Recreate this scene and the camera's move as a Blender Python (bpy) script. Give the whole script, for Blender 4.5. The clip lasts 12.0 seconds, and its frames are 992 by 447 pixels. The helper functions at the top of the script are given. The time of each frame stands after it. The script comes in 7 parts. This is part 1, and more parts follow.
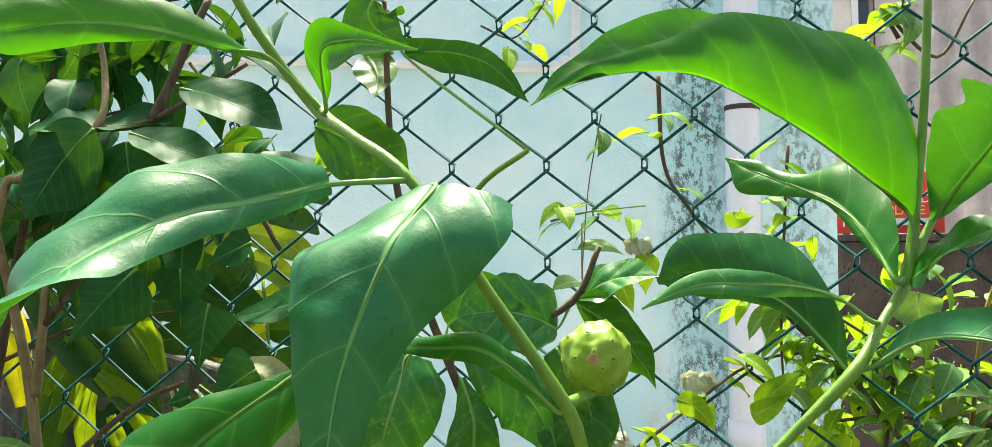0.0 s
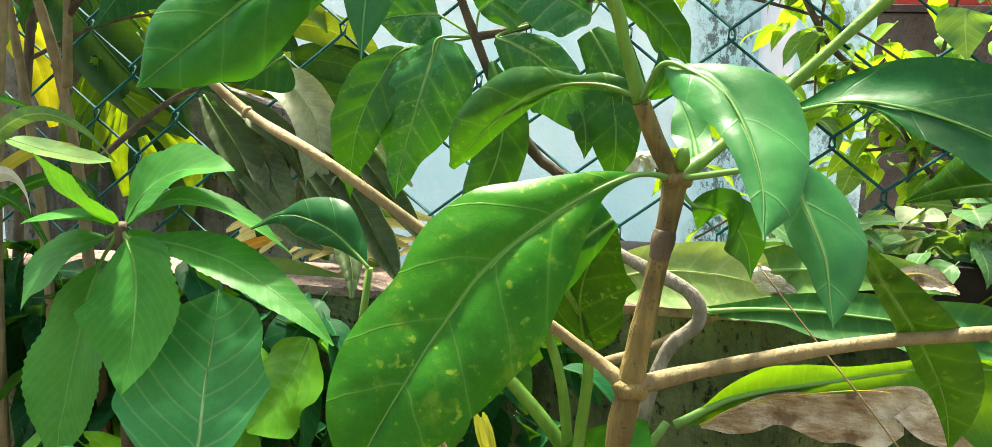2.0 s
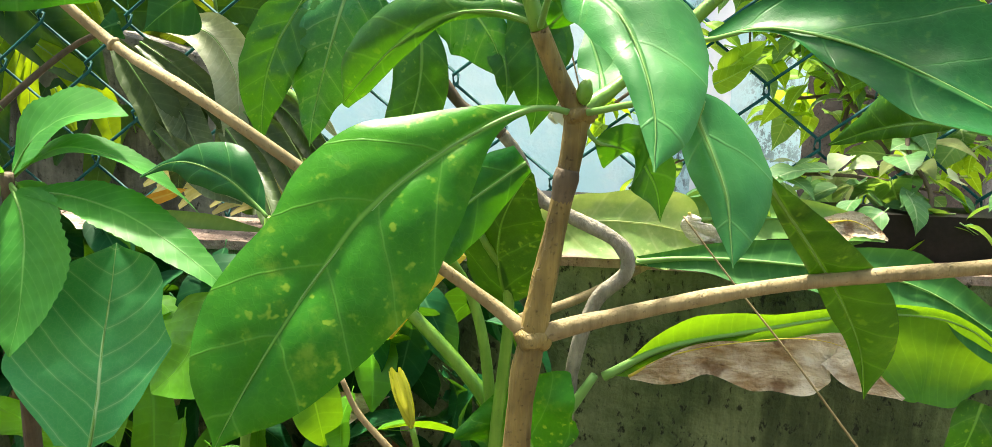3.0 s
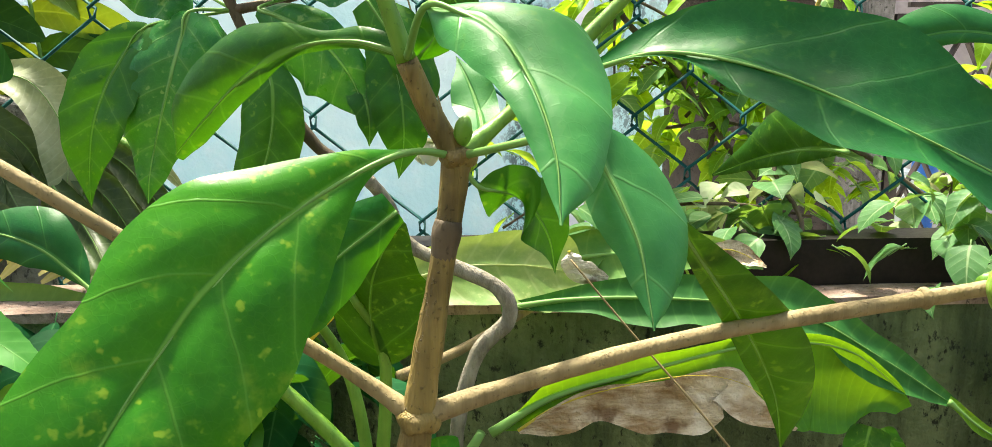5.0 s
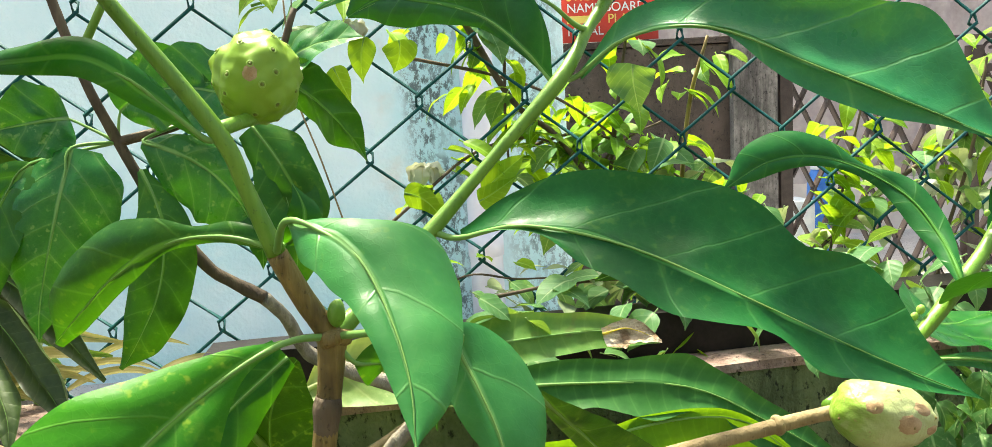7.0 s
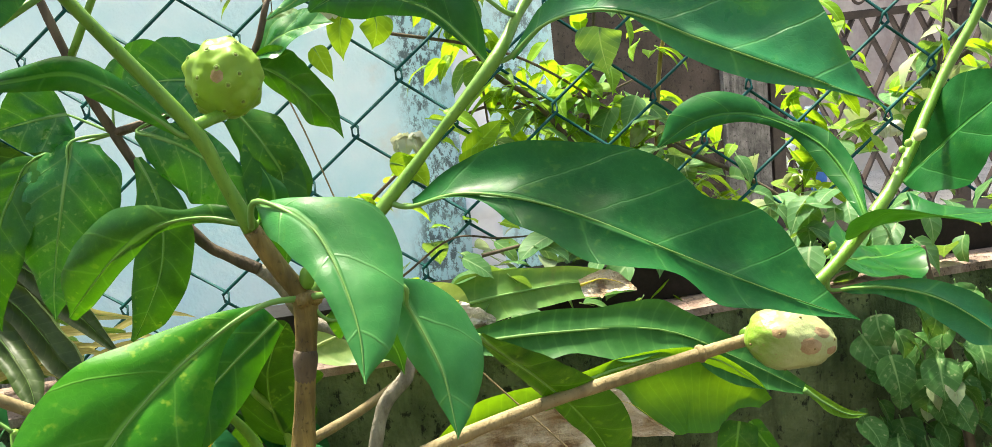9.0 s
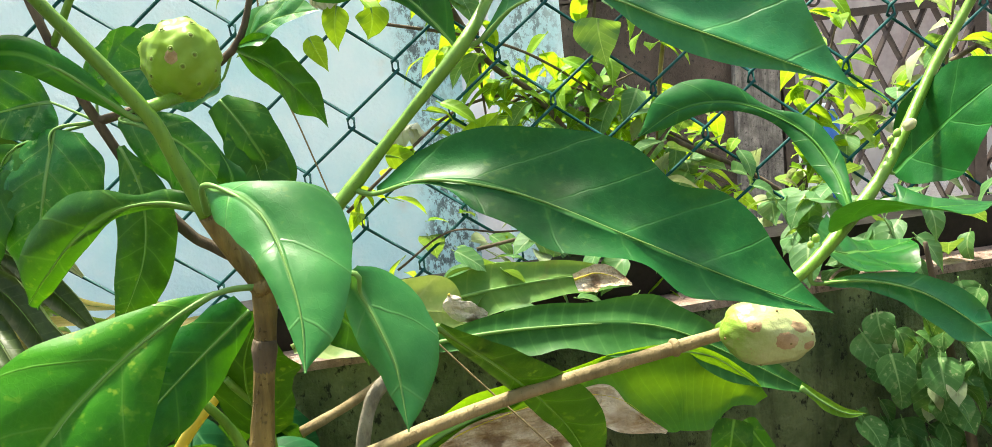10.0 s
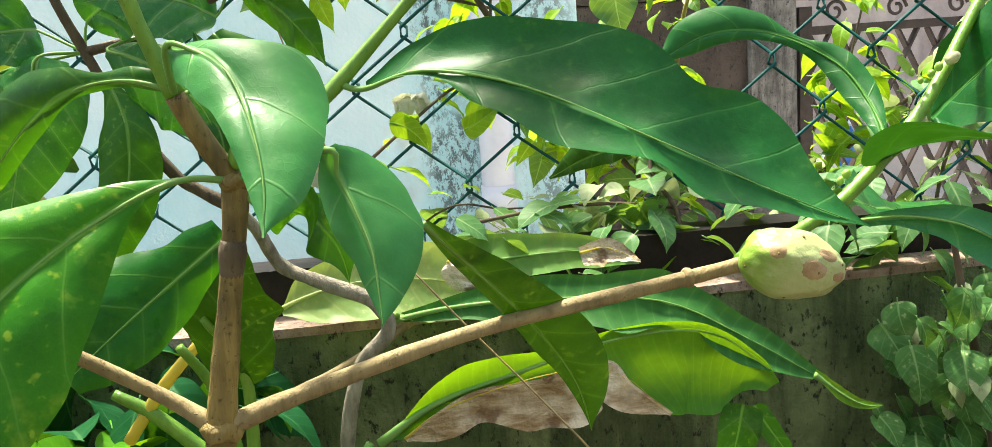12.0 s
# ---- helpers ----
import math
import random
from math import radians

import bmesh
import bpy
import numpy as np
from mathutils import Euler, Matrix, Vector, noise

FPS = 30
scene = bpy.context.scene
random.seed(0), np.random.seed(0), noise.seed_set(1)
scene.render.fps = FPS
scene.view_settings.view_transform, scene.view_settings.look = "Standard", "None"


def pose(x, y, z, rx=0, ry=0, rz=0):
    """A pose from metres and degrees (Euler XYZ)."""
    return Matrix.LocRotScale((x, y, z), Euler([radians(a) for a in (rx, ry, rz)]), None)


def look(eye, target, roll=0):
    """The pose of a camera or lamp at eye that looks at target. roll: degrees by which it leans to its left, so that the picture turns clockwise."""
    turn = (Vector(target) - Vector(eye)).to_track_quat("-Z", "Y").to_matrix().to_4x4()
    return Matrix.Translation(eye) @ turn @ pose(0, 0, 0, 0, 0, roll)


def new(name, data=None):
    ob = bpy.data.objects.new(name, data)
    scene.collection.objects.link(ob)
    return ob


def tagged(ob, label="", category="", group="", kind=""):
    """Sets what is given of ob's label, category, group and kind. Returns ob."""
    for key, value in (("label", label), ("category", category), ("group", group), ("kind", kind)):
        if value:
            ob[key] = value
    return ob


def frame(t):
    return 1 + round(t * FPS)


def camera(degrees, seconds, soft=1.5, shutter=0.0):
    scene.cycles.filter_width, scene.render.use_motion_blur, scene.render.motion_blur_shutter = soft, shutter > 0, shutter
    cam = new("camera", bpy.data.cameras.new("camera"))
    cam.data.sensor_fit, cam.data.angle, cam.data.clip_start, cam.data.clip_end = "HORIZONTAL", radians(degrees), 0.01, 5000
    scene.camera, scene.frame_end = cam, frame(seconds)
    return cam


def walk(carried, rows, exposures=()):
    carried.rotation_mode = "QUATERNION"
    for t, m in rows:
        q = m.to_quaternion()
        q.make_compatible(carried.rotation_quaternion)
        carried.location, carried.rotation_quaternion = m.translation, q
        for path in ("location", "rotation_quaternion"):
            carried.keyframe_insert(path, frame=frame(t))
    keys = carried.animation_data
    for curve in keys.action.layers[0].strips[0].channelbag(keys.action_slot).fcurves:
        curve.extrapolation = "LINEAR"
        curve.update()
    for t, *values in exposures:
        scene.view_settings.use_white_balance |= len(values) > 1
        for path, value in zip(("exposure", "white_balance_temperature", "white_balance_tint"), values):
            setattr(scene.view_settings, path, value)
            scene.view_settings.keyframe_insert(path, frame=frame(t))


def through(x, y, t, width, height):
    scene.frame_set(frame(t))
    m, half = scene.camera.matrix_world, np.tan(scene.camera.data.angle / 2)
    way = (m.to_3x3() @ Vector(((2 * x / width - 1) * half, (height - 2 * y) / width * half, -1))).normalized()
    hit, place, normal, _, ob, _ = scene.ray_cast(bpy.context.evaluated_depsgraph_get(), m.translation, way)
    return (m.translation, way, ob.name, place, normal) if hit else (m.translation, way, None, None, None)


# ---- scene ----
cam = camera(59.0, 12.0, soft=0.7)
PATH = [
    (0, (0.096, -0.023, 1.082), (-0.274, 1.94, 1.173), -0.2),
    (0.5, (0.084, -0.039, 1.062), (-0.276, 1.928, 1.118), -0.4),
    (1, (0.077, -0.043, 1.034), (-0.299, 1.922, 1.019), -0.1),
    (1.5, (0.079, -0.034, 0.995), (-0.311, 1.915, 0.772), 0.7),
    (2, (0.086, -0.021, 0.964), (-0.32, 1.901, 0.592), 1.2),
    (2.5, (0.104, -0.008, 0.951), (-0.287, 1.904, 0.514), 1.4),
    (3, (0.113, 0.018, 0.948), (-0.183, 1.941, 0.485), 1.3),
    (3.2, (0.113, 0.024, 0.945), (-0.148, 1.949, 0.472), 1.1),
    (5, (0.101, 0.086, 0.943), (0.103, 2.05, 0.567), -0.2),
    (5.5, (0.095, 0.102, 0.956), (0.141, 2.065, 0.576), -1.9),
    (6, (0.107, 0.118, 0.969), (0.246, 2.081, 0.613), -1.7),
    (6.5, (0.127, 0.099, 1.0), (0.311, 2.066, 0.69), -3.2),
    (6.7, (0.125, 0.086, 1.011), (0.315, 2.055, 0.718), -2.8),
    (8.3, (0.143, 0.023, 1.008), (0.314, 1.988, 0.673), -7.2),
    (8.5, (0.144, 0.011, 1.012), (0.314, 1.97, 0.647), -6.8),
    (9, (0.156, 0.001, 1.022), (0.319, 1.957, 0.64), -6.6),
    (9.5, (0.165, 0.005, 1.027), (0.312, 1.963, 0.647), -6.4),
    (10, (0.185, 0.012, 1.011), (0.312, 1.97, 0.626), -6.4),
    (10.5, (0.184, 0.013, 0.984), (0.292, 1.97, 0.589), -6.3),
    (11, (0.196, 0.019, 0.968), (0.299, 1.981, 0.59), -5.3),
    (11.5, (0.187, 0.031, 0.954), (0.288, 1.996, 0.595), -4.8),
    (12, (0.188, 0.05, 0.943), (0.299, 2.017, 0.595), -4.1),
]
walk(cam, [(t, look(eye, target, roll)) for t, eye, target, roll in PATH], [(0, 1.68, 7150, 4), (0.9, 1.70, 7150, 4), (1.5, 1.87, 7150, 4), (2.0, 1.94, 7150, 4), (2.5, 2.09, 7150, 4), (4, 1.98, 7150, 4), (5.0, 1.87, 7150, 4), (5.8, 1.89, 7150, 4), (6.7, 1.80, 7150, 4), (8.5, 1.76, 7150, 4), (10.5, 1.80, 7150, 4), (12, 1.78, 7150, 4)])

# ---- light ----
world = bpy.data.worlds.new("sky")
scene.world = world
world.use_nodes = True
SUN_EL, SUN_AZ = radians(68), radians(-25)          # azimuth from +y towards +x
sky = world.node_tree.nodes.new("ShaderNodeTexSky")
sky.sky_type, sky.sun_disc = "NISHITA", False
sky.sun_elevation, sky.sun_rotation = SUN_EL, SUN_AZ
sky.air_density, sky.dust_density, sky.ozone_density = 1.0, 5.0, 1.0
background = world.node_tree.nodes["Background"]
world.node_tree.links.new(sky.outputs[0], background.inputs[0])
background.inputs[1].default_value = 0.11
sun = new("sun", bpy.data.lights.new("sun", "SUN"))
sun.data.energy, sun.data.angle, sun.data.color = 3.9, radians(5), (1.0, 0.95, 0.86)
to_sun = Vector((math.sin(SUN_AZ) * math.cos(SUN_EL), math.cos(SUN_AZ) * math.cos(SUN_EL), math.sin(SUN_EL)))
sun.matrix_world = look(to_sun * 20, (0, 0, 0))


# ---- material helpers ----
class Nodes:
    """A small wrapper to write node materials in few lines."""

    def __init__(self, name):
        self.mat = bpy.data.materials.new(name)
        self.mat.use_nodes = True
        self.tree = self.mat.node_tree
        self.tree.nodes.clear()
        self.out = self.add("ShaderNodeOutputMaterial")

    def add(self, kind, **props):
        node = self.tree.nodes.new(kind)
        for key, value in props.items():
            setattr(node, key, value)
        return node

    def put(self, socket, value):
        if isinstance(value, bpy.types.NodeSocket):
            self.tree.links.new(value, socket)
        elif isinstance(value, (tuple, list)) and len(value) == 3 and socket.type == "RGBA":
            socket.default_value = (*value, 1)
        else:
            socket.default_value = value

    def math(self, op, a, b=0.0, c=0.0, clamp=False):
        n = self.add("ShaderNodeMath", operation=op, use_clamp=clamp)
        for socket, value in zip(n.inputs, (a, b, c)):
            self.put(socket, value)
        return n.outputs[0]

    def step(self, x, lo, hi, a=0.0, b=1.0):
        n = self.add("ShaderNodeMapRange", interpolation_type="SMOOTHSTEP")
        for socket, value in zip(n.inputs, (x, lo, hi, a, b)):
            self.put(socket, value)
        return n.outputs[0]

    def mix(self, f, a, b):
        n = self.add("ShaderNodeMix", data_type="RGBA")
        self.put(n.inputs[0], f)
        self.put(n.inputs[6], a)
        self.put(n.inputs[7], b)
        return n.outputs[2]

    def coords(self, scale=(1, 1, 1)):
        geo = self.add("ShaderNodeNewGeometry")
        n = self.add("ShaderNodeMapping")
        self.put(n.inputs[0], geo.outputs["Position"])
        n.inputs[3].default_value = scale
        return n.outputs[0]

    def noise(self, scale, detail=3.0, rough=0.55, vector=None, lo=0.3, hi=0.7):
        n = self.add("ShaderNodeTexNoise")
        if vector is None:
            vector = self.coords()
        self.put(n.inputs["Vector"], vector)
        n.inputs["Scale"].default_value, n.inputs["Detail"].default_value = scale, detail
        n.inputs["Roughness"].default_value = rough
        return self.step(n.outputs[0], lo, hi)

    def bump(self, height, strength, distance=0.001, normal=None):
        n = self.add("ShaderNodeBump")
        n.inputs["Strength"].default_value, n.inputs["Distance"].default_value = strength, distance
        self.put(n.inputs["Height"], height)
        if normal:
            self.put(n.inputs["Normal"], normal)
        return n.outputs[0]

    def surface(self, colour, rough=0.6, metal=0.0, normal=None, specular=0.5):
        n = self.add("ShaderNodeBsdfPrincipled")
        self.put(n.inputs["Base Color"], colour)
        self.put(n.inputs["Roughness"], rough)
        self.put(n.inputs["Metallic"], metal)
        self.put(n.inputs["Specular IOR Level"], specular)
        if normal:
            self.put(n.inputs["Normal"], normal)
        return n.outputs[0]

    def finish(self, shader):
        self.tree.links.new(shader, self.out.inputs[0])
        return self.mat


def leaf_material(name, dark, light, vein, glow, through=0.35, rough=0.38, spacing=0.022, slope=0.8, spots=0.0,
                  spot_colour=(0.22, 0.36, 0.03), brown=0.0, vein_width=0.05, relief=0.3, sheen=0.2):
    """A living leaf: veins laid out in metres from the midrib, blotches, gloss and light that shines through."""
    m = Nodes(name)
    uv = m.add("ShaderNodeUVMap", uv_map="metric")
    sep = m.add("ShaderNodeSeparateXYZ")
    m.put(sep.inputs[0], uv.outputs[0])
    across, along = m.math("ABSOLUTE", sep.outputs[0]), sep.outputs[1]
    wob = m.noise(60, 2, 0.5, lo=0.0, hi=1.0)
    phase = m.math("SUBTRACT", along, m.math("MULTIPLY", across, slope))
    phase = m.math("SUBTRACT", phase, m.math("MULTIPLY", m.math("MULTIPLY", across, across), 5.0))
    phase = m.math("ADD", m.math("DIVIDE", phase, spacing), m.math("MULTIPLY", wob, 0.07))
    saw = m.math("ABSOLUTE", m.math("SUBTRACT", m.math("FRACT", phase), 0.5))
    lateral = m.step(saw, vein_width * 1.3, 0.0)
    sep2 = m.add("ShaderNodeSeparateXYZ")
    m.put(sep2.inputs[0], m.add("ShaderNodeUVMap", uv_map="norm").outputs[0])
    mid = m.step(m.math("DIVIDE", across, m.math("SUBTRACT", 1.12, sep2.outputs[1])), 0.0026, 0.0006)
    halo = m.math("MULTIPLY", m.step(saw, 4 * vein_width, 0.0), 0.14)
    veins = m.math("MAXIMUM", m.math("MAXIMUM", m.math("MULTIPLY", lateral, 0.40), halo), mid)
    net = m.add("ShaderNodeTexVoronoi", feature="DISTANCE_TO_EDGE")
    m.put(net.inputs["Vector"], uv.outputs[0])
    net.inputs["Scale"].default_value = 240
    mesh_lines = m.step(net.outputs["Distance"], 0.09, 0.0)
    info = m.add("ShaderNodeObjectInfo")
    island = m.add("ShaderNodeNewGeometry").outputs["Random Per Island"]
    tone = m.math("ADD", m.math("MULTIPLY", m.noise(14, 3), 0.5), m.math("MULTIPLY", m.noise(150, 3), 0.2))
    tone = m.math("ADD", tone, m.math("MULTIPLY", m.math("FRACT", m.math("ADD", info.outputs["Random"], island)), 0.3))
    colour = m.mix(tone, dark, light)
    shine = m.mix(tone, tuple(0.7 * c for c in glow), glow)
    if spots:
        fleck = m.noise(150, 2, 0.5, lo=0.60, hi=0.72)
        blotch = m.noise(48, 4, 0.65, lo=0.53, hi=0.74)
        where = m.noise(16, 3, lo=0.42, hi=0.62)
        dots = m.math("MAXIMUM", m.math("MULTIPLY", fleck, 0.8), m.math("MULTIPLY", blotch, 0.40))
        dots = m.math("MULTIPLY", dots, m.math("ADD", m.math("MULTIPLY", where, 0.8), 0.2))
        dots = m.math("MULTIPLY", dots, spots)
        colour = m.mix(dots, colour, spot_colour)
        shine = m.mix(dots, shine, (0.36, 0.55, 0.03))
    if brown:
        dead = m.math("MULTIPLY", m.noise(18, 4, 0.6, lo=0.58, hi=0.64), brown)
        colour = m.mix(dead, colour, (0.22, 0.13, 0.07))
        shine = m.mix(dead, shine, (0.18, 0.1, 0.04))
    colour = m.mix(m.math("MULTIPLY", mesh_lines, 0.05), colour, vein)
    colour = m.mix(m.math("MULTIPLY", veins, 0.85), colour, vein)
    shine = m.mix(m.math("MULTIPLY", veins, 0.5), shine, tuple(min(1, 1.5 * c) for c in glow))
    height = m.math("SUBTRACT", m.math("MULTIPLY", m.noise(260, 2), 0.05), m.math("MULTIPLY", veins, 0.6))
    height = m.math("ADD", height, m.math("MULTIPLY", m.step(saw, 0.0, 0.5), 0.5))
    height = m.math("SUBTRACT", height, m.math("MULTIPLY", mesh_lines, 0.02))
    normal = m.bump(height, relief, 0.0012)
    gloss = m.math("ADD", m.math("MULTIPLY", m.noise(30, 3), 0.18), rough - 0.06)
    face = m.surface(colour, gloss, normal=normal, specular=sheen)
    lit = m.add("ShaderNodeBsdfTranslucent")
    m.put(lit.inputs[0], shine)
    m.put(lit.inputs["Normal"], normal)
    blend = m.add("ShaderNodeMixShader")
    blend.inputs[0].default_value = through
    m.tree.links.new(face, blend.inputs[1])
    m.tree.links.new(lit.outputs[0], blend.inputs[2])
    m.mat["spacing"] = spacing
    return m.finish(blend.outputs[0])


def bark_material(name, dark, light, stretch=12, scale=60, rough=0.75, relief=0.7):
    m = Nodes(name)
    streak = m.noise(scale, 4, 0.65, m.coords((1, 1, 1 / stretch)))
    blot = m.noise(35, 3)
    colour = m.mix(m.math("MULTIPLY", m.math("ADD", streak, blot), 0.5), dark, light)
    speck = m.noise(420, 2, lo=0.62, hi=0.72)
    colour = m.mix(m.math("MULTIPLY", speck, 0.35), colour, tuple(0.35 * c for c in dark))
    return m.finish(m.surface(colour, rough, normal=m.bump(m.math("ADD", streak, m.math("MULTIPLY", speck, 0.4)), relief, 0.0015)))


NONI = leaf_material("noni_leaf", (0.003, 0.072, 0.010), (0.018, 0.175, 0.020), (0.13, 0.34, 0.06), (0.08, 0.30, 0.003), 0.32, 0.32, 0.03, spots=0.12, relief=0.6, sheen=0.25)
# Sunlit, lit and deep copies of NONI: light and shade put into colour.
NONI_SUN = leaf_material("noni_leaf_sun_tint", (0.010, 0.105, 0.008), (0.035, 0.190, 0.014), (0.18, 0.40, 0.06), (0.090, 0.38, 0.005), 0.44, 0.32, 0.044, relief=0.5, sheen=0.4, vein_width=0.035)
NONI_DEEP = leaf_material("noni_leaf_shade_tint", (0.003, 0.066, 0.012), (0.014, 0.138, 0.026), (0.07, 0.24, 0.04), (0.05, 0.20, 0.004), 0.14, 0.36, 0.026, relief=0.6, sheen=0.25, vein_width=0.04)
NONI_MID = leaf_material("noni_leaf_glossy_lit_tint", (0.004, 0.115, 0.038), (0.026, 0.230, 0.074), (0.16, 0.42, 0.13), (0.08, 0.30, 0.008), 0.26, 0.33, 0.044, spots=0.12, relief=1.0, sheen=0.42, vein_width=0.035)
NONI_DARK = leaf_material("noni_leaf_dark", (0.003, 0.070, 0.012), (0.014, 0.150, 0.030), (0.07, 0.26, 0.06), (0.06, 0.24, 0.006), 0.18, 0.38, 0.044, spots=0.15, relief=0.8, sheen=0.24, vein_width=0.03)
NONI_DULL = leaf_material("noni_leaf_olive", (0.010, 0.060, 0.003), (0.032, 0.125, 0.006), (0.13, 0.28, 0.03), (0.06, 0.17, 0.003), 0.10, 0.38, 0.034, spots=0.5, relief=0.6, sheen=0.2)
NONI_PALE = leaf_material("noni_leaf_lit_tint", (0.014, 0.160, 0.028), (0.052, 0.280, 0.062), (0.17, 0.38, 0.11), (0.10, 0.34, 0.008), 0.26, 0.40, 0.042, spots=0.2, relief=0.8, sheen=0.42, vein_width=0.03)
NONI_SPOT = leaf_material("noni_leaf_spotted", (0.010, 0.110, 0.006), (0.046, 0.242, 0.012), (0.17, 0.39, 0.06), (0.085, 0.30, 0.004), 0.20, 0.34, 0.040, spots=1.15, relief=0.7, sheen=0.18, vein_width=0.03)
NONI_FAR = leaf_material("noni_leaf_shaded", (0.005, 0.100, 0.013), (0.026, 0.200, 0.030), (0.26, 0.46, 0.13), (0.07, 0.26, 0.006), 0.22, 0.30, 0.028, spots=0.6, spot_colour=(0.28, 0.42, 0.17), relief=1.0, sheen=0.4, vein_width=0.05)
NONI_OLD = leaf_material("noni_leaf_old", (0.009, 0.080, 0.005), (0.032, 0.165, 0.010), (0.15, 0.33, 0.05), (0.075, 0.26, 0.004), 0.25, 0.34, 0.030, spots=0.5, relief=0.6, sheen=0.3)
MIDRIB = leaf_material("midrib_green", (0.10, 0.27, 0.05), (0.19, 0.38, 0.10), (0.20, 0.38, 0.10), (0.16, 0.36, 0.04), 0.1, 0.4)
STALK = leaf_material("leaf_stalk_green", (0.035, 0.150, 0.020), (0.075, 0.230, 0.040), (0.08, 0.24, 0.04), (0.10, 0.30, 0.02), 0.1, 0.4)
GREEN_STEM = bark_material("green_stem", (0.075, 0.200, 0.012), (0.170, 0.340, 0.036), 20, 90, 0.42, 0.25)
ASH_STEM = bark_material("ash_bark", (0.14, 0.105, 0.045), (0.36, 0.28, 0.14), 14, 70, 0.8, 0.7)
BROWN_STEM = bark_material("brown_bark", (0.080, 0.052, 0.012), (0.36, 0.260, 0.072), 14, 80, 0.6, 1.1)
DRY_STEM = bark_material("dry_branch", (0.165, 0.120, 0.050), (0.385, 0.300, 0.145), 14, 70, 0.75, 0.6)
GREY_BARK = bark_material("grey_bark", (0.13, 0.115, 0.08), (0.38, 0.34, 0.26), 3, 110, 0.85, 1.0)
DARK_TWIG = bark_material("dark_twig", (0.05, 0.035, 0.02), (0.15, 0.11, 0.065), 8, 90, 0.8, 0.6)
VINE_LEAF = leaf_material("vine_leaf_young", (0.07, 0.22, 0.012), (0.19, 0.38, 0.025), (0.3, 0.5, 0.1), (0.40, 0.62, 0.02), 0.45, 0.45, 0.012, spots=0.1)
VINE_DARK = leaf_material("vine_leaf_mature", (0.05, 0.16, 0.05), (0.10, 0.26, 0.09), (0.3, 0.42, 0.2), (0.3, 0.5, 0.05), 0.3, 0.45, 0.012, spots=0.2)
VINE_CREAM = leaf_material("vine_leaf_cream", (0.20, 0.30, 0.13), (0.48, 0.54, 0.34), (0.3, 0.42, 0.2), (0.4, 0.48, 0.18), 0.25, 0.5, 0.012, spots=0.5, brown=0.4)
SHRUB_LEAF = leaf_material("variegated_leaf", (0.030, 0.120, 0.026), (0.100, 0.250, 0.070), (0.24, 0.40, 0.15), (0.18, 0.36, 0.03), 0.22, 0.45, 0.014, spots=0.9, spot_colour=(0.46, 0.50, 0.26), sheen=0.15)
FIG_LEAF = leaf_material("fig_leaf", (0.003, 0.050, 0.016), (0.014, 0.115, 0.036), (0.06, 0.19, 0.07), (0.10, 0.28, 0.008), 0.22, 0.46, 0.018, relief=0.15, sheen=0.10)
WHORL_LEAF = leaf_material("toothed_leaf", (0.027, 0.190, 0.020), (0.072, 0.310, 0.048), (0.16, 0.38, 0.09), (0.16, 0.46, 0.02), 0.3, 0.45, 0.014, 1.2, relief=0.12)
WAVY_LEAF = leaf_material("wavy_leaf", (0.045, 0.27, 0.080), (0.08, 0.34, 0.11), (0.46, 0.64, 0.32), (0.10, 0.36, 0.03), 0.12, 0.5, 0.024, 0.55, vein_width=0.035)
BANANA = leaf_material("banana_leaf", (0.010, 0.085, 0.016), (0.042, 0.170, 0.034), (0.10, 0.26, 0.06), (0.10, 0.26, 0.015), 0.18, 0.50, 0.02, 0.12, vein_width=0.1, relief=0.12, sheen=0.15)
BANANA_DARK = leaf_material("banana_leaf_green", (0.042, 0.195, 0.008), (0.105, 0.330, 0.018), (0.12, 0.36, 0.025), (0.32, 0.60, 0.012), 0.34, 0.34, 0.016, 0.1, vein_width=0.05, relief=0.25, sheen=0.3)
BANANA_PALE = leaf_material("banana_leaf_yellowing", (0.055, 0.205, 0.036), (0.190, 0.340, 0.080), (0.22, 0.36, 0.09), (0.30, 0.46, 0.05), 0.28, 0.45, 0.03, 0.15, vein_width=0.07, relief=0.35, brown=0.25)

BANANA_CREAM = leaf_material("banana_leaf_cream", (0.130, 0.290, 0.065), (0.400, 0.510, 0.170), (0.54, 0.60, 0.28), (0.48, 0.60, 0.10), 0.36, 0.45, 0.034, 0.5, spots=0.8, spot_colour=(0.52, 0.54, 0.24), vein_width=0.09, relief=0.4)

def withered_material():
    """Papery dead leaf: cream and ochre, browner in streaks, wrinkled."""
    m = Nodes("withered_leaf")
    streak = m.noise(30, 4, 0.65, m.coords((0.5, 1, 2.2)))
    colour = m.mix(streak, (0.28, 0.175, 0.075), (0.64, 0.54, 0.37))
    colour = m.mix(m.noise(12, 3, lo=0.50, hi=0.68), colour, (0.78, 0.70, 0.54))
    colour = m.mix(m.math("MULTIPLY", m.noise(22, 4, lo=0.56, hi=0.66), 0.8), colour, (0.14, 0.07, 0.025))
    return m.finish(m.surface(colour, 0.85, normal=m.bump(m.math("ADD", streak, m.noise(90, 4)), 0.9, 0.003)))


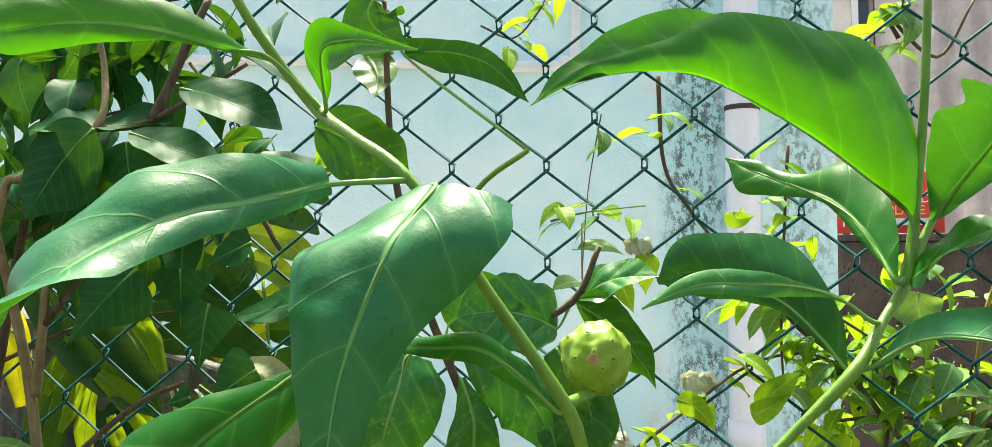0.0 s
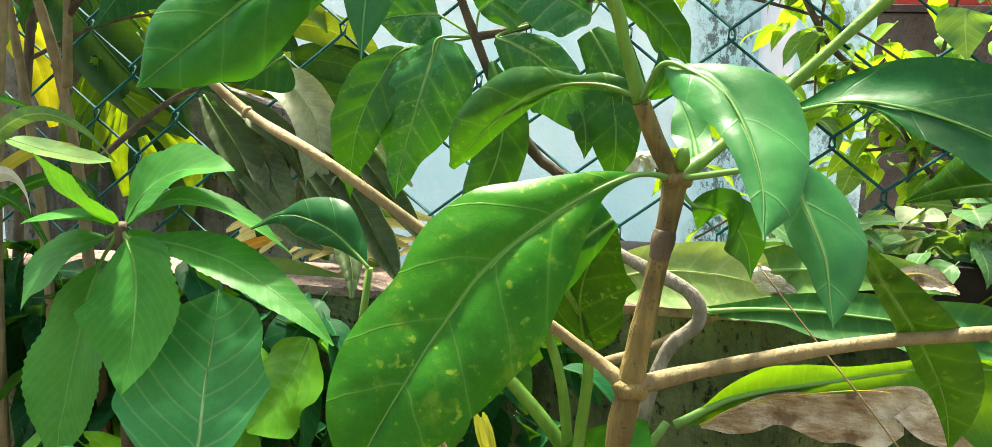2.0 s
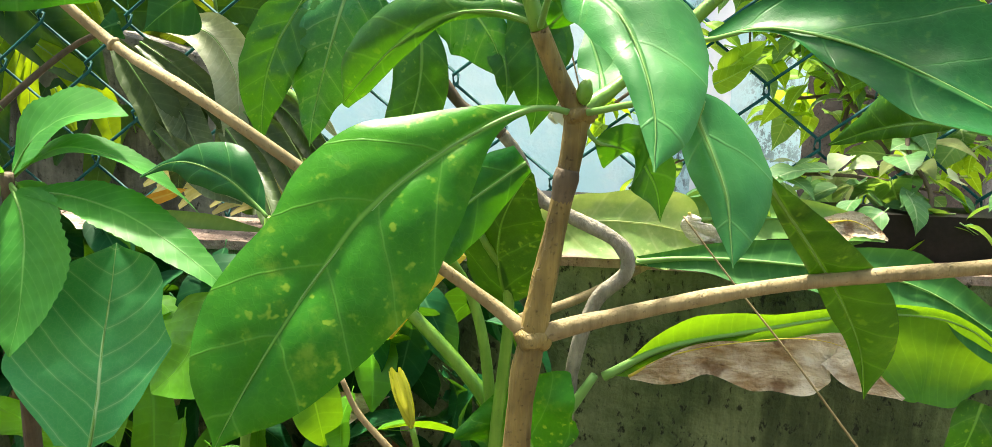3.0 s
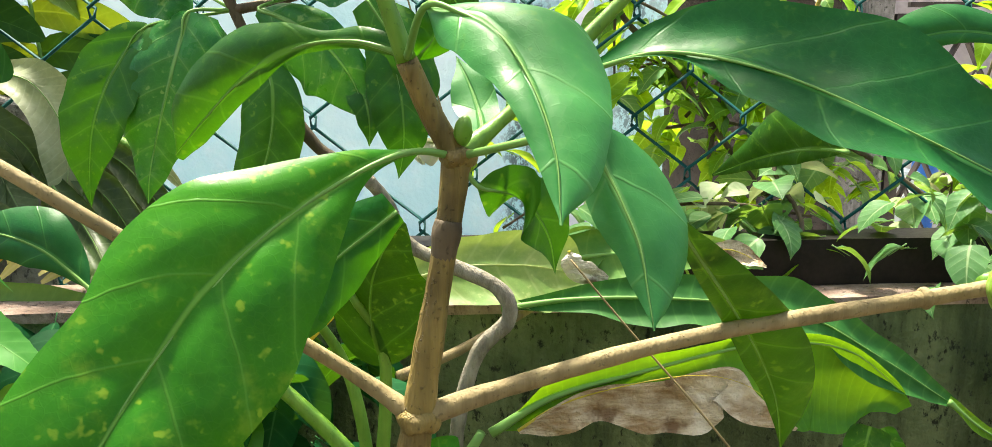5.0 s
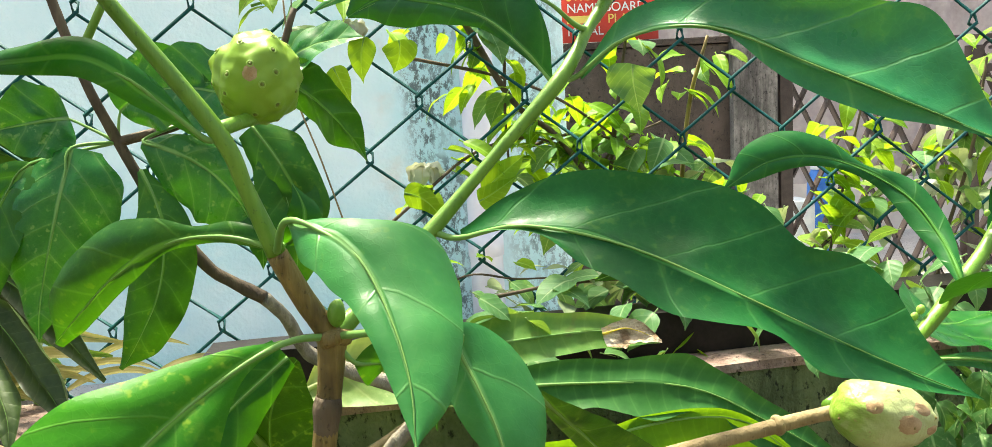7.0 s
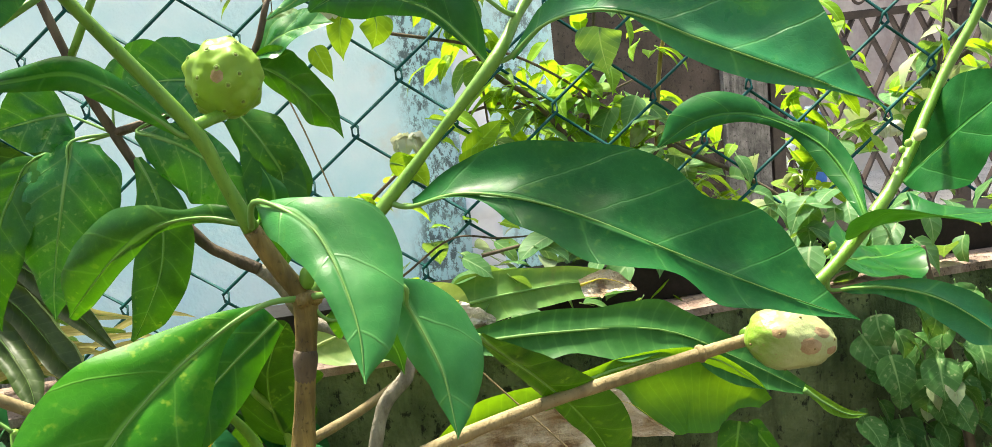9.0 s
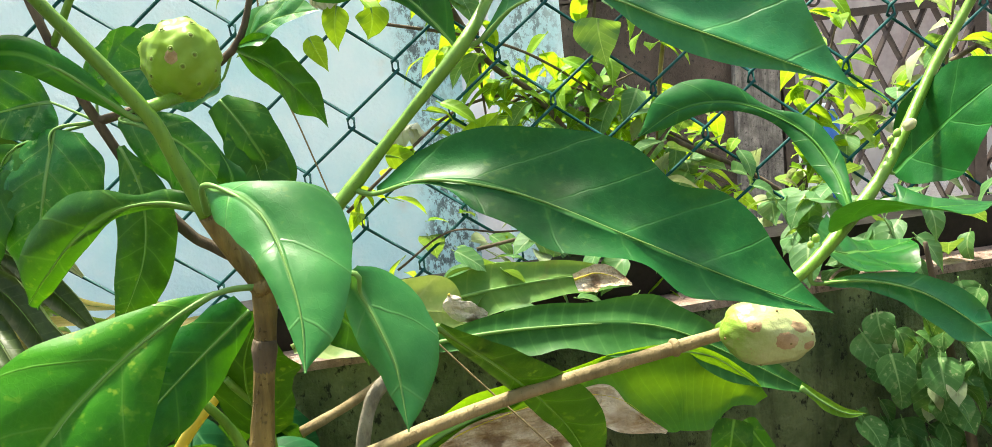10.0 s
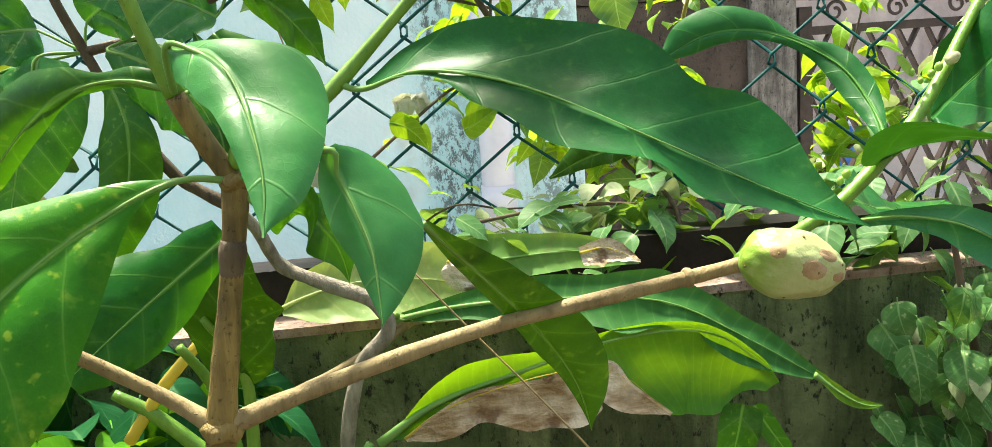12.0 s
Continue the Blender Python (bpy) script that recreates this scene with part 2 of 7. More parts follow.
DEAD_LEAF = withered_material()
YELLOW_EDGE = leaf_material("yellow_margin", (0.55, 0.50, 0.06), (0.65, 0.52, 0.10), (0.6, 0.5, 0.1), (0.7, 0.6, 0.05), 0.3, 0.6)
# Copies of one split leaf: sun glow and shade are put into their colours.
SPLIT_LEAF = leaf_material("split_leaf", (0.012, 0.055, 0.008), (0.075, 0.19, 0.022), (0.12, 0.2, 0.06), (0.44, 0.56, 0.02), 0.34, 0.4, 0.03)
SPLIT_GLOW = leaf_material("split_leaf_glow_tint", (0.16, 0.32, 0.012), (0.30, 0.46, 0.020), (0.30, 0.44, 0.03), (0.55, 0.76, 0.015), 0.5, 0.4, 0.03)
SPLIT_SUN = leaf_material("split_leaf_sun_tint", (0.22, 0.26, 0.008), (0.40, 0.40, 0.02), (0.4, 0.4, 0.05), (0.80, 0.76, 0.02), 0.55, 0.4, 0.03)
SPLIT_DARK = leaf_material("split_leaf_shade_tint", (0.006, 0.045, 0.006), (0.022, 0.095, 0.012), (0.05, 0.13, 0.02), (0.10, 0.22, 0.006), 0.15, 0.4, 0.03)
SPLIT_GREY = leaf_material("split_leaf_dusty", (0.048, 0.085, 0.030), (0.210, 0.270, 0.140), (0.28, 0.33, 0.20), (0.2, 0.26, 0.08), 0.15, 0.5, 0.012, brown=0.12, relief=0.6)
SPLIT_OLIVE = leaf_material("split_leaf_olive", (0.020, 0.048, 0.012), (0.085, 0.135, 0.040), (0.14, 0.19, 0.07), (0.10, 0.18, 0.02), 0.10, 0.42, 0.018, relief=0.7, sheen=0.3)
# Paler copy of the leaf tone; sunlight on the upper lobes is painted in.
SPLIT_PALE = leaf_material("split_leaf_pale_lit", (0.20, 0.25, 0.13), (0.50, 0.53, 0.37), (0.56, 0.58, 0.42), (0.4, 0.45, 0.15), 0.25, 0.45, 0.016, brown=0.1, relief=0.6)
ORANGE = leaf_material("orange_dying_leaf", (0.48, 0.17, 0.02), (0.70, 0.34, 0.04), (0.6, 0.4, 0.1), (0.7, 0.35, 0.03), 0.3, 0.5)
STRAW = leaf_material("dry_straw", (0.42, 0.40, 0.12), (0.66, 0.62, 0.30), (0.6, 0.55, 0.3), (0.6, 0.55, 0.15), 0.25, 0.6)


def paint_material():
    """Pale turquoise masonry paint, washed out, with black mould in two upright bands and a few drips."""
    m = Nodes("turquoise_paint")
    geo = m.add("ShaderNodeNewGeometry")
    sep = m.add("ShaderNodeSeparateXYZ")
    m.put(sep.inputs[0], geo.outputs["Position"])
    x = m.math("ADD", sep.outputs[0], m.math("MULTIPLY", m.noise(5, 3, lo=0.0, hi=1.0), 0.10))
    base = m.mix(m.noise(2.2, 4, 0.6), (0.55, 0.83, 0.87), (0.74, 0.91, 0.93))
    base = m.mix(m.math("MULTIPLY", m.noise(9, 5, 0.65, lo=0.45, hi=0.8), 0.5), base, (0.84, 0.93, 0.94))
    rust = m.math("MULTIPLY", m.step(m.math("ABSOLUTE", m.math("SUBTRACT", x, 0.10)), 0.10, 0.0), m.noise(7, 4, lo=0.5, hi=0.8))
    base = m.mix(m.math("MULTIPLY", rust, 0.5), base, (0.70, 0.60, 0.50))
    band = m.math("MAXIMUM", m.step(m.math("ABSOLUTE", m.math("SUBTRACT", x, 0.275)), 0.15, 0.05),
                  m.math("MULTIPLY", m.step(m.math("ABSOLUTE", m.math("SUBTRACT", x, 0.66)), 0.16, 0.03), 0.8))
    base = m.mix(m.math("MULTIPLY", band, 0.55), base, (0.36, 0.66, 0.68))
    fine = m.noise(34, 6, 0.78, m.coords((1.3, 1, 0.8)), lo=0.47, hi=0.56)
    patch = m.noise(4.2, 3, 0.6, lo=0.30, hi=0.52)
    mould = m.math("MULTIPLY", m.math("MULTIPLY", band, fine), patch)
    base = m.mix(m.math("MULTIPLY", mould, 0.85), base, (0.05, 0.06, 0.06))
    return m.finish(m.surface(base, 0.8, normal=m.bump(m.math("ADD", m.noise(60, 4), m.math("MULTIPLY", mould, -0.5)), 0.35, 0.004)))


def stained_material(name, dark, light, stain, scale=3.0, streaks=0.6, rough=0.85, pits=0.75):
    """Plaster or concrete with run-down streaks, pits and blotches."""
    m = Nodes(name)
    base = m.mix(m.noise(scale * 3, 5, 0.65), dark, light)
    run = m.noise(14, 5, 0.7, m.coords((1, 1, 0.12)), lo=0.42, hi=0.66)
    holes = m.noise(90, 4, 0.7, m.coords((1, 1, 0.6)), lo=0.66 - 0.12 * pits, hi=0.66)
    base = m.mix(m.math("MULTIPLY", run, streaks), base, stain)
    base = m.mix(m.math("MULTIPLY", holes, pits), base, tuple(0.3 * c for c in stain))
    return m.finish(m.surface(base, rough, normal=m.bump(m.math("SUBTRACT", m.noise(130, 4), holes), 0.6, 0.003)))


def plain_material(name, a, b, rough=0.5, metal=0.0, scale=25, relief=0.15, specular=0.5):
    m = Nodes(name)
    colour = m.mix(m.math("ADD", m.math("MULTIPLY", m.noise(scale, 4), 0.7), m.math("MULTIPLY", m.noise(scale * 9, 2), 0.3)), a, b)
    return m.finish(m.surface(colour, rough, metal, m.bump(m.noise(scale * 6, 3), relief, 0.001), specular))


def ripe_skin():
    """Fruit skin that turns from green at the stalk to creamy white at the tip."""
    m = Nodes("ripening_fruit_skin")
    sep = m.add("ShaderNodeSeparateXYZ")
    m.put(sep.inputs[0], m.add("ShaderNodeUVMap", uv_map="metric").outputs[0])
    ripe = m.step(m.math("ADD", sep.outputs[1], m.math("MULTIPLY", m.noise(90, 3, lo=0.0, hi=1.0), 0.25)), 0.1, 0.62)
    colour = m.mix(ripe, (0.21, 0.37, 0.035), (0.41, 0.47, 0.20))
    colour = m.mix(m.math("MULTIPLY", m.noise(160, 4, lo=0.5, hi=0.75), 0.35), colour, (0.50, 0.53, 0.29))
    speck = m.noise(500, 3, lo=0.64, hi=0.70)
    colour = m.mix(m.math("MULTIPLY", speck, 0.6), colour, (0.34, 0.24, 0.10))
    return m.finish(m.surface(colour, 0.38, normal=m.bump(m.noise(240, 3), 0.25, 0.001)))


PAINT = paint_material()
MOSSY = stained_material("mossy_concrete", (0.066, 0.104, 0.034), (0.205, 0.250, 0.115), (0.022, 0.038, 0.010), 3.0, 0.75, pits=0.9)
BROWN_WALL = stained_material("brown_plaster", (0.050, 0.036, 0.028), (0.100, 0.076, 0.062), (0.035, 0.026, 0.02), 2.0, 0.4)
GREY_POST = stained_material("grey_concrete", (0.13, 0.12, 0.11), (0.30, 0.28, 0.26), (0.05, 0.046, 0.042), 6.0, 0.9)
LIP = stained_material("pink_stone", (0.27, 0.175, 0.135), (0.47, 0.35, 0.29), (0.14, 0.095, 0.075), 8.0, 0.45)
PIPE = plain_material("grey_pvc", (0.70, 0.71, 0.80), (0.80, 0.81, 0.88), 0.35, scale=6)
WIRE = plain_material("green_coated_wire", (0.002, 0.055, 0.055), (0.006, 0.095, 0.09), 0.6, scale=80, specular=0.2)
BLACK = plain_material("black_painted_iron", (0.006, 0.005, 0.005), (0.020, 0.016, 0.015), 0.5, scale=20, specular=0.2)
IRON = plain_material("brown_painted_iron", (0.022, 0.014, 0.011), (0.052, 0.035, 0.030), 0.55, scale=30)
SHUTTER = plain_material("pinkish_sheet_metal", (0.34, 0.28, 0.275), (0.50, 0.43, 0.42), 0.55, scale=4)
HOUSE = plain_material("cream_house_paint", (0.62, 0.54, 0.49), (0.76, 0.68, 0.62), 0.85, scale=3)
WHITE = plain_material("white_paint", (0.7, 0.7, 0.7), (0.82, 0.82, 0.82), 0.5, scale=10)
DARK_GLASS = plain_material("dark_window_glass", (0.02, 0.022, 0.028), (0.04, 0.042, 0.05), 0.12, scale=2, relief=0.02)
SOIL = stained_material("garden_soil", (0.03, 0.023, 0.015), (0.08, 0.06, 0.04), (0.02, 0.016, 0.01), 6.0, 0.2)
PAVING = stained_material("sunlit_paving", (0.50, 0.47, 0.43), (0.64, 0.61, 0.57), (0.36, 0.33, 0.3), 2.0, 0.3)
BRICK = plain_material("red_brick", (0.30, 0.09, 0.055), (0.45, 0.16, 0.10), 0.85, scale=60, relief=0.6)
RED = plain_material("red_sign_paint", (0.62, 0.035, 0.02), (0.72, 0.06, 0.035), 0.45, scale=8)
SIGN_WHITE = plain_material("white_lettering", (0.8, 0.8, 0.78), (0.85, 0.85, 0.83), 0.5)
SIGN_YELLOW = plain_material("yellow_lettering", (0.85, 0.62, 0.12), (0.9, 0.68, 0.2), 0.5)
BLUE = plain_material("blue_plastic", (0.02, 0.13, 0.5), (0.04, 0.2, 0.62), 0.4)
PLASTIC = plain_material("pale_plastic", (0.55, 0.66, 0.72), (0.75, 0.8, 0.82), 0.4)
FRUIT_GREEN = leaf_material("green_fruit_skin", (0.16, 0.31, 0.025), (0.29, 0.46, 0.055), (0.3, 0.5, 0.1), (0.3, 0.5, 0.05), 0.1, 0.36, 5.0, vein_width=0.0, relief=0.2, sheen=0.35)
FRUIT_RIPE = ripe_skin()
FRUIT_EYE = plain_material("brown_fruit_scar", (0.16, 0.12, 0.03), (0.28, 0.22, 0.07), 0.7, scale=200, relief=0.4)
FRUIT_DOT = plain_material("olive_fruit_eye", (0.13, 0.17, 0.025), (0.22, 0.27, 0.05), 0.6, scale=200, relief=0.3)
FRUIT_RING = plain_material("pale_green_ring", (0.24, 0.41, 0.05), (0.32, 0.48, 0.09), 0.5, scale=200)
SCAR_BROWN = plain_material("brown_rot_patch", (0.30, 0.19, 0.09), (0.46, 0.33, 0.18), 0.7, scale=150)
FLOWER_WHITE = leaf_material("white_petal", (0.50, 0.54, 0.40), (0.76, 0.78, 0.66), (0.5, 0.5, 0.3), (0.5, 0.5, 0.3), 0.25, 0.6, 5.0)
FLOWER_YELLOW = leaf_material("yellow_petal", (0.45, 0.50, 0.04), (0.6, 0.6, 0.08), (0.5, 0.5, 0.1), (0.6, 0.6, 0.05), 0.3, 0.5, 5.0)


# ---- building helpers ----
def thing(name, at, label, category, group="", kind=""):
    ob = new(name)
    ob.location = at
    ob.empty_display_size = 0.05
    return tagged(ob, label, category, group, kind)


def part(name, mesh, material, parent=None, label=""):
    """Links a bmesh or mesh, given in world metres, as one object under a thing or a part."""
    if isinstance(mesh, bmesh.types.BMesh):
        data = bpy.data.meshes.new(name)
        mesh.to_mesh(data)
        mesh.free()
    else:
        data = mesh
    if material and not data.materials:
        data.materials.append(material)
    ob = new(name, data)
    if parent:
        ob.parent = parent
        ob.matrix_parent_inverse = Matrix.Translation(-parent.location)
    return tagged(ob, label)


def smooth(bm):
    for f in bm.faces:
        f.smooth = True
    return bm


def spline(points, steps=6):
    """Points along a Catmull-Rom curve through the given ones."""
    pts = [Vector(p) for p in points]
    if len(pts) < 3:
        return [pts[0].lerp(pts[-1], i / steps) for i in range(steps + 1)]
    ext = [2 * pts[0] - pts[1], *pts, 2 * pts[-1] - pts[-2]]
    out = []
    for a, b, c, d in zip(ext, ext[1:], ext[2:], ext[3:]):
        for i in range(steps):
            t = i / steps
            out.append(0.5 * (2 * b + (c - a) * t + (2 * a - 5 * b + 4 * c - d) * t * t + (3 * b - a - 3 * c + d) * t ** 3))
    return out + [pts[-1]]


def tube(points, radii, sides=10, steps=6, knobs=0.0, bm=None):
    """A tapered, slightly uneven round stem along a curve. radii: one at each given point."""
    bm = bm or bmesh.new()
    line = spline(points, steps)
    span = np.linspace(0, len(radii) - 1, len(line))
    rad = np.interp(span, range(len(radii)), radii)
    rings, side = [], None
    for i, p in enumerate(line):
        ahead = (line[min(i + 1, len(line) - 1)] - line[max(i - 1, 0)]).normalized()
        side = (ahead.orthogonal() if side is None else side - ahead * side.dot(ahead)).normalized()
        up = ahead.cross(side)
        r = float(rad[i]) * (1 + knobs * (noise.noise(p * 45) + 0.5 * noise.noise(p * 130)))
        rings.append([bm.verts.new(p + r * (math.cos(a) * side + math.sin(a) * up)) for a in np.linspace(0, 2 * math.pi, sides, endpoint=False)])
    for a, b in zip(rings, rings[1:]):
        for j in range(sides):
            bm.faces.new((a[j], a[(j + 1) % sides], b[(j + 1) % sides], b[j]))
    bm.faces.new(rings[0][::-1]), bm.faces.new(rings[-1])
    return smooth(bm)


def box(lo, hi, bevel=0.0, bm=None):
    bm = bm or bmesh.new()
    made = bmesh.ops.create_cube(bm, size=1, matrix=Matrix.LocRotScale((Vector(lo) + Vector(hi)) / 2, None, Vector(hi) - Vector(lo)))
    if bevel:
        edges = list({e for v in made["verts"] for e in v.link_edges})
        bmesh.ops.bevel(bm, geom=edges, offset=bevel, segments=2, affect="EDGES", profile=0.7)
    return bm


def blade(B, M, T, side, shape=(0.75, 0.8), fold=0.15, curl=0.0, wave=0.06, waves=2.5, phase=0.0, quilt=0.0, teeth=0.0, n=(12, 30), gap=0.03, uneven=0.10):
    """A leaf blade along the curve base-middle-tip, as wide as side, with veins' quilting, waves and an arched section."""
    B, M, T, side = Vector(B), Vector(M), Vector(T), Vector(side)
    C, width = 2 * M - (B + T) / 2, side.length
    a, b = shape
    top = (a / (a + b)) ** a * (b / (a + b)) ** b
    bm = bmesh.new()
    metric, norm = bm.loops.layers.uv.new("metric"), bm.loops.layers.uv.new("norm")
    nu, nv = n
    rows, uv = [], {}
    length, last = 0.0, B
    up = None
    for j in range(nv + 1):
        s = j / nv
        p = (1 - s) ** 2 * B + 2 * s * (1 - s) * C + s * s * T
        t = ((1 - s) * (C - B) + s * (T - C)).normalized()
        length += (p - last).length
        last = p
        sd = (side - t * side.dot(t)).normalized()
        nrm = sd.cross(t)
        if up is None:
            up = 1 if nrm.z >= 0 else -1
        nrm = nrm * up
        ss = min(max(s, 0.004), 0.996)
        h = 0.5 * width * ss ** a * (1 - ss) ** b / top * (1 - (0.62 if b >= 0.8 else 0.45) * max(0, (s - 0.74) / 0.26) ** 1.2)
        row = []
        for i in range(nu + 1):
            v = 2 * i / nu - 1
            half = 1 if v > 0 else -1
            lobe = h * (1 + (uneven * noise.noise((s * 4.2, half * 5.0, phase * 3)) + 0.25 * uneven * noise.noise((s * 13, half * 5.0, phase))) * abs(v) ** 2)
            if teeth:
                lobe *= 1 + teeth * (abs(((s * 26) % 1) - 0.5) - 0.25) * abs(v) ** 4
            roll = 0.7 * math.sin(waves * 2 * math.pi * s + phase + 1.7 * (half > 0)) + 0.9 * noise.noise((s * waves * 2.2, half * 3.0, phase * 2))
            lift = fold * abs(v) + curl * v * v + wave * abs(v) ** 1.6 * roll
            if quilt:
                x = abs(v) * h
                ph = (length - 0.8 * x - 5 * x * x) / gap + 0.5
                lift += quilt * abs(math.sin(math.pi * ph)) * (1 - abs(v) ** 3) * min(1, abs(v) * 6)
            at = p + sd * v * lobe
            pucker = 0.0034 * noise.noise(at * 26 + Vector((phase, 0, 0))) + 0.0009 * noise.noise(at * 75)
            vert = bm.verts.new(at + nrm * (lobe * lift + pucker * min(1, width / 0.06) * min(1, 8 * s)))
            uv[vert] = ((v * h, length), (v * 0.5 + 0.5, s))
            row.append(vert)
        rows.append(row)
    for r, q in zip(rows, rows[1:]):
        for i in range(nu):
            f = bm.faces.new((r[i], r[i + 1], q[i + 1], q[i]))
            f.smooth = True
            for loop in f.loops:
                loop[metric].uv, loop[norm].uv = uv[loop.vert]
    return bm


def rib(B, M, T, r=0.0016, start=None):
    """The petiole and midrib of a leaf as one tapering tube."""
    B, M, T = Vector(B), Vector(M), Vector(T)
    C = 2 * M - (B + T) / 2
    at = lambda s: (1 - s) ** 2 * B + 2 * s * (1 - s) * C + s * s * T
    line = ([Vector(start)] if start else []) + [at(s) for s in (0.0, 0.2, 0.4, 0.6, 0.8, 0.97)]
    radii = ([r * 2.8] if start else []) + [r * 2.0, 0.7 * r, 0.3 * r, 0.2 * r, 0.15 * r, 0.1 * r]
    return tube(line, radii, 7, 4)


# ---- structure ----
def ground_sheet():
    """One sheet that reaches the horizon, uneven near the bed."""
    bm = bmesh.new()
    xs = [-400, -60, -12, *np.linspace(-4, 5, 46), 12, 60, 400]
    ys = [-400, -60, -12, *np.linspace(-3, 1.05, 30), 12, 60, 400]
    grid = [[bm.verts.new((x, y, 0.02 * noise.noise((x * 3, y * 3, 0)) if -4 < x < 5 and -3 < y < 1.0 else 0.0)) for x in xs] for y in ys]
    for r, q in zip(grid, grid[1:]):
        for i in range(len(xs) - 1):
            bm.faces.new((r[i], r[i + 1], q[i + 1], q[i]))
    return smooth(bm)


ground = tagged(part("ground", ground_sheet(), SOIL), "dark bare garden soil with fallen scraps", "ground", kind="structure")
yard = tagged(part("pavement", box((-6, 1.42, -0.05), (9, 9, 0.03)), PAVING), "sunlit grey paved yard behind the fence", "pavement", kind="structure")

WALL_Y = 3.33
painted = tagged(part("wall_north", box((-5, WALL_Y, 0), (0.725, WALL_Y + 0.22, 2.7), 0.006), PAINT), "pale turquoise painted wall streaked with black mould", "wall", kind="structure")
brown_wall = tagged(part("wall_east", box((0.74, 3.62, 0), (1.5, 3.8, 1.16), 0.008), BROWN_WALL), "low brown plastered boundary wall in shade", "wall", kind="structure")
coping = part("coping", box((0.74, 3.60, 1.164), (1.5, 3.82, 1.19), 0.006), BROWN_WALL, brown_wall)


# Unseen wall added behind the viewpoint to cut sky light on the leaves.
BACK = stained_material("screen_plaster", (0.24, 0.25, 0.19), (0.34, 0.34, 0.27), (0.16, 0.15, 0.12), 1.0, 0.3)
back = tagged(part("wall_back", box((-7, -3.9, 0), (9, -3.7, 2.9)), BACK), "unseen plain wall added to screen off low sky light", "wall", kind="structure")


# planter wall, turned a few degrees against the fence
def along(x, dy, z):
    return Vector((x, 1.09 + 0.06 * x + dy, z))


def skew_box(x0, x1, y0, y1, z0, z1, cuts=24, rough=0.0):
    bm = bmesh.new()
    xs = np.linspace(x0, x1, cuts + 1)
    loop = []
    for x in xs:
        w = [rough * noise.noise((x * 9, k * 3.1, z1)) for k in range(4)]
        loop.append([bm.verts.new(along(x, y, z)) for y, z in ((y0, z0), (y0 + w[0], z1 + w[1]), (y1, z1 + w[2]), (y1, z0))])
    for a, b in zip(loop, loop[1:]):
        for i in range(4):
            bm.faces.new((a[i], b[i], b[(i + 1) % 4], a[(i + 1) % 4]))
    bm.faces.new(loop[0]), bm.faces.new(loop[-1][::-1])
    bmesh.ops.recalc_face_normals(bm, faces=bm.faces)
    return bm


planter = tagged(part("wall_south", skew_box(-2.2, 2.6, 0.0, 0.16, 0, 0.640, 60, 0.004), MOSSY), "mossy green-grey concrete planter wall with damp streaks", "wall", kind="structure")
part("capping", skew_box(-2.2, 2.6, -0.004, 0.13, 0.6405, 0.652, 80, 0.003), LIP, planter, "worn pinkish stone capping")
tagged(part("trim", skew_box(-0.14, 2.6, 0.055, 0.12, 0.6525, 0.712, 40, 0.001), BLACK), "black painted iron rail along the planter top", "rail", kind="structure")


# ---- the drain pipe and the conduit on the wall ----
drain = thing("drain_pipe", (0.39, 3.26, 0), "pale grey plastic drain pipe clamped to the painted wall", "pipe")
part("pipe", tube([(0.390, 3.262, 0.03), (0.390, 3.262, 1.4), (0.390, 3.262, 2.7)], [0.061] * 3, 28, 2), PIPE, drain)
part("clamp", tube([(0.390, 3.262, 1.634), (0.390, 3.262, 1.652)], [0.0635, 0.0635], 28, 1), IRON, drain, "rusty brown pipe clamp")
part("socket", tube([(0.390, 3.262, 0.42), (0.390, 3.262, 0.52)], [0.066, 0.066], 28, 1), PIPE, drain)
conduit = thing("conduit_pipe", (-1.5, 3.30, 1.93), "thin white conduit pipe bent along the wall", "pipe")
part("pipe", tube([(-4.6, 3.31, 2.0), (-2.1, 3.31, 1.95), (-0.42, 3.31, 1.845), (-0.27, 3.31, 1.86), (-0.22, 3.31, 1.93), (-0.215, 3.31, 2.69)], [0.02] * 6, 12, 8), WHITE, conduit)


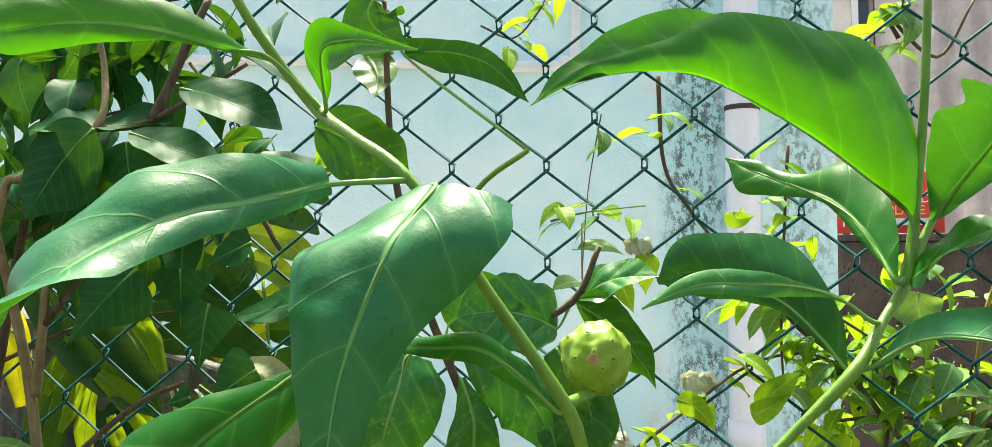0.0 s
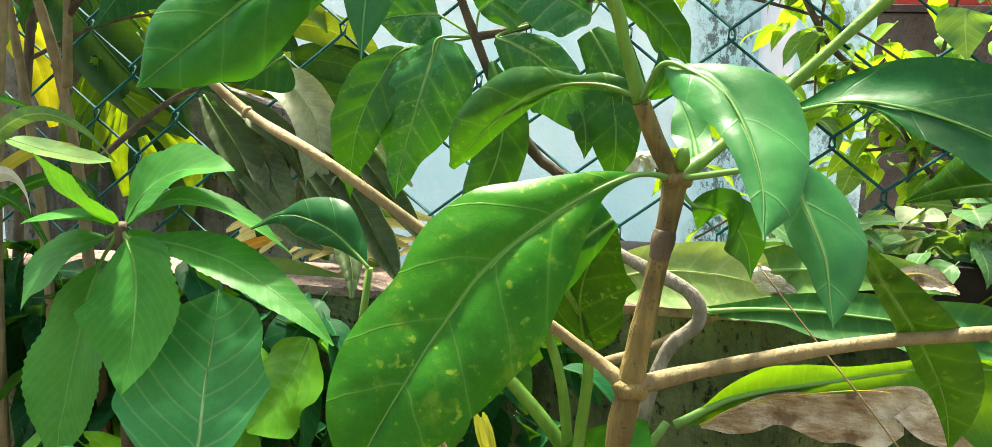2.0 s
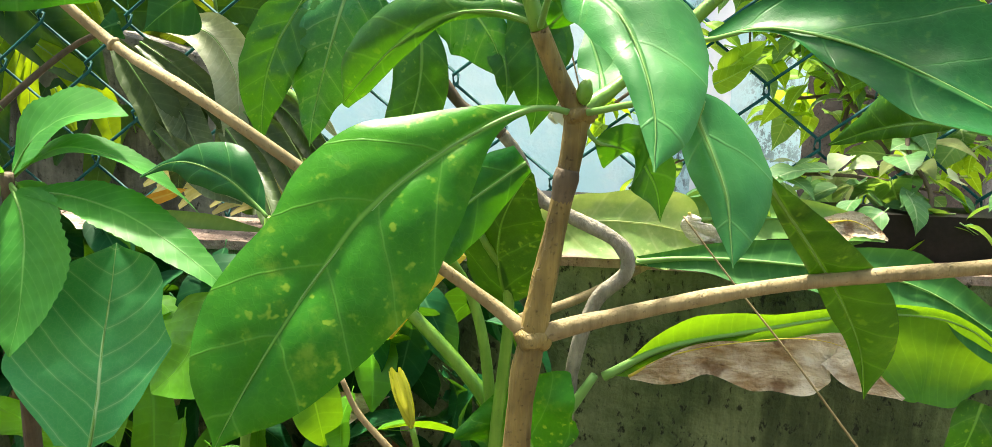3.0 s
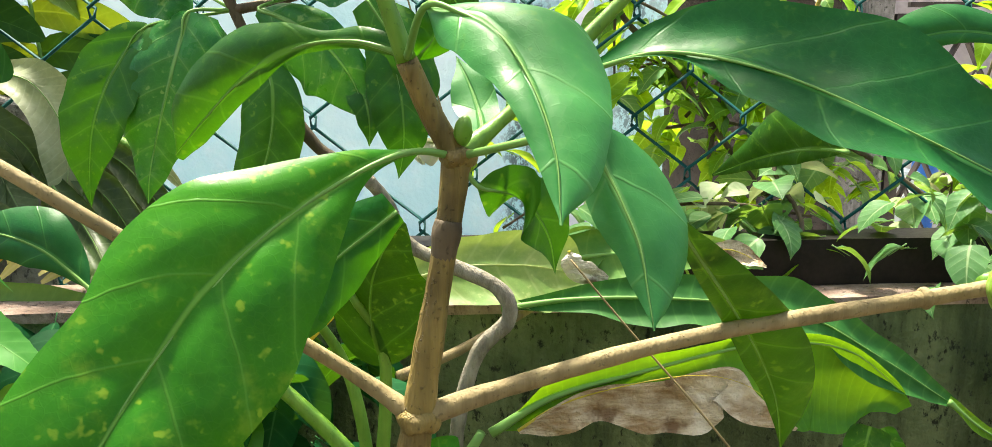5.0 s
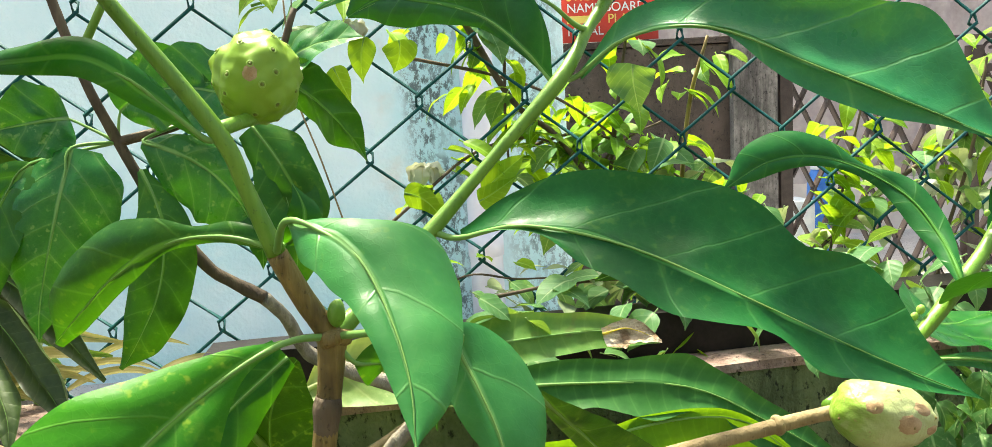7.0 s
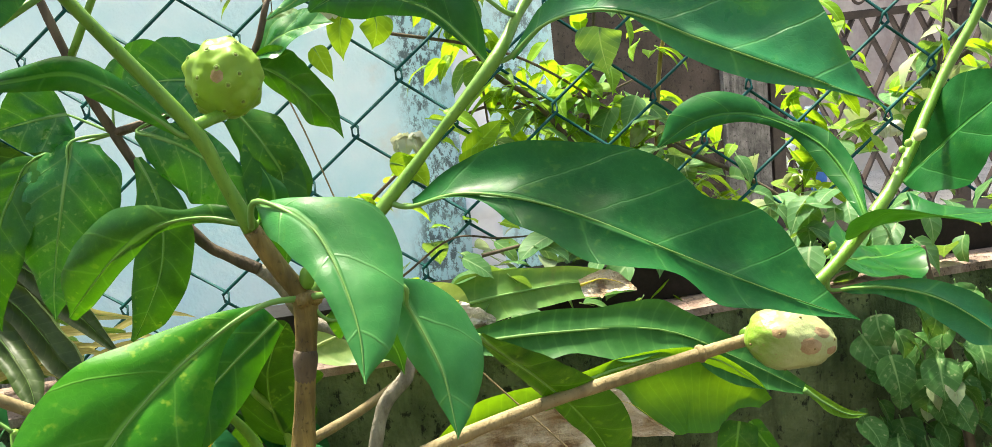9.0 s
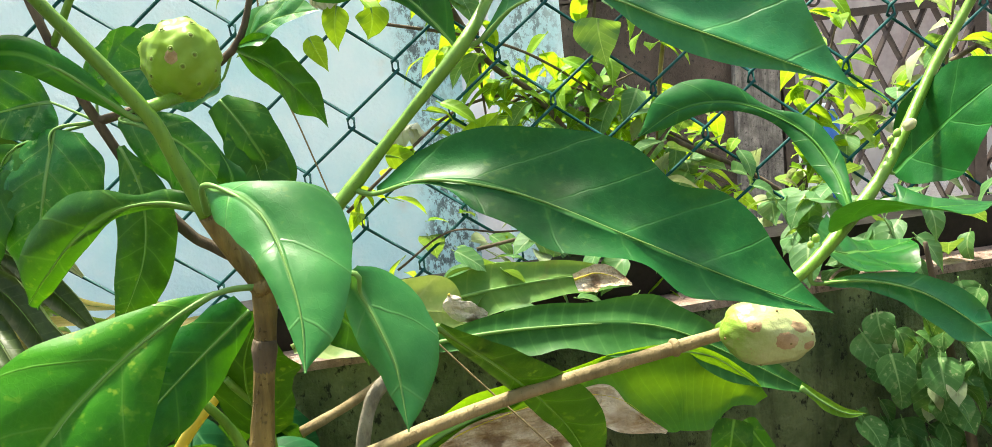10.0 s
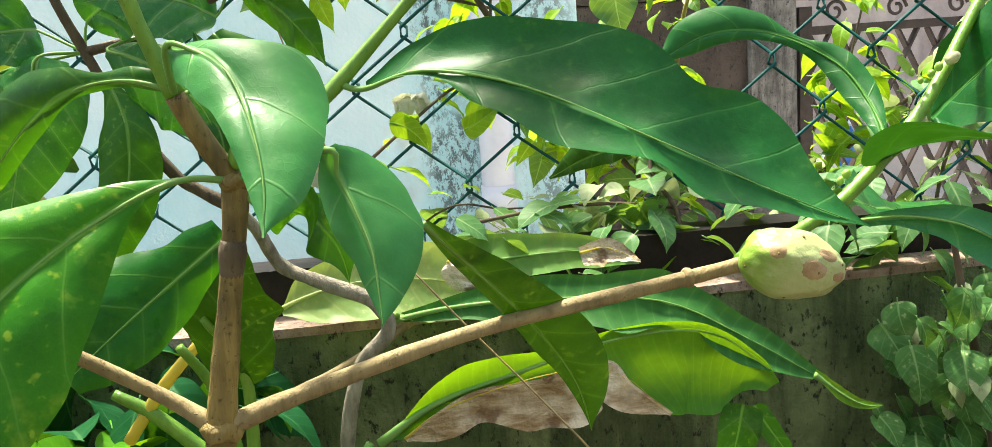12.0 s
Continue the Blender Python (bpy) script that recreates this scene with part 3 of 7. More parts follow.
# ---- chain-link fence ----
def fence():
    post = thing("chain_link_fence", (0.15, 1.362, 0.64), "green plastic-coated chain-link fence on the planter", "fence")
    half, z0, z1 = 0.0775, 0.385, 2.05
    for k in range(-28, 40):
        x = 0.149 + k * half
        bm, line = bmesh.new(), []
        steps = int((z1 - z0) / half)
        for i in range(steps + 1):
            z = 1.005 + (i - 8) * half
            odd = (i + k) % 2
            sx = x + (half if i % 2 != k % 2 else 0)
            sway = 0.006 * noise.noise((x * 2.3, z * 2.1, 4.0))
            bend = Vector((0.004 * (1 if odd else -1), 0, 0))
            for dy, dz in ((-0.0035, -0.006), (0.0035, 0.006)):
                line.append(Vector((sx + sway, 1.362 + dy * (1 if odd else -1) + 0.01 * noise.noise((x, z, 9)), z + dz)) + bend)
        rings = []
        for i, p in enumerate(line):
            d = (line[min(i + 1, len(line) - 1)] - line[max(i - 1, 0)]).normalized()
            s = d.orthogonal().normalized()
            u = d.cross(s)
            rings.append([bm.verts.new(p + 0.0027 * (math.cos(a) * s + math.sin(a) * u)) for a in np.linspace(0, 2 * math.pi, 6, endpoint=False)])
        for a, b in zip(rings, rings[1:]):
            near = min(range(6), key=lambda o: (b[o].co - a[0].co).length)
            for j in range(6):
                bm.faces.new((a[j], a[(j + 1) % 6], b[(j + 1 + near) % 6], b[(j + near) % 6]))
        part("wire", smooth(bm), WIRE, post)
    for x in (-2.05, 3.25):
        part("post", tube([(x, 1.40, 0.0), (x, 1.40, 2.1)], [0.025, 0.025], 14, 2), WIRE, post)
    part("top_rail", tube([(-2.05, 1.372, 2.06), (3.25, 1.372, 2.06)], [0.017, 0.017], 12, 2), WIRE, post)


fence()

# ---- the noni shrub ----
noni = thing("noni_shrub", (0.06, 0.485, 0.0), "noni shrub with big glossy green leaves and brown trunk", "shrub")
NODE1, NODE2, NODE_K, FRUIT_NODE, R_LOW, R_NODE = (0.083, 0.500, 0.896), (0.063, 0.489, 0.769), (0.061, 0.491, 0.941), (0.041, 0.481, 1.001), (0.211, 0.546, 1.016), (0.252, 0.587, 1.071)
G_NODE = (0.136, 0.529, 0.941)
trunk = part("trunk", tube([(0.045, 0.48, -0.02), (0.050, 0.482, 0.45), (0.056, 0.486, 0.70), NODE2, (0.073, 0.494, 0.83), (0.080, 0.498, 0.872), NODE1], [0.012, 0.0100, 0.0080, 0.0082, 0.0064, 0.0062, 0.0070], 16, 12, 0.10), BROWN_STEM, noni, "brown woody trunk with dark leaf scars")


def knot(at, r, axis=(0, 0, 1), squash=0.6, material=BROWN_STEM, name="node"):
    bm = bmesh.new()
    bmesh.ops.create_icosphere(bm, subdivisions=3, radius=r)
    for v in bm.verts:
        v.co *= 1 + 0.22 * noise.noise(v.co * 160) + 0.1 * noise.noise(v.co * 400)
        v.co.z *= squash
    bm.transform(Matrix.Translation(at) @ Vector(axis).to_track_quat("Z", "Y").to_matrix().to_4x4())
    return part(name, smooth(bm), material, noni)


part("scar", tube([(0.0745, 0.4948, 0.838), (0.0765, 0.4957, 0.851), (0.0788, 0.4970, 0.866)], [0.0062, 0.0074, 0.0062], 18, 10, 0.5), DARK_TWIG, noni, "dark rough leaf scar")
knot(NODE2, 0.0112, (0, 0, 1), 0.75)
knot(NODE1, 0.0096, (0, 0, 1), 0.7)
part("stem", tube([NODE1, (0.072, 0.497, 0.915), NODE_K], [0.0062, 0.0054, 0.0052], 12, 6, 0.1), BROWN_STEM, noni, "brown lower part of the stem")
part("stem", tube([NODE_K, (0.051, 0.486, 0.972), FRUIT_NODE, (0.0, 0.475, 1.062), (-0.048, 0.470, 1.131), (-0.093, 0.495, 1.162), (-0.125, 0.525, 1.182), (-0.150, 0.52, 1.212), (-0.178, 0.50, 1.262), (-0.20, 0.49, 1.33)], [0.0050, 0.0037, 0.0042, 0.0034, 0.0034, 0.0034, 0.0044, 0.0034, 0.0032, 0.0030], 12, 6, 0.05), GREEN_STEM, noni, "smooth green upper stem")
part("stem", tube([NODE1, (0.104, 0.512, 0.912), G_NODE, (0.172, 0.538, 0.977), R_LOW, (0.232, 0.568, 1.043), R_NODE, (0.262, 0.598, 1.12), (0.27, 0.60, 1.2), (0.275, 0.6, 1.3)], [0.0058, 0.0034, 0.0042, 0.0031, 0.0045, 0.0032, 0.0045, 0.0032, 0.0029, 0.0026], 12, 6, 0.06), GREEN_STEM, noni, "smooth green upper stem")
part("branch", tube([NODE2, (0.105, 0.495, 0.782), (0.2, 0.502, 0.806), (0.318, 0.513, 0.822), (0.348, 0.508, 0.829)], [0.0066, 0.0048, 0.0041, 0.0042, 0.0037], 12, 8, 0.14), DRY_STEM, noni, "pale brown bare branch")
knot((0.318, 0.513, 0.822), 0.0056, (1, 0, 0.15), 0.7, DRY_STEM)
part("branch", tube([NODE2, (0.02, 0.489, 0.80), (-0.104, 0.450, 0.897), (-0.184, 0.49, 0.927), (-0.24, 0.49, 0.972)], [0.0054, 0.0036, 0.0032, 0.0032, 0.0034], 10, 8, 0.18), DRY_STEM, noni, "dry ridged straw-coloured branch")
knot((-0.184, 0.49, 0.927), 0.0044, (-1, 0, 0.8), 0.6, DRY_STEM)
part("branch", tube([(0.348, 0.515, 0.829), (0.385, 0.545, 0.832), (0.425, 0.56, 0.848), (0.464, 0.579, 0.873), (0.502, 0.598, 0.904), (0.555, 0.63, 0.965), (0.60, 0.64, 1.03), (0.62, 0.64, 1.12)], [0.0044, 0.0040, 0.0042, 0.0052, 0.0042, 0.0038, 0.0034, 0.0030], 12, 6, 0.06), GREEN_STEM, noni, "green rising branch end")


LEAF_COUNT = [0]


def leaf(B, M, T, side, mat=NONI, parent=None, start=None, fold=0.12, curl=0.05, wave=0.18, waves=1.7, wide=1.0, shape=(0.72, 0.92), label="", name="leaf", quilt=0.034, r=0.0006, n=(16, 48), teeth=0.0, uneven=0.2):
    LEAF_COUNT[0] += 1
    side = Vector(side) * wide
    ob = part(name, blade(B, M, T, side, shape, fold, curl, wave, waves, 1.3 * LEAF_COUNT[0], quilt, teeth, n, mat["spacing"], uneven), mat, parent or noni, label)
    part("midrib", rib(B, M, T, r, start), MIDRIB, ob)
    return ob


def even(values, s):
    """A smooth run through values that stand at even steps from 0 to 1."""
    x = min(max(s, 0.0), 1.0) * (len(values) - 1)
    i = min(int(x), len(values) - 2)
    a, b, c, d = (values[min(max(i + k, 0), len(values) - 1)] for k in (-1, 0, 1, 2))
    t = x - i
    return b + 0.5 * t * (c - a + t * (2 * a - 5 * b + 4 * c - d + t * (3 * (b - c) + d - a)))


def wide_leaf(mid, side, left, right, tilt, mat=NONI, parent=None, start=None, label="", quilt=0.05, arch=0.10, wave=0.05, r=0.0008, n=(22, 64), ripple=1.0, rib_mat=None):
    """A noni leaf along its midrib. left and right: how far each half reaches at even steps from base to tip; tilt: how many
    degrees each half leans to the leaf's back; side: which way the right half lies, one vector or several along the leaf."""
    LEAF_COUNT[0] += 1
    phase = 1.3 * LEAF_COUNT[0]
    line = spline(mid, 24)
    run = [0.0]
    for a, b in zip(line, line[1:]):
        run.append(run[-1] + (b - a).length)
    total = run[-1]
    sides = [Vector(v) for v in (side if isinstance(side, list) else [side, side])]
    def at(s):
        return Vector([float(np.interp(s * total, run, [p[k] for p in line])) for k in range(3)])
    bm = bmesh.new()
    metric, norm = bm.loops.layers.uv.new("metric"), bm.loops.layers.uv.new("norm")
    nu, nv = n
    rows, uv = [], {}
    for j in range(nv + 1):
        s = j / nv
        p, t = at(s), (at(min(1, s + 0.02)) - at(max(0, s - 0.02))).normalized()
        x = s * (len(sides) - 1)
        k = min(int(x), len(sides) - 2)
        sd = sides[k].lerp(sides[k + 1], x - k)
        sd = (sd - t * sd.dot(t)).normalized()
        back = sd.cross(t)
        row = []
        for i in range(nu + 1):
            v = 2 * i / nu - 1
            half, reach = (1, right) if v > 0 else (-1, left)
            a = radians(tilt[1 if v > 0 else 0])
            w = max(even(reach, s), 0.0004) * (1 + 0.035 * ripple * noise.noise((s * 9, half * 5.0, phase)))
            out = sd * half * math.cos(a) + back * math.sin(a)
            face = (back * math.cos(a) - sd * half * math.sin(a))
            u = abs(v)
            lift = -arch * 4 * u * (1 - u) + wave * u * (1.0 - 0.5 * u) * (math.sin(8.5 * s + phase + 1.7 * half) + noise.noise((s * 5, half * 3.0, phase)))
            across = u * w
            ph = (s * total - 0.8 * across - 5 * across * across) / mat.get("spacing", 0.03) + 0.5
            lift -= quilt * abs(math.sin(math.pi * ph)) * (1 - u ** 3) * min(1, u * 6)
            q = p + out * across
            pucker = ripple * (0.0022 * noise.noise(q * 26 + Vector((phase, 0, 0))) + 0.0007 * noise.noise(q * 75)) * min(1, 8 * s)
            vert = bm.verts.new(q + face * (lift * w + pucker))
            uv[vert] = ((v * w, s * total), (v * 0.5 + 0.5, s))
            row.append(vert)
        rows.append(row)
    for a, b in zip(rows, rows[1:]):
        for i in range(nu):
            f = bm.faces.new((a[i], a[i + 1], b[i + 1], b[i]))
            f.smooth = True
            for loop in f.loops:
                loop[metric].uv, loop[norm].uv = uv[loop.vert]
    ob = part("leaf", bm, mat, parent or noni, label)
    stalk = ([Vector(start)] if start else []) + [at(f) for f in (0.0, 0.15, 0.35, 0.6, 0.8, 0.97)]
    part("midrib", tube(stalk, ([r * 2.6] if start else []) + [r * k for k in (2.0, 1.2, 0.8, 0.5, 0.3, 0.15)], 7, 5), rib_mat or MIDRIB, ob)
    return ob


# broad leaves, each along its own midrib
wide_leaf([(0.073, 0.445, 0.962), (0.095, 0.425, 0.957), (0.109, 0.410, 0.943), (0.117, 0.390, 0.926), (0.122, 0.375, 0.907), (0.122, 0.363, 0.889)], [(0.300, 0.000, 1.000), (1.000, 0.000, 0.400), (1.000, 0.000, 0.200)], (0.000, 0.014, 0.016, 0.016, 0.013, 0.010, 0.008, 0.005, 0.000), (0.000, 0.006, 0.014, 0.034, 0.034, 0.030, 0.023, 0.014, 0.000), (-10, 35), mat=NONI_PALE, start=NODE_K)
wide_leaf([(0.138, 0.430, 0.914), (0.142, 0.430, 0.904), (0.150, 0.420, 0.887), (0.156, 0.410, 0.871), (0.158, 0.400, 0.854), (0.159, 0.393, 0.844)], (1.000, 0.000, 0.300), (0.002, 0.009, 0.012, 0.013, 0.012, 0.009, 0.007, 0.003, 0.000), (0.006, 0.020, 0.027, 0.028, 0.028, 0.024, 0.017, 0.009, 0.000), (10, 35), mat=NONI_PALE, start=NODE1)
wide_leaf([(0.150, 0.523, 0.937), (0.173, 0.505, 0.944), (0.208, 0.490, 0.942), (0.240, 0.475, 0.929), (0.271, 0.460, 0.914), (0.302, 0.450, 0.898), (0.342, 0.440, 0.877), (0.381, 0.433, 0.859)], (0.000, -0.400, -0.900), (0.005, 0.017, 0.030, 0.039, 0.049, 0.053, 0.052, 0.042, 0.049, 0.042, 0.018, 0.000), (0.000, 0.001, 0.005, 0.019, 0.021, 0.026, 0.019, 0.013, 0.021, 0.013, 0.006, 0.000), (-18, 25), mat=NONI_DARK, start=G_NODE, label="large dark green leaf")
wide_leaf([(0.063, 0.475, 0.901), (0.042, 0.460, 0.894), (0.014, 0.440, 0.876), (-0.013, 0.420, 0.853), (-0.032, 0.400, 0.824), (-0.046, 0.380, 0.798), (-0.059, 0.365, 0.772), (-0.067, 0.357, 0.752)], (0.800, -0.100, -0.600), (0.002, 0.011, 0.023, 0.036, 0.040, 0.035, 0.038, 0.037, 0.026, 0.000), (0.001, 0.006, 0.022, 0.037, 0.047, 0.048, 0.043, 0.035, 0.023, 0.000), (0, 5), mat=NONI_SPOT, start=NODE1, label="large glossy green leaf with yellow specks")
wide_leaf([(0.055, 0.493, 0.945), (0.032, 0.500, 0.950), (0.004, 0.510, 0.946), (-0.023, 0.520, 0.931), (-0.046, 0.530, 0.911), (-0.067, 0.545, 0.892)], [(0.000, -0.200, -1.000), (1.000, 0.000, -0.500)], (0.008, 0.008, 0.006, 0.015, 0.023, 0.024, 0.022, 0.016, 0.000), (0.002, 0.003, 0.004, 0.004, 0.007, 0.008, 0.008, 0.008, 0.005), (15, 15), mat=NONI_OLD, start=NODE_K)
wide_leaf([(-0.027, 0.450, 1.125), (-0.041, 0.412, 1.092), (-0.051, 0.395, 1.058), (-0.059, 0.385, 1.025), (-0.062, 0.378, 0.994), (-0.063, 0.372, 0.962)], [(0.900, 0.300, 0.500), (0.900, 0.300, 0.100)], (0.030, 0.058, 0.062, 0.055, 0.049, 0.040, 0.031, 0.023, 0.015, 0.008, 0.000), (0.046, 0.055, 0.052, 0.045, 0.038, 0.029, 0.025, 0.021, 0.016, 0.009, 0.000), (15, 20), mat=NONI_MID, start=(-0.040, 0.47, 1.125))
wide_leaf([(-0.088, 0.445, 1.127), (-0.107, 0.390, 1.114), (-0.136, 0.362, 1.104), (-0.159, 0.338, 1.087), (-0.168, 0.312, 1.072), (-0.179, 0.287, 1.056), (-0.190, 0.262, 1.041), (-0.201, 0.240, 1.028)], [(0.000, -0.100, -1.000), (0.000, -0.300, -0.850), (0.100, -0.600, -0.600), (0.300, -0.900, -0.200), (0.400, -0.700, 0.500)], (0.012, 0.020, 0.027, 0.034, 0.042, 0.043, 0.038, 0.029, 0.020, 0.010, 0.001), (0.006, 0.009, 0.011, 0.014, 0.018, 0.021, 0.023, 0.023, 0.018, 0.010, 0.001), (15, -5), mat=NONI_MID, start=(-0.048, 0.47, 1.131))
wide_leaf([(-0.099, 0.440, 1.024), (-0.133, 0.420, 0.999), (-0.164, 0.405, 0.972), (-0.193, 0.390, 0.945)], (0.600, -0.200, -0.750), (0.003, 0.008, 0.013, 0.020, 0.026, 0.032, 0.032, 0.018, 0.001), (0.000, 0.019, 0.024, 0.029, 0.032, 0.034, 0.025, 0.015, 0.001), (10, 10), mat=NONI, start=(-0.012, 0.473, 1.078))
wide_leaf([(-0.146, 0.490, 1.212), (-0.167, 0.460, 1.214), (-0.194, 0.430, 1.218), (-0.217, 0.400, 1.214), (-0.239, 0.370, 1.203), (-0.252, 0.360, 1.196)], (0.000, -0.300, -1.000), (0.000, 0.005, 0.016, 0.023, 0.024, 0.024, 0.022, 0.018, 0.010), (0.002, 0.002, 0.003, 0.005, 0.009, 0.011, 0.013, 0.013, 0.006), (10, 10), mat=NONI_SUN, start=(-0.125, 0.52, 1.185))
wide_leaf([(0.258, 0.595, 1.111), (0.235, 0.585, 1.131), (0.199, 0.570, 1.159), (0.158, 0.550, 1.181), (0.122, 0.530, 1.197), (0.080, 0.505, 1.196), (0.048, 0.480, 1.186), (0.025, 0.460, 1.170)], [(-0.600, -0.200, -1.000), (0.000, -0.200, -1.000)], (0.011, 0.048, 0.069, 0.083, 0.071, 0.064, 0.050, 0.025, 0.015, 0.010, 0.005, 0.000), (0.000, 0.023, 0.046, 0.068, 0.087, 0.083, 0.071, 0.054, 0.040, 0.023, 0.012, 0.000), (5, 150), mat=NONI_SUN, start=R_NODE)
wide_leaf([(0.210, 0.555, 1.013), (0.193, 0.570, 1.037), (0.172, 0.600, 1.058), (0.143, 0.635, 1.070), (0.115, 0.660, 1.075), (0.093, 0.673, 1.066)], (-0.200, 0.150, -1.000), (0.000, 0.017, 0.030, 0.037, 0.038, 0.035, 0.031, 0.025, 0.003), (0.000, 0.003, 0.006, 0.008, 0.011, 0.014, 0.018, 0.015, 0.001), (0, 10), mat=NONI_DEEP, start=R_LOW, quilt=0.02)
wide_leaf([(0.223, 0.560, 1.046), (0.200, 0.545, 1.061), (0.172, 0.530, 1.068), (0.146, 0.520, 1.069), (0.116, 0.517, 1.068), (0.084, 0.515, 1.054)], (0.000, -0.300, -1.000), (0.000, 0.001, 0.002, 0.004, 0.008, 0.010, 0.009, 0.006, 0.001), (0.000, 0.001, 0.003, 0.006, 0.008, 0.007, 0.006, 0.003, 0.000), (5, 5), mat=NONI_PALE, start=(0.232, 0.568, 1.043))
wide_leaf([(0.271, 0.600, 1.107), (0.278, 0.570, 1.127), (0.283, 0.530, 1.146), (0.289, 0.490, 1.165)], (0.800, -0.200, -0.600), (0.000, 0.008, 0.016, 0.023, 0.028, 0.032, 0.036, 0.026, 0.035), (0.000, 0.005, 0.008, 0.011, 0.013, 0.015, 0.011, 0.008, 0.000), (10, 10), mat=NONI_MID, start=R_NODE, r=0.0014)
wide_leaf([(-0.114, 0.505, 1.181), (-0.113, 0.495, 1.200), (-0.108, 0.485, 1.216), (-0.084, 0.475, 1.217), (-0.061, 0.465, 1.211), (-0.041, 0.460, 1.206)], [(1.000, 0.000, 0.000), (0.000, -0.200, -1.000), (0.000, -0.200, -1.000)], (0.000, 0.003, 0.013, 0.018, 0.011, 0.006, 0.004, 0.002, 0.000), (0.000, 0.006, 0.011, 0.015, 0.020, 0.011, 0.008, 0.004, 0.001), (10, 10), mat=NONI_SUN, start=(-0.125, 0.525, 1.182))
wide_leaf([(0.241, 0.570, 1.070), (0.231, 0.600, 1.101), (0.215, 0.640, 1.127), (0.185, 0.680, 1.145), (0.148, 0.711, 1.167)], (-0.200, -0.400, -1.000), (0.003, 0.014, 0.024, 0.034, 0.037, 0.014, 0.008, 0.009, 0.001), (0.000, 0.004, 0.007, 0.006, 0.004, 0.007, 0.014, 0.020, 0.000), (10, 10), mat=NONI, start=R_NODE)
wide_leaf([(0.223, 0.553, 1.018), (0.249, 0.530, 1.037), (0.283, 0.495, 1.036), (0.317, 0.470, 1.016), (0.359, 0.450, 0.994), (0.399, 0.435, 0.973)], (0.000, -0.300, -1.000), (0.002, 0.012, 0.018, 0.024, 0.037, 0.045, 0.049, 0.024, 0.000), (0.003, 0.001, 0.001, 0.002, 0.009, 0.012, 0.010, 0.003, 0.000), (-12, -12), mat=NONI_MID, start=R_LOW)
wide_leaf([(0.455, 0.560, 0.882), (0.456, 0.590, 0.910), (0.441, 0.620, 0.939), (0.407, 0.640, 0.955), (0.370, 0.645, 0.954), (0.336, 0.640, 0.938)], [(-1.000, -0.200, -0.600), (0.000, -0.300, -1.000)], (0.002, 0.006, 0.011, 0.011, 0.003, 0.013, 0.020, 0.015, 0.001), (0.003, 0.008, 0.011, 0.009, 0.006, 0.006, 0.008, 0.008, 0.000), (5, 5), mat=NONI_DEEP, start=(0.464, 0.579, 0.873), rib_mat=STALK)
wide_leaf([(0.037, 0.479, 0.997), (0.017, 0.465, 1.018), (-0.003, 0.455, 1.034), (-0.034, 0.460, 1.034), (-0.072, 0.480, 1.032)], (-0.200, -0.300, -1.000), (0.000, 0.004, 0.008, 0.009, 0.010, 0.008, 0.006, 0.003, 0.001), (0.002, 0.004, 0.007, 0.008, 0.008, 0.006, 0.004, 0.002, 0.000), (10, 10), mat=NONI, start=FRUIT_NODE)
wide_leaf([(0.177, 0.450, 0.875), (0.200, 0.480, 0.844), (0.226, 0.510, 0.809), (0.250, 0.540, 0.770), (0.262, 0.555, 0.741), (0.268, 0.567, 0.715)], (0.900, 0.000, 0.500), (0.002, 0.005, 0.007, 0.008, 0.009, 0.009, 0.007, 0.004, 0.000), (0.003, 0.009, 0.015, 0.020, 0.024, 0.027, 0.024, 0.015, 0.000), (10, -10), mat=NONI_DULL)
wide_leaf([(0.427, 0.560, 0.836), (0.447, 0.530, 0.843), (0.463, 0.500, 0.843), (0.479, 0.480, 0.832), (0.496, 0.470, 0.815)], (0.000, -0.300, -1.000), (0.000, 0.002, 0.004, 0.006, 0.009, 0.011, 0.013, 0.012, 0.000), (0.000, 0.004, 0.005, 0.008, 0.011, 0.014, 0.014, 0.013, 0.000), (-15, -10), mat=NONI_MID, start=(0.425, 0.56, 0.848))
wide_leaf([(0.333, 0.660, 0.880), (0.323, 0.700, 0.878), (0.304, 0.750, 0.866), (0.279, 0.800, 0.846)], (0.000, 0.100, -1.000), (0.000, 0.014, 0.025, 0.033, 0.031, 0.022, 0.013, 0.007, 0.001), (0.000, 0.005, 0.008, 0.010, 0.009, 0.008, 0.006, 0.004, 0.001), (0, 0), mat=NONI_DULL, quilt=0.03)
# leaves of the left-hand stem
leaf((0.062, 0.512, 0.942), (0.074, 0.504, 0.955), (0.068, 0.512, 0.973), (0.015, 0.000, -0.009), start=NODE_K)
leaf((0.093, 0.498, 0.882), (0.121, 0.518, 0.866), (0.132, 0.525, 0.832), (0.025, 0.020, -0.018), mat=NONI_OLD, start=NODE1)
leaf((0.095, 0.530, 0.902), (0.091, 0.550, 0.920), (0.080, 0.570, 0.943), (0.023, 0.000, 0.004), mat=NONI_PALE, start=(0.104, 0.512, 0.912))
knot((0.0865, 0.495, 0.909), 0.0045, (0.2, 0, 1), 1.6, GREEN_STEM, "bud")
# leaves of the right-hand stem
leaf((0.254, 0.585, 1.069), (0.274, 0.560, 1.091), (0.303, 0.540, 1.107), (-0.008, -0.050, -0.016), start=R_NODE)
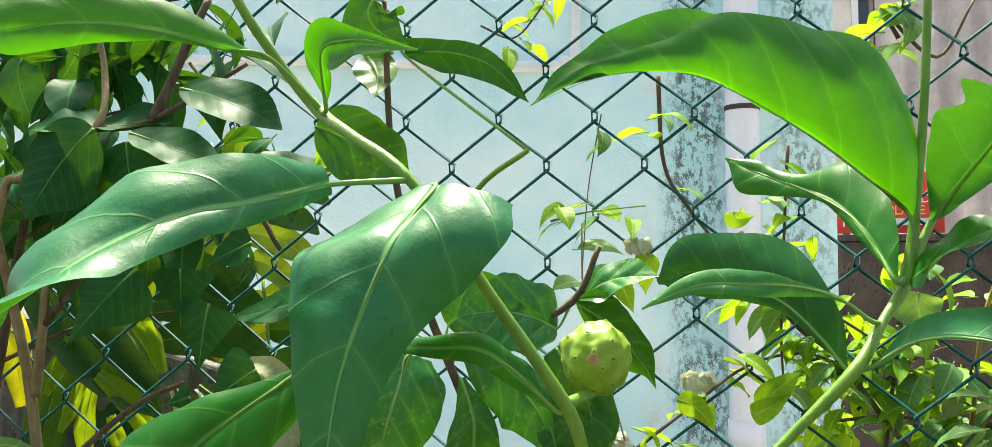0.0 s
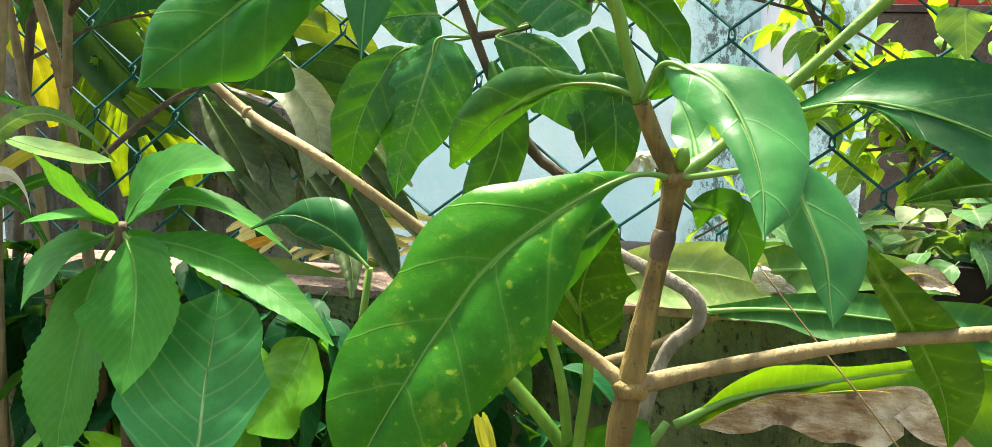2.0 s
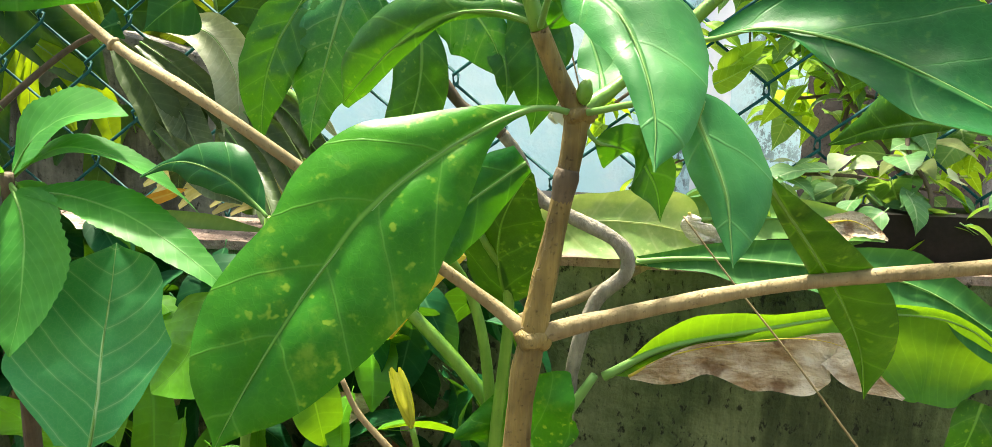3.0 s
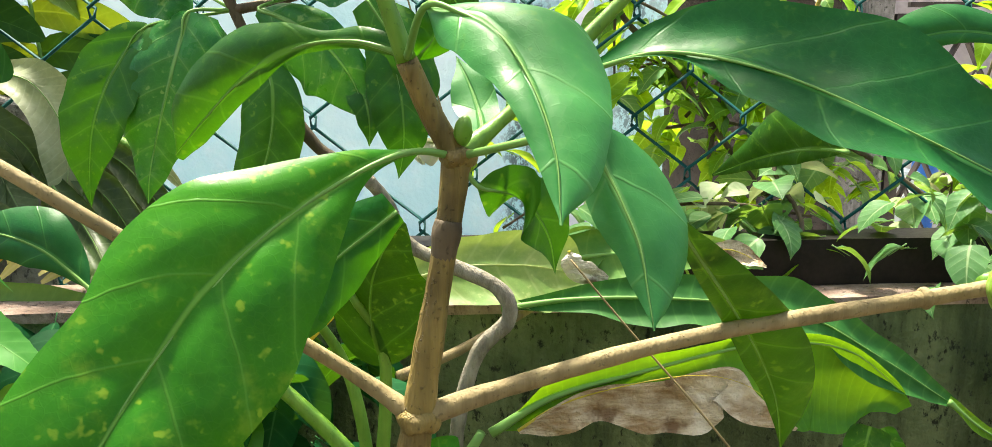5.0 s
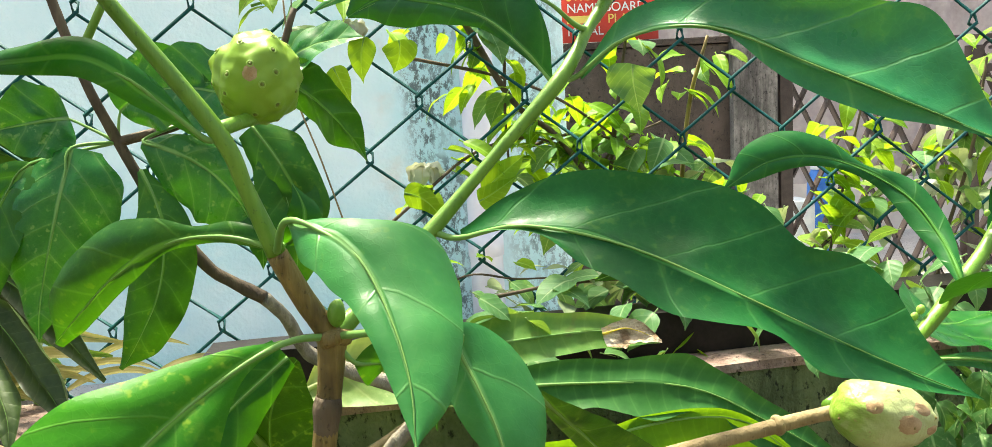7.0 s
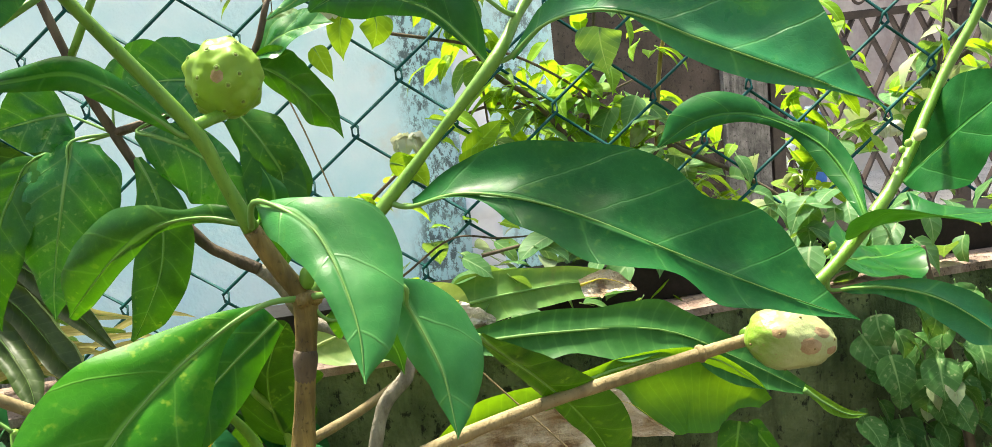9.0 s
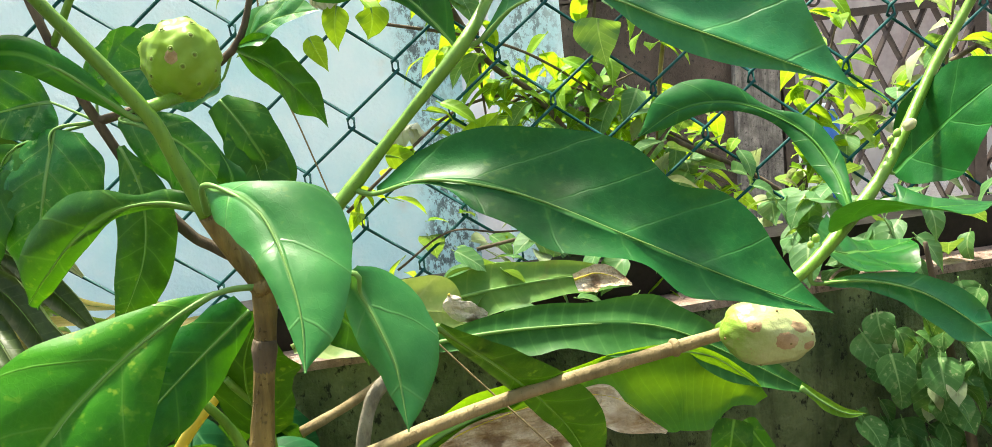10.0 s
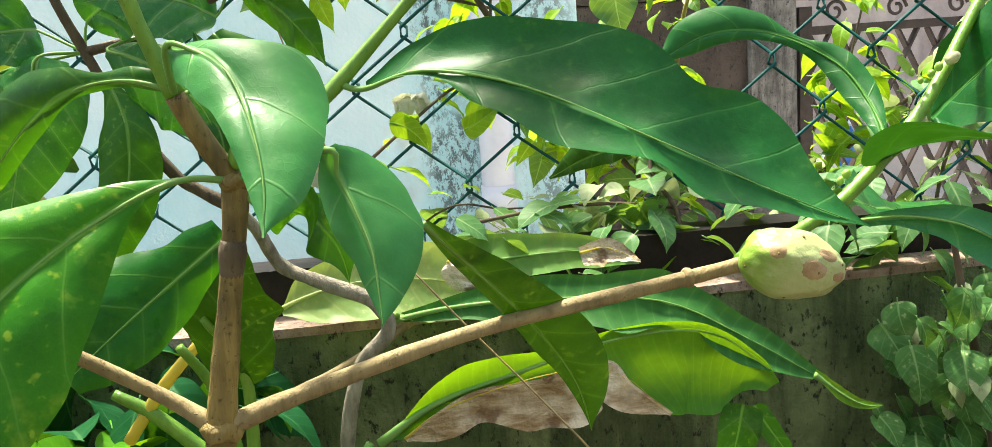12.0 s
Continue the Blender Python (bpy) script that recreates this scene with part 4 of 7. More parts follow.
# leaves of the rising branch
leaf((0.468, 0.577, 0.872), (0.481, 0.536, 0.884), (0.564, 0.550, 0.876), (-0.038, -0.060, 0.005), mat=NONI_DEEP, start=(0.464, 0.579, 0.873))
leaf((0.471, 0.640, 0.836), (0.539, 0.700, 0.812), (0.588, 0.720, 0.814), (-0.033, -0.070, -0.004), start=(0.425, 0.56, 0.848))
leaf((0.534, 0.650, 0.886), (0.553, 0.600, 0.932), (0.579, 0.560, 0.971), (0.002, -0.060, -0.045), mat=NONI_DARK, start=(0.502, 0.598, 0.904))


def fruit(at, axis, long, wide, skin, eyes, label, seed, rot=(), taper=0.0):
    """A warty compound fruit: lumpy skin with raised rings and scars."""
    rng = random.Random(seed)
    bm = bmesh.new()
    bmesh.ops.create_icosphere(bm, subdivisions=5, radius=1)
    spots = []
    for i in range(eyes):
        z = 1 - 2 * (i + 0.5) / eyes
        a = i * 2.39996 + rng.uniform(-0.25, 0.25)
        spots.append(Vector((math.sqrt(1 - z * z) * math.cos(a), math.sqrt(1 - z * z) * math.sin(a), z)))
    turn = Vector(axis).to_track_quat("Z", "Y").to_matrix().to_4x4()
    place = Matrix.Translation(at) @ turn
    def skinned(d):
        near = min((d - s).length for s in spots)
        bulge = (0.038 if skin is FRUIT_GREEN else 0.028) * math.cos(min(1, near / (0.36 if skin is FRUIT_GREEN else 0.42)) * math.pi) - (0.012 * math.exp(-(near / 0.07) ** 2))
        lump = 0.07 * noise.noise(d * 1.7 + Vector((seed, 0, 0))) + 0.03 * noise.noise(d * 5 + Vector((seed, 0, 0)))
        k = 1 + bulge + lump
        return Vector((d.x * wide / 2 * k * (1 - taper * d.z), d.y * wide / 2 * k * (1 - taper * d.z), d.z * long / 2 * k * (1 if d.z > 0 else 0.97)))
    layer = bm.loops.layers.uv.new("metric")
    for f in bm.faces:
        for loop in f.loops:
            loop[layer].uv = (0.5, 0.5 + 0.5 * loop.vert.co.normalized().z)
    for v in bm.verts:
        v.co = skinned(v.co.normalized())
    bm.transform(place)
    ob = part("fruit", smooth(bm), skin, noni, label)
    for s in spots:
        m = place @ Matrix.Translation(skinned(s) * 1.0) @ s.to_track_quat("Z", "Y").to_matrix().to_4x4()
        eye = bmesh.new()
        bmesh.ops.create_cone(eye, segments=12, radius1=0.0009, radius2=0.0006, depth=0.0006, cap_ends=True, matrix=m @ Matrix.Translation((0, 0, 0.0003)))
        part("scar", smooth(eye), FRUIT_DOT if skin is FRUIT_GREEN else FRUIT_EYE, ob)
        ring = bmesh.new()
        r1, w = [], 0.0014
        for a in np.linspace(0, 2 * math.pi, 14, endpoint=False):
            c = Vector((math.cos(a), math.sin(a), 0))
            r1.append([ring.verts.new(m @ (c * (w + 0.0004 * math.cos(b)) + Vector((0, 0, 0.00025 * math.sin(b))))) for b in np.linspace(0, 2 * math.pi, 6, endpoint=False)])
        for a, b in zip(r1, r1[1:] + r1[:1]):
            for j in range(6):
                ring.faces.new((a[j], a[(j + 1) % 6], b[(j + 1) % 6], b[j]))
        part("ring", smooth(ring), FRUIT_RING, ob) if skin is FRUIT_GREEN else ring.free()
    for d, size in rot:
        d = (turn.to_3x3().inverted() @ Vector(d)).normalized()
        patch = bmesh.new()
        side = d.orthogonal().normalized()
        other = d.cross(side)
        rings = []
        for k in range(5):
            ring = []
            for a in np.linspace(0, 2 * math.pi, 16, endpoint=False):
                rr = size * k / 4 * (1 + 0.35 * noise.noise((math.cos(a) * 2, math.sin(a) * 2, size * 900)))
                e = (d + (side * math.cos(a) + other * math.sin(a)) * rr).normalized()
                lift = 1.012 if k < 4 else 0.99
                ring.append(patch.verts.new(place @ (skinned(e) * lift)))
            rings.append(ring)
        for a, b in zip(rings, rings[1:]):
            for j in range(16):
                patch.faces.new((a[j], a[(j + 1) % 16], b[(j + 1) % 16], b[j]))
        bmesh.ops.remove_doubles(patch, verts=patch.verts, dist=1e-6)
        part("rot_patch", smooth(patch), SCAR_BROWN, ob, "brown rotten patch")
    return ob


fruit((0.056, 0.513, 1.024), (0.12, -0.1, 1), 0.046, 0.043, FRUIT_GREEN, 40, "unripe green knobbly noni fruit", 3, [((0.0, -1, 0.1), 0.2)])
part("stalk", tube([FRUIT_NODE, (0.05, 0.495, 1.004), (0.055, 0.512, 1.006)], [0.004, 0.0035, 0.004], 8, 4), GREEN_STEM, noni)
fruit((0.371, 0.500, 0.828), (1, -0.1, -0.22), 0.058, 0.039, FRUIT_RIPE, 13, "ripening whitish-yellow noni fruit with brown spots", 8, [((0.15, -1, 0.05), 0.34), ((-0.5, -0.8, 0.55), 0.22), ((0.55, -0.75, 0.45), 0.24), ((0.8, -0.8, -0.3), 0.2)], 0.16)


# ---- second noni shrub, in the shade behind ----
noni_far = thing("noni_shrub", (0.06, 0.97, 0.0), "shaded noni shrub with grey crooked stem and spotted leaves", "shrub")
part("trunk", tube([(0.04, 0.97, 0.0), (0.05, 0.97, 0.40), (0.059, 0.970, 0.545), (0.081, 0.970, 0.632), (0.115, 0.970, 0.672), (0.103, 0.970, 0.706), (0.046, 0.970, 0.734), (0.009, 0.970, 0.755), (-0.005, 0.94, 0.80), (-0.021, 0.920, 0.827)], [0.012, 0.011, 0.0088, 0.0085, 0.0085, 0.008, 0.0075, 0.007, 0.0068, 0.0066], 12, 8, 0.16), GREY_BARK, noni_far, "grey crooked woody stem")
part("branch", tube([(-0.021, 0.920, 0.827), (-0.051, 0.920, 0.846), (-0.073, 0.920, 0.864), (-0.11, 0.92, 0.92), (-0.14, 0.92, 0.985), (-0.165, 0.91, 1.06), (-0.2, 0.92, 1.2), (-0.21, 0.92, 1.38)], [0.0066, 0.006, 0.006, 0.0055, 0.005, 0.0045, 0.004, 0.003], 10, 6, 0.14), DARK_TWIG, noni_far)
part("branch", tube([(-0.14, 0.92, 0.985), (-0.08, 0.93, 1.0), (0.0, 0.93, 1.04), (0.03, 0.93, 1.10)], [0.005, 0.0045, 0.004, 0.003], 8, 5, 0.1), DARK_TWIG, noni_far)
part("branch", tube([(-0.165, 0.91, 1.06), (-0.10, 0.9, 1.16), (-0.04, 0.88, 1.2)], [0.004, 0.0035, 0.003], 8, 5, 0.1), GREEN_STEM, noni_far)
far = dict(mat=NONI_FAR, parent=noni_far, n=(20, 56), wave=0.12, wide=1.15, shape=(0.55, 0.85), quilt=0.075)
old = dict(far, mat=NONI_OLD)
high = dict(old, quilt=0.02)
leaf((-0.212, 0.900, 0.971), (-0.255, 0.880, 0.900), (-0.269, 0.880, 0.807), (0.056, 0.000, -0.001), start=(-0.14, 0.92, 0.985), **old)
leaf((-0.002, 0.900, 0.969), (0.018, 0.880, 0.899), (0.013, 0.880, 0.833), (0.048, 0.000, -0.012), **old)
leaf((-0.031, 0.900, 0.937), (-0.014, 0.880, 0.900), (-0.013, 0.880, 0.862), (0.025, 0.000, 0.005), **old)
leaf((0.005, 0.930, 1.038), (0.054, 0.900, 1.004), (0.089, 0.880, 0.955), (0.035, -0.040, 0.016), start=(0.0, 0.93, 1.04), **old)
leaf((0.006, 0.930, 1.044), (0.048, 0.920, 1.064), (0.094, 0.900, 1.069), (0.014, -0.040, -0.025), start=(0.0, 0.93, 1.04), **far)
leaf((-0.185, 0.930, 1.009), (-0.207, 0.900, 1.007), (-0.240, 0.880, 1.000), (0.020, 0.0, -0.060), start=(-0.14, 0.92, 0.985), **far)
leaf((-0.138, 0.930, 1.013), (-0.097, 0.920, 1.034), (-0.046, 0.900, 1.034), (0.020, -0.01, -0.065), start=(-0.14, 0.92, 0.985), **far)
leaf((-0.283, 0.900, 1.236), (-0.223, 0.900, 1.209), (-0.172, 0.900, 1.173), (-0.051, 0.000, -0.048), start=(-0.2, 0.92, 1.2), **high)
leaf((-0.216, 0.900, 1.376), (-0.216, 0.900, 1.347), (-0.172, 0.900, 1.320), (0.062, 0.000, -0.004), start=(-0.21, 0.92, 1.38), **high)
leaf((-0.245, 0.950, 1.328), (-0.222, 0.930, 1.300), (-0.216, 0.900, 1.266), (0.045, 0.000, -0.002), start=(-0.2, 0.92, 1.32), **high)
leaf((-0.017, 0.930, 1.010), (-0.060, 0.900, 1.029), (-0.118, 0.880, 1.026), (0.028, -0.01, -0.070), start=(0.0, 0.93, 1.04), **far)
part("twig", tube([(-0.008, 1.000, 0.596), (0.06, 1.02, 0.62), (0.142, 1.050, 0.660)], [0.007, 0.006, 0.005], 8, 5, 0.1), DRY_STEM, noni_far, "pale dry leaning stick")
# broad leaves, each along its own midrib
wide_leaf([(-0.175, 0.900, 0.983), (-0.184, 0.885, 0.943), (-0.198, 0.880, 0.895), (-0.210, 0.880, 0.852), (-0.217, 0.880, 0.811)], (1.000, 0.000, 0.000), (0.009, 0.056, 0.065, 0.064, 0.062, 0.049, 0.025, 0.014, 0.000), (0.026, 0.048, 0.051, 0.051, 0.044, 0.035, 0.021, 0.013, 0.000), (15, 15), start=(-0.14, 0.92, 0.985), label="spotted deep green leaf", mat=NONI_FAR, parent=noni_far, quilt=0.035)
wide_leaf([(-0.117, 0.900, 0.959), (-0.099, 0.885, 0.913), (-0.105, 0.880, 0.857), (-0.125, 0.880, 0.814), (-0.148, 0.880, 0.778)], (1.000, 0.000, 0.000), (0.004, 0.016, 0.028, 0.032, 0.030, 0.029, 0.024, 0.013, 0.004), (0.005, 0.013, 0.022, 0.028, 0.029, 0.028, 0.025, 0.019, 0.000), (15, 15), start=(-0.11, 0.92, 0.92), mat=NONI_OLD, parent=noni_far, quilt=0.03)
wide_leaf([(-0.014, 0.900, 0.993), (0.009, 0.890, 0.959), (0.024, 0.885, 0.923), (0.015, 0.880, 0.889)], (1.000, 0.000, 0.200), (0.017, 0.021, 0.025, 0.030, 0.028, 0.026, 0.023, 0.020, 0.003), (0.010, 0.021, 0.030, 0.029, 0.027, 0.026, 0.028, 0.021, 0.000), (15, 15), mat=NONI_OLD, parent=noni_far, quilt=0.03)
wide_leaf([(-0.112, 0.900, 0.986), (-0.067, 0.890, 0.965), (-0.034, 0.885, 0.934), (-0.011, 0.880, 0.885)], (0.800, 0.000, 0.800), (0.008, 0.026, 0.038, 0.041, 0.043, 0.046, 0.034, 0.019, 0.002), (0.000, 0.013, 0.020, 0.024, 0.023, 0.020, 0.018, 0.013, 0.008), (10, 10), start=(-0.08, 0.93, 1.0), mat=NONI_FAR, parent=noni_far, quilt=0.035)
wide_leaf([(-0.189, 0.930, 1.319), (-0.144, 0.930, 1.321), (-0.091, 0.920, 1.303), (-0.043, 0.910, 1.256)], (0.000, 0.250, -1.000), (0.020, 0.017, 0.014, 0.015, 0.015, 0.014, 0.012, 0.008, 0.001), (0.001, 0.014, 0.023, 0.023, 0.022, 0.020, 0.014, 0.008, 0.000), (0, 0), start=(-0.04, 0.88, 1.2), mat=NONI_DEEP, parent=noni_far, quilt=0.015)


# ---- banana plants on the planter ----
banana = thing("banana_plant", (0.10, 0.97, 0.0), "banana plant with torn yellowing leaves drooping over planter", "plant")
part("petiole", tube([(-0.02, 0.95, 0.30), (0.03, 0.955, 0.45), (0.086, 0.950, 0.554)], [0.012, 0.009, 0.005], 10, 6), MIDRIB, banana)
part("petiole", tube([(-0.10, 1.17, 0.645), (-0.08, 1.13, 0.668), (-0.049, 1.060, 0.697)], [0.010, 0.008, 0.004], 10, 6), MIDRIB, banana)
part("petiole", tube([(0.07, 1.17, 0.645), (0.085, 1.10, 0.668), (0.122, 1.030, 0.671)], [0.010, 0.007, 0.004], 10, 6), GREEN_STEM, banana)
part("leaf", blade((0.506, 0.975, 0.548), (0.496, 0.970, 0.513), (0.477, 0.960, 0.443), (0.05, 0, 0.0), (0.2, 0.4)), NONI_OLD, banana, "hanging yellow-green leaf strip")
part("leaf", blade((0.519, 0.975, 0.546), (0.535, 0.970, 0.517), (0.565, 0.960, 0.472), (0.022, 0, 0.012), (0.2, 0.4)), NONI_OLD, banana, "hanging yellow-green leaf strip")

# broad leaves, each along its own midrib
wide_leaf([(0.096, 0.950, 0.553), (0.161, 0.955, 0.591), (0.239, 0.965, 0.610), (0.311, 0.975, 0.626), (0.384, 0.980, 0.639), (0.463, 0.980, 0.638), (0.527, 0.980, 0.599), (0.548, 0.975, 0.571)], (0.000, -0.150, -1.000), (0.000, 0.006, 0.020, 0.032, 0.028, 0.018, 0.014, 0.013, 0.012, 0.011, 0.009, 0.007, 0.004, 0.001), (0.000, 0.018, 0.011, 0.007, 0.020, 0.017, 0.021, 0.022, 0.081, 0.095, 0.093, 0.091, 0.074, 0.018), (20, 0), mat=BANANA_DARK, parent=banana, label="green banana leaf with a withered lower half", quilt=0.01, r=0.003)
wide_leaf([(0.166, 1.090, 0.701), (0.218, 1.092, 0.712), (0.294, 1.100, 0.714), (0.363, 1.110, 0.712), (0.426, 1.120, 0.691)], (0.000, -0.500, -0.850), (0.000, 0.035, 0.035, 0.033, 0.030, 0.026, 0.022, 0.017, 0.015, 0.000), (0.031, 0.034, 0.034, 0.030, 0.027, 0.025, 0.024, 0.023, 0.014, 0.005), (5, 5), mat=BANANA_PALE, quilt=0.03, label="yellowing banana leaf with papery brown patches", parent=banana, r=0.0022)
wide_leaf([(0.346, 1.085, 0.715), (0.380, 1.090, 0.718), (0.422, 1.100, 0.696)], (0.000, -0.500, -0.850), (0.008, 0.009, 0.010, 0.012, 0.013, 0.013, 0.010, 0.008, 0.000), (0.017, 0.021, 0.025, 0.022, 0.018, 0.015, 0.011, 0.007, 0.004), (5, 5), mat=DEAD_LEAF, quilt=0.08, ripple=3.0, rib_mat=YELLOW_EDGE, label="torn withered brown leaf end", parent=banana, r=0.001)
wide_leaf([(0.185, 1.062, 0.724), (0.194, 1.062, 0.704), (0.229, 1.062, 0.689)], (1.000, 0.000, 0.300), (0.000, 0.010, 0.013, 0.015, 0.015, 0.014, 0.010, 0.005, 0.000), (0.000, 0.011, 0.011, 0.012, 0.013, 0.014, 0.011, 0.009, 0.006), (5, 5), mat=DEAD_LEAF, quilt=0.08, ripple=3.0, rib_mat=YELLOW_EDGE, parent=banana, r=0.001)
wide_leaf([(-0.013, 1.055, 0.685), (0.043, 1.062, 0.703), (0.104, 1.068, 0.707), (0.165, 1.072, 0.701), (0.210, 1.078, 0.688)], (0.000, -0.500, -0.850), (0.000, 0.022, 0.030, 0.034, 0.035, 0.039, 0.042, 0.045, 0.037, 0.000), (0.010, 0.032, 0.044, 0.048, 0.052, 0.053, 0.055, 0.058, 0.042, 0.010), (8, 12), mat=BANANA_CREAM, quilt=0.03, label="pale cream-green leaf end", parent=banana, r=0.0016, rib_mat=BANANA_CREAM)
wide_leaf([(0.108, 1.040, 0.662), (0.175, 1.030, 0.675), (0.248, 1.020, 0.680), (0.320, 1.010, 0.681), (0.390, 1.000, 0.679), (0.461, 0.995, 0.656), (0.531, 0.990, 0.612), (0.604, 0.987, 0.565)], (0.000, -0.350, -0.930), (0.006, 0.008, 0.012, 0.019, 0.024, 0.028, 0.028, 0.025, 0.031, 0.038, 0.030, 0.024, 0.023, 0.022, 0.013, 0.007), (0.000, 0.008, 0.014, 0.018, 0.030, 0.034, 0.028, 0.038, 0.045, 0.032, 0.017, 0.032, 0.034, 0.025, 0.014, 0.004), (-10, 15), mat=BANANA, quilt=0.025, label="arched green banana leaf", parent=banana, r=0.0022)
wide_leaf([(0.594, 0.986, 0.571), (0.625, 0.984, 0.546), (0.650, 0.982, 0.531), (0.673, 0.980, 0.529)], (0.000, -0.350, -0.930), (0.008, 0.008, 0.008, 0.009, 0.008, 0.007, 0.006, 0.004, 0.000), (0.000, 0.005, 0.007, 0.009, 0.009, 0.007, 0.005, 0.003, 0.000), (-10, 15), mat=VINE_LEAF, quilt=0.01, label="yellow curled leaf tip", parent=banana, r=0.0022)
wide_leaf([(0.124, 0.945, 0.558), (0.195, 0.950, 0.598), (0.272, 0.955, 0.604), (0.347, 0.960, 0.619), (0.376, 0.955, 0.590), (0.416, 0.950, 0.555)], (0.000, -0.250, -1.000), (0.002, 0.002, 0.002, 0.002, 0.003, 0.003, 0.003, 0.003, 0.003, 0.003, 0.003, 0.003, 0.003, 0.003), (0.004, 0.024, 0.030, 0.032, 0.039, 0.048, 0.056, 0.061, 0.062, 0.052, 0.042, 0.032, 0.019, 0.001), (0, -12), mat=DEAD_LEAF, parent=banana, label="withered papery brown margin", quilt=0.1, ripple=4.0, r=0.0009, rib_mat=YELLOW_EDGE)

ginger = thing("ginger_plant", (-0.02, 0.74, 0.0), "broad-leaved ginger plant with thin brown leaf edges", "plant")
leaf((0.012, 0.760, 0.697), (0.006, 0.730, 0.766), (0.036, 0.700, 0.827), (0.070, -0.030, 0.030), mat=NONI_DULL, parent=ginger, shape=(0.4, 0.5), label="bright green underside of a broad leaf")
part("petiole", tube([(0.02, 0.78, 0.2), (0.0, 0.77, 0.5), (0.012, 0.760, 0.697), (-0.009, 0.730, 0.766)], [0.008, 0.007, 0.005, 0.003], 9, 6), GREEN_STEM, ginger)
part("petiole", tube([(-0.005, 0.800, 0.544), (-0.016, 0.800, 0.637), (-0.030, 0.800, 0.689), (-0.046, 0.780, 0.730)], [0.006, 0.0055, 0.005, 0.004], 9, 6), GREEN_STEM, ginger)
part("petiole", tube([(0.015, 0.850, 0.500), (-0.032, 0.850, 0.574), (-0.095, 0.850, 0.642), (-0.134, 0.850, 0.670)], [0.009, 0.008, 0.007, 0.005], 9, 6), GREEN_STEM, ginger)
part("petiole", tube([(-0.126, 0.850, 0.622), (-0.087, 0.850, 0.674), (-0.048, 0.850, 0.714)], [0.006, 0.006, 0.005], 9, 6), YELLOW_EDGE, ginger, "yellow dying leaf stalk")
leaf((0.038, 0.780, 0.539), (0.023, 0.780, 0.580), (0.007, 0.780, 0.607), (0.113, 0.000, 0.024), mat=NONI_SPOT, parent=ginger, shape=(0.3, 0.2), label="torn bright green leaf")
# broad leaves, each along its own midrib
wide_leaf([(0.036, 0.657, 0.842), (-0.001, 0.640, 0.815), (-0.032, 0.610, 0.791), (-0.057, 0.590, 0.769)], (0.600, 0.000, -0.700), (0.016, 0.022, 0.023, 0.033, 0.042, 0.047, 0.048, 0.040, 0.025), (0.008, 0.014, 0.019, 0.025, 0.027, 0.029, 0.026, 0.022, 0.011), (10, 10), mat=NONI, parent=ginger, quilt=0.02, label="broad green leaf with thin brown edge")
bud = thing("flower_bud", (-0.075, 0.720, 0.593), "closed yellow trumpet flower bud on a green stalk", "flower")
for k in range(5):
    a = k * 2 * math.pi / 5
    b0, b1 = Vector((-0.067, 0.720, 0.586)), Vector((-0.082, 0.720, 0.641))
    off = Vector((0.0065 * math.cos(a), 0.0065 * math.sin(a), 0))
    part("petal", blade(b0, (b0 + b1) / 2 + off * 1.1, b1 + off, Vector((-math.sin(a), math.cos(a), 0)) * 0.012, (0.3, 0.25), 0.3, n=(6, 10)), FLOWER_YELLOW, bud)
part("stalk", tube([b0 + Vector((0.0, 0.02, -0.10)), b0 + Vector((0.004, 0.005, -0.03)), b0], [0.003, 0.003, 0.003], 8, 4), GREEN_STEM, bud)


# ---- shrubs on the left ----
fig = thing("fig_shrub", (-0.55, 0.97, 0.0), "fig shrub with dark blue-green drip-tipped leaves", "shrub")
drip = dict(uneven=0.06, quilt=0.004, mat=FIG_LEAF, parent=fig, n=(12, 28), shape=(0.45, 1.5), wave=0.05, r=0.0011, wide=1.1)
leaf((-0.438, 0.950, 1.035), (-0.445, 0.950, 1.004), (-0.452, 0.950, 0.942), (0.073, 0.000, -0.003), **drip)
leaf((-0.482, 0.960, 1.077), (-0.482, 0.960, 1.053), (-0.481, 0.960, 1.002), (0.078, 0.000, -0.004), **drip)
leaf((-0.384, 0.950, 1.108), (-0.414, 0.950, 1.095), (-0.443, 0.950, 1.079), (0.022, -0.030, -0.041), **drip)
leaf((-0.330, 0.970, 1.036), (-0.383, 0.970, 1.023), (-0.431, 0.970, 1.017), (0.018, -0.050, -0.032), **drip)
leaf((-0.516, 0.920, 1.077), (-0.561, 0.920, 1.036), (-0.612, 0.920, 0.980), (0.087, 0.000, -0.024), **drip)
leaf((-0.433, 0.900, 0.931), (-0.443, 0.900, 0.928), (-0.468, 0.900, 0.920), (0.004, 0.000, -0.031), **drip)
leaf((-0.362, 0.920, 0.961), (-0.393, 0.920, 0.942), (-0.422, 0.920, 0.919), (0.057, 0.000, -0.036), **drip)
part("trunk", tube([(-0.64, 0.97, 0.0), (-0.66, 0.97, 0.40), (-0.681, 0.980, 0.731), (-0.690, 0.980, 0.843), (-0.707, 0.980, 0.946), (-0.734, 0.980, 1.046), (-0.760, 0.980, 1.14), (-0.79, 0.99, 1.29), (-0.78, 0.98, 1.43)], [0.010, 0.009, 0.0075, 0.007, 0.0065, 0.006, 0.0055, 0.005, 0.004], 10, 6, 0.14), ASH_STEM, fig)
part("trunk", tube([(-0.690, 0.975, 0.915), (-0.678, 0.970, 1.004), (-0.671, 0.970, 1.078), (-0.650, 0.975, 1.20)], [0.0065, 0.006, 0.0055, 0.004], 10, 6, 0.14), ASH_STEM, fig)
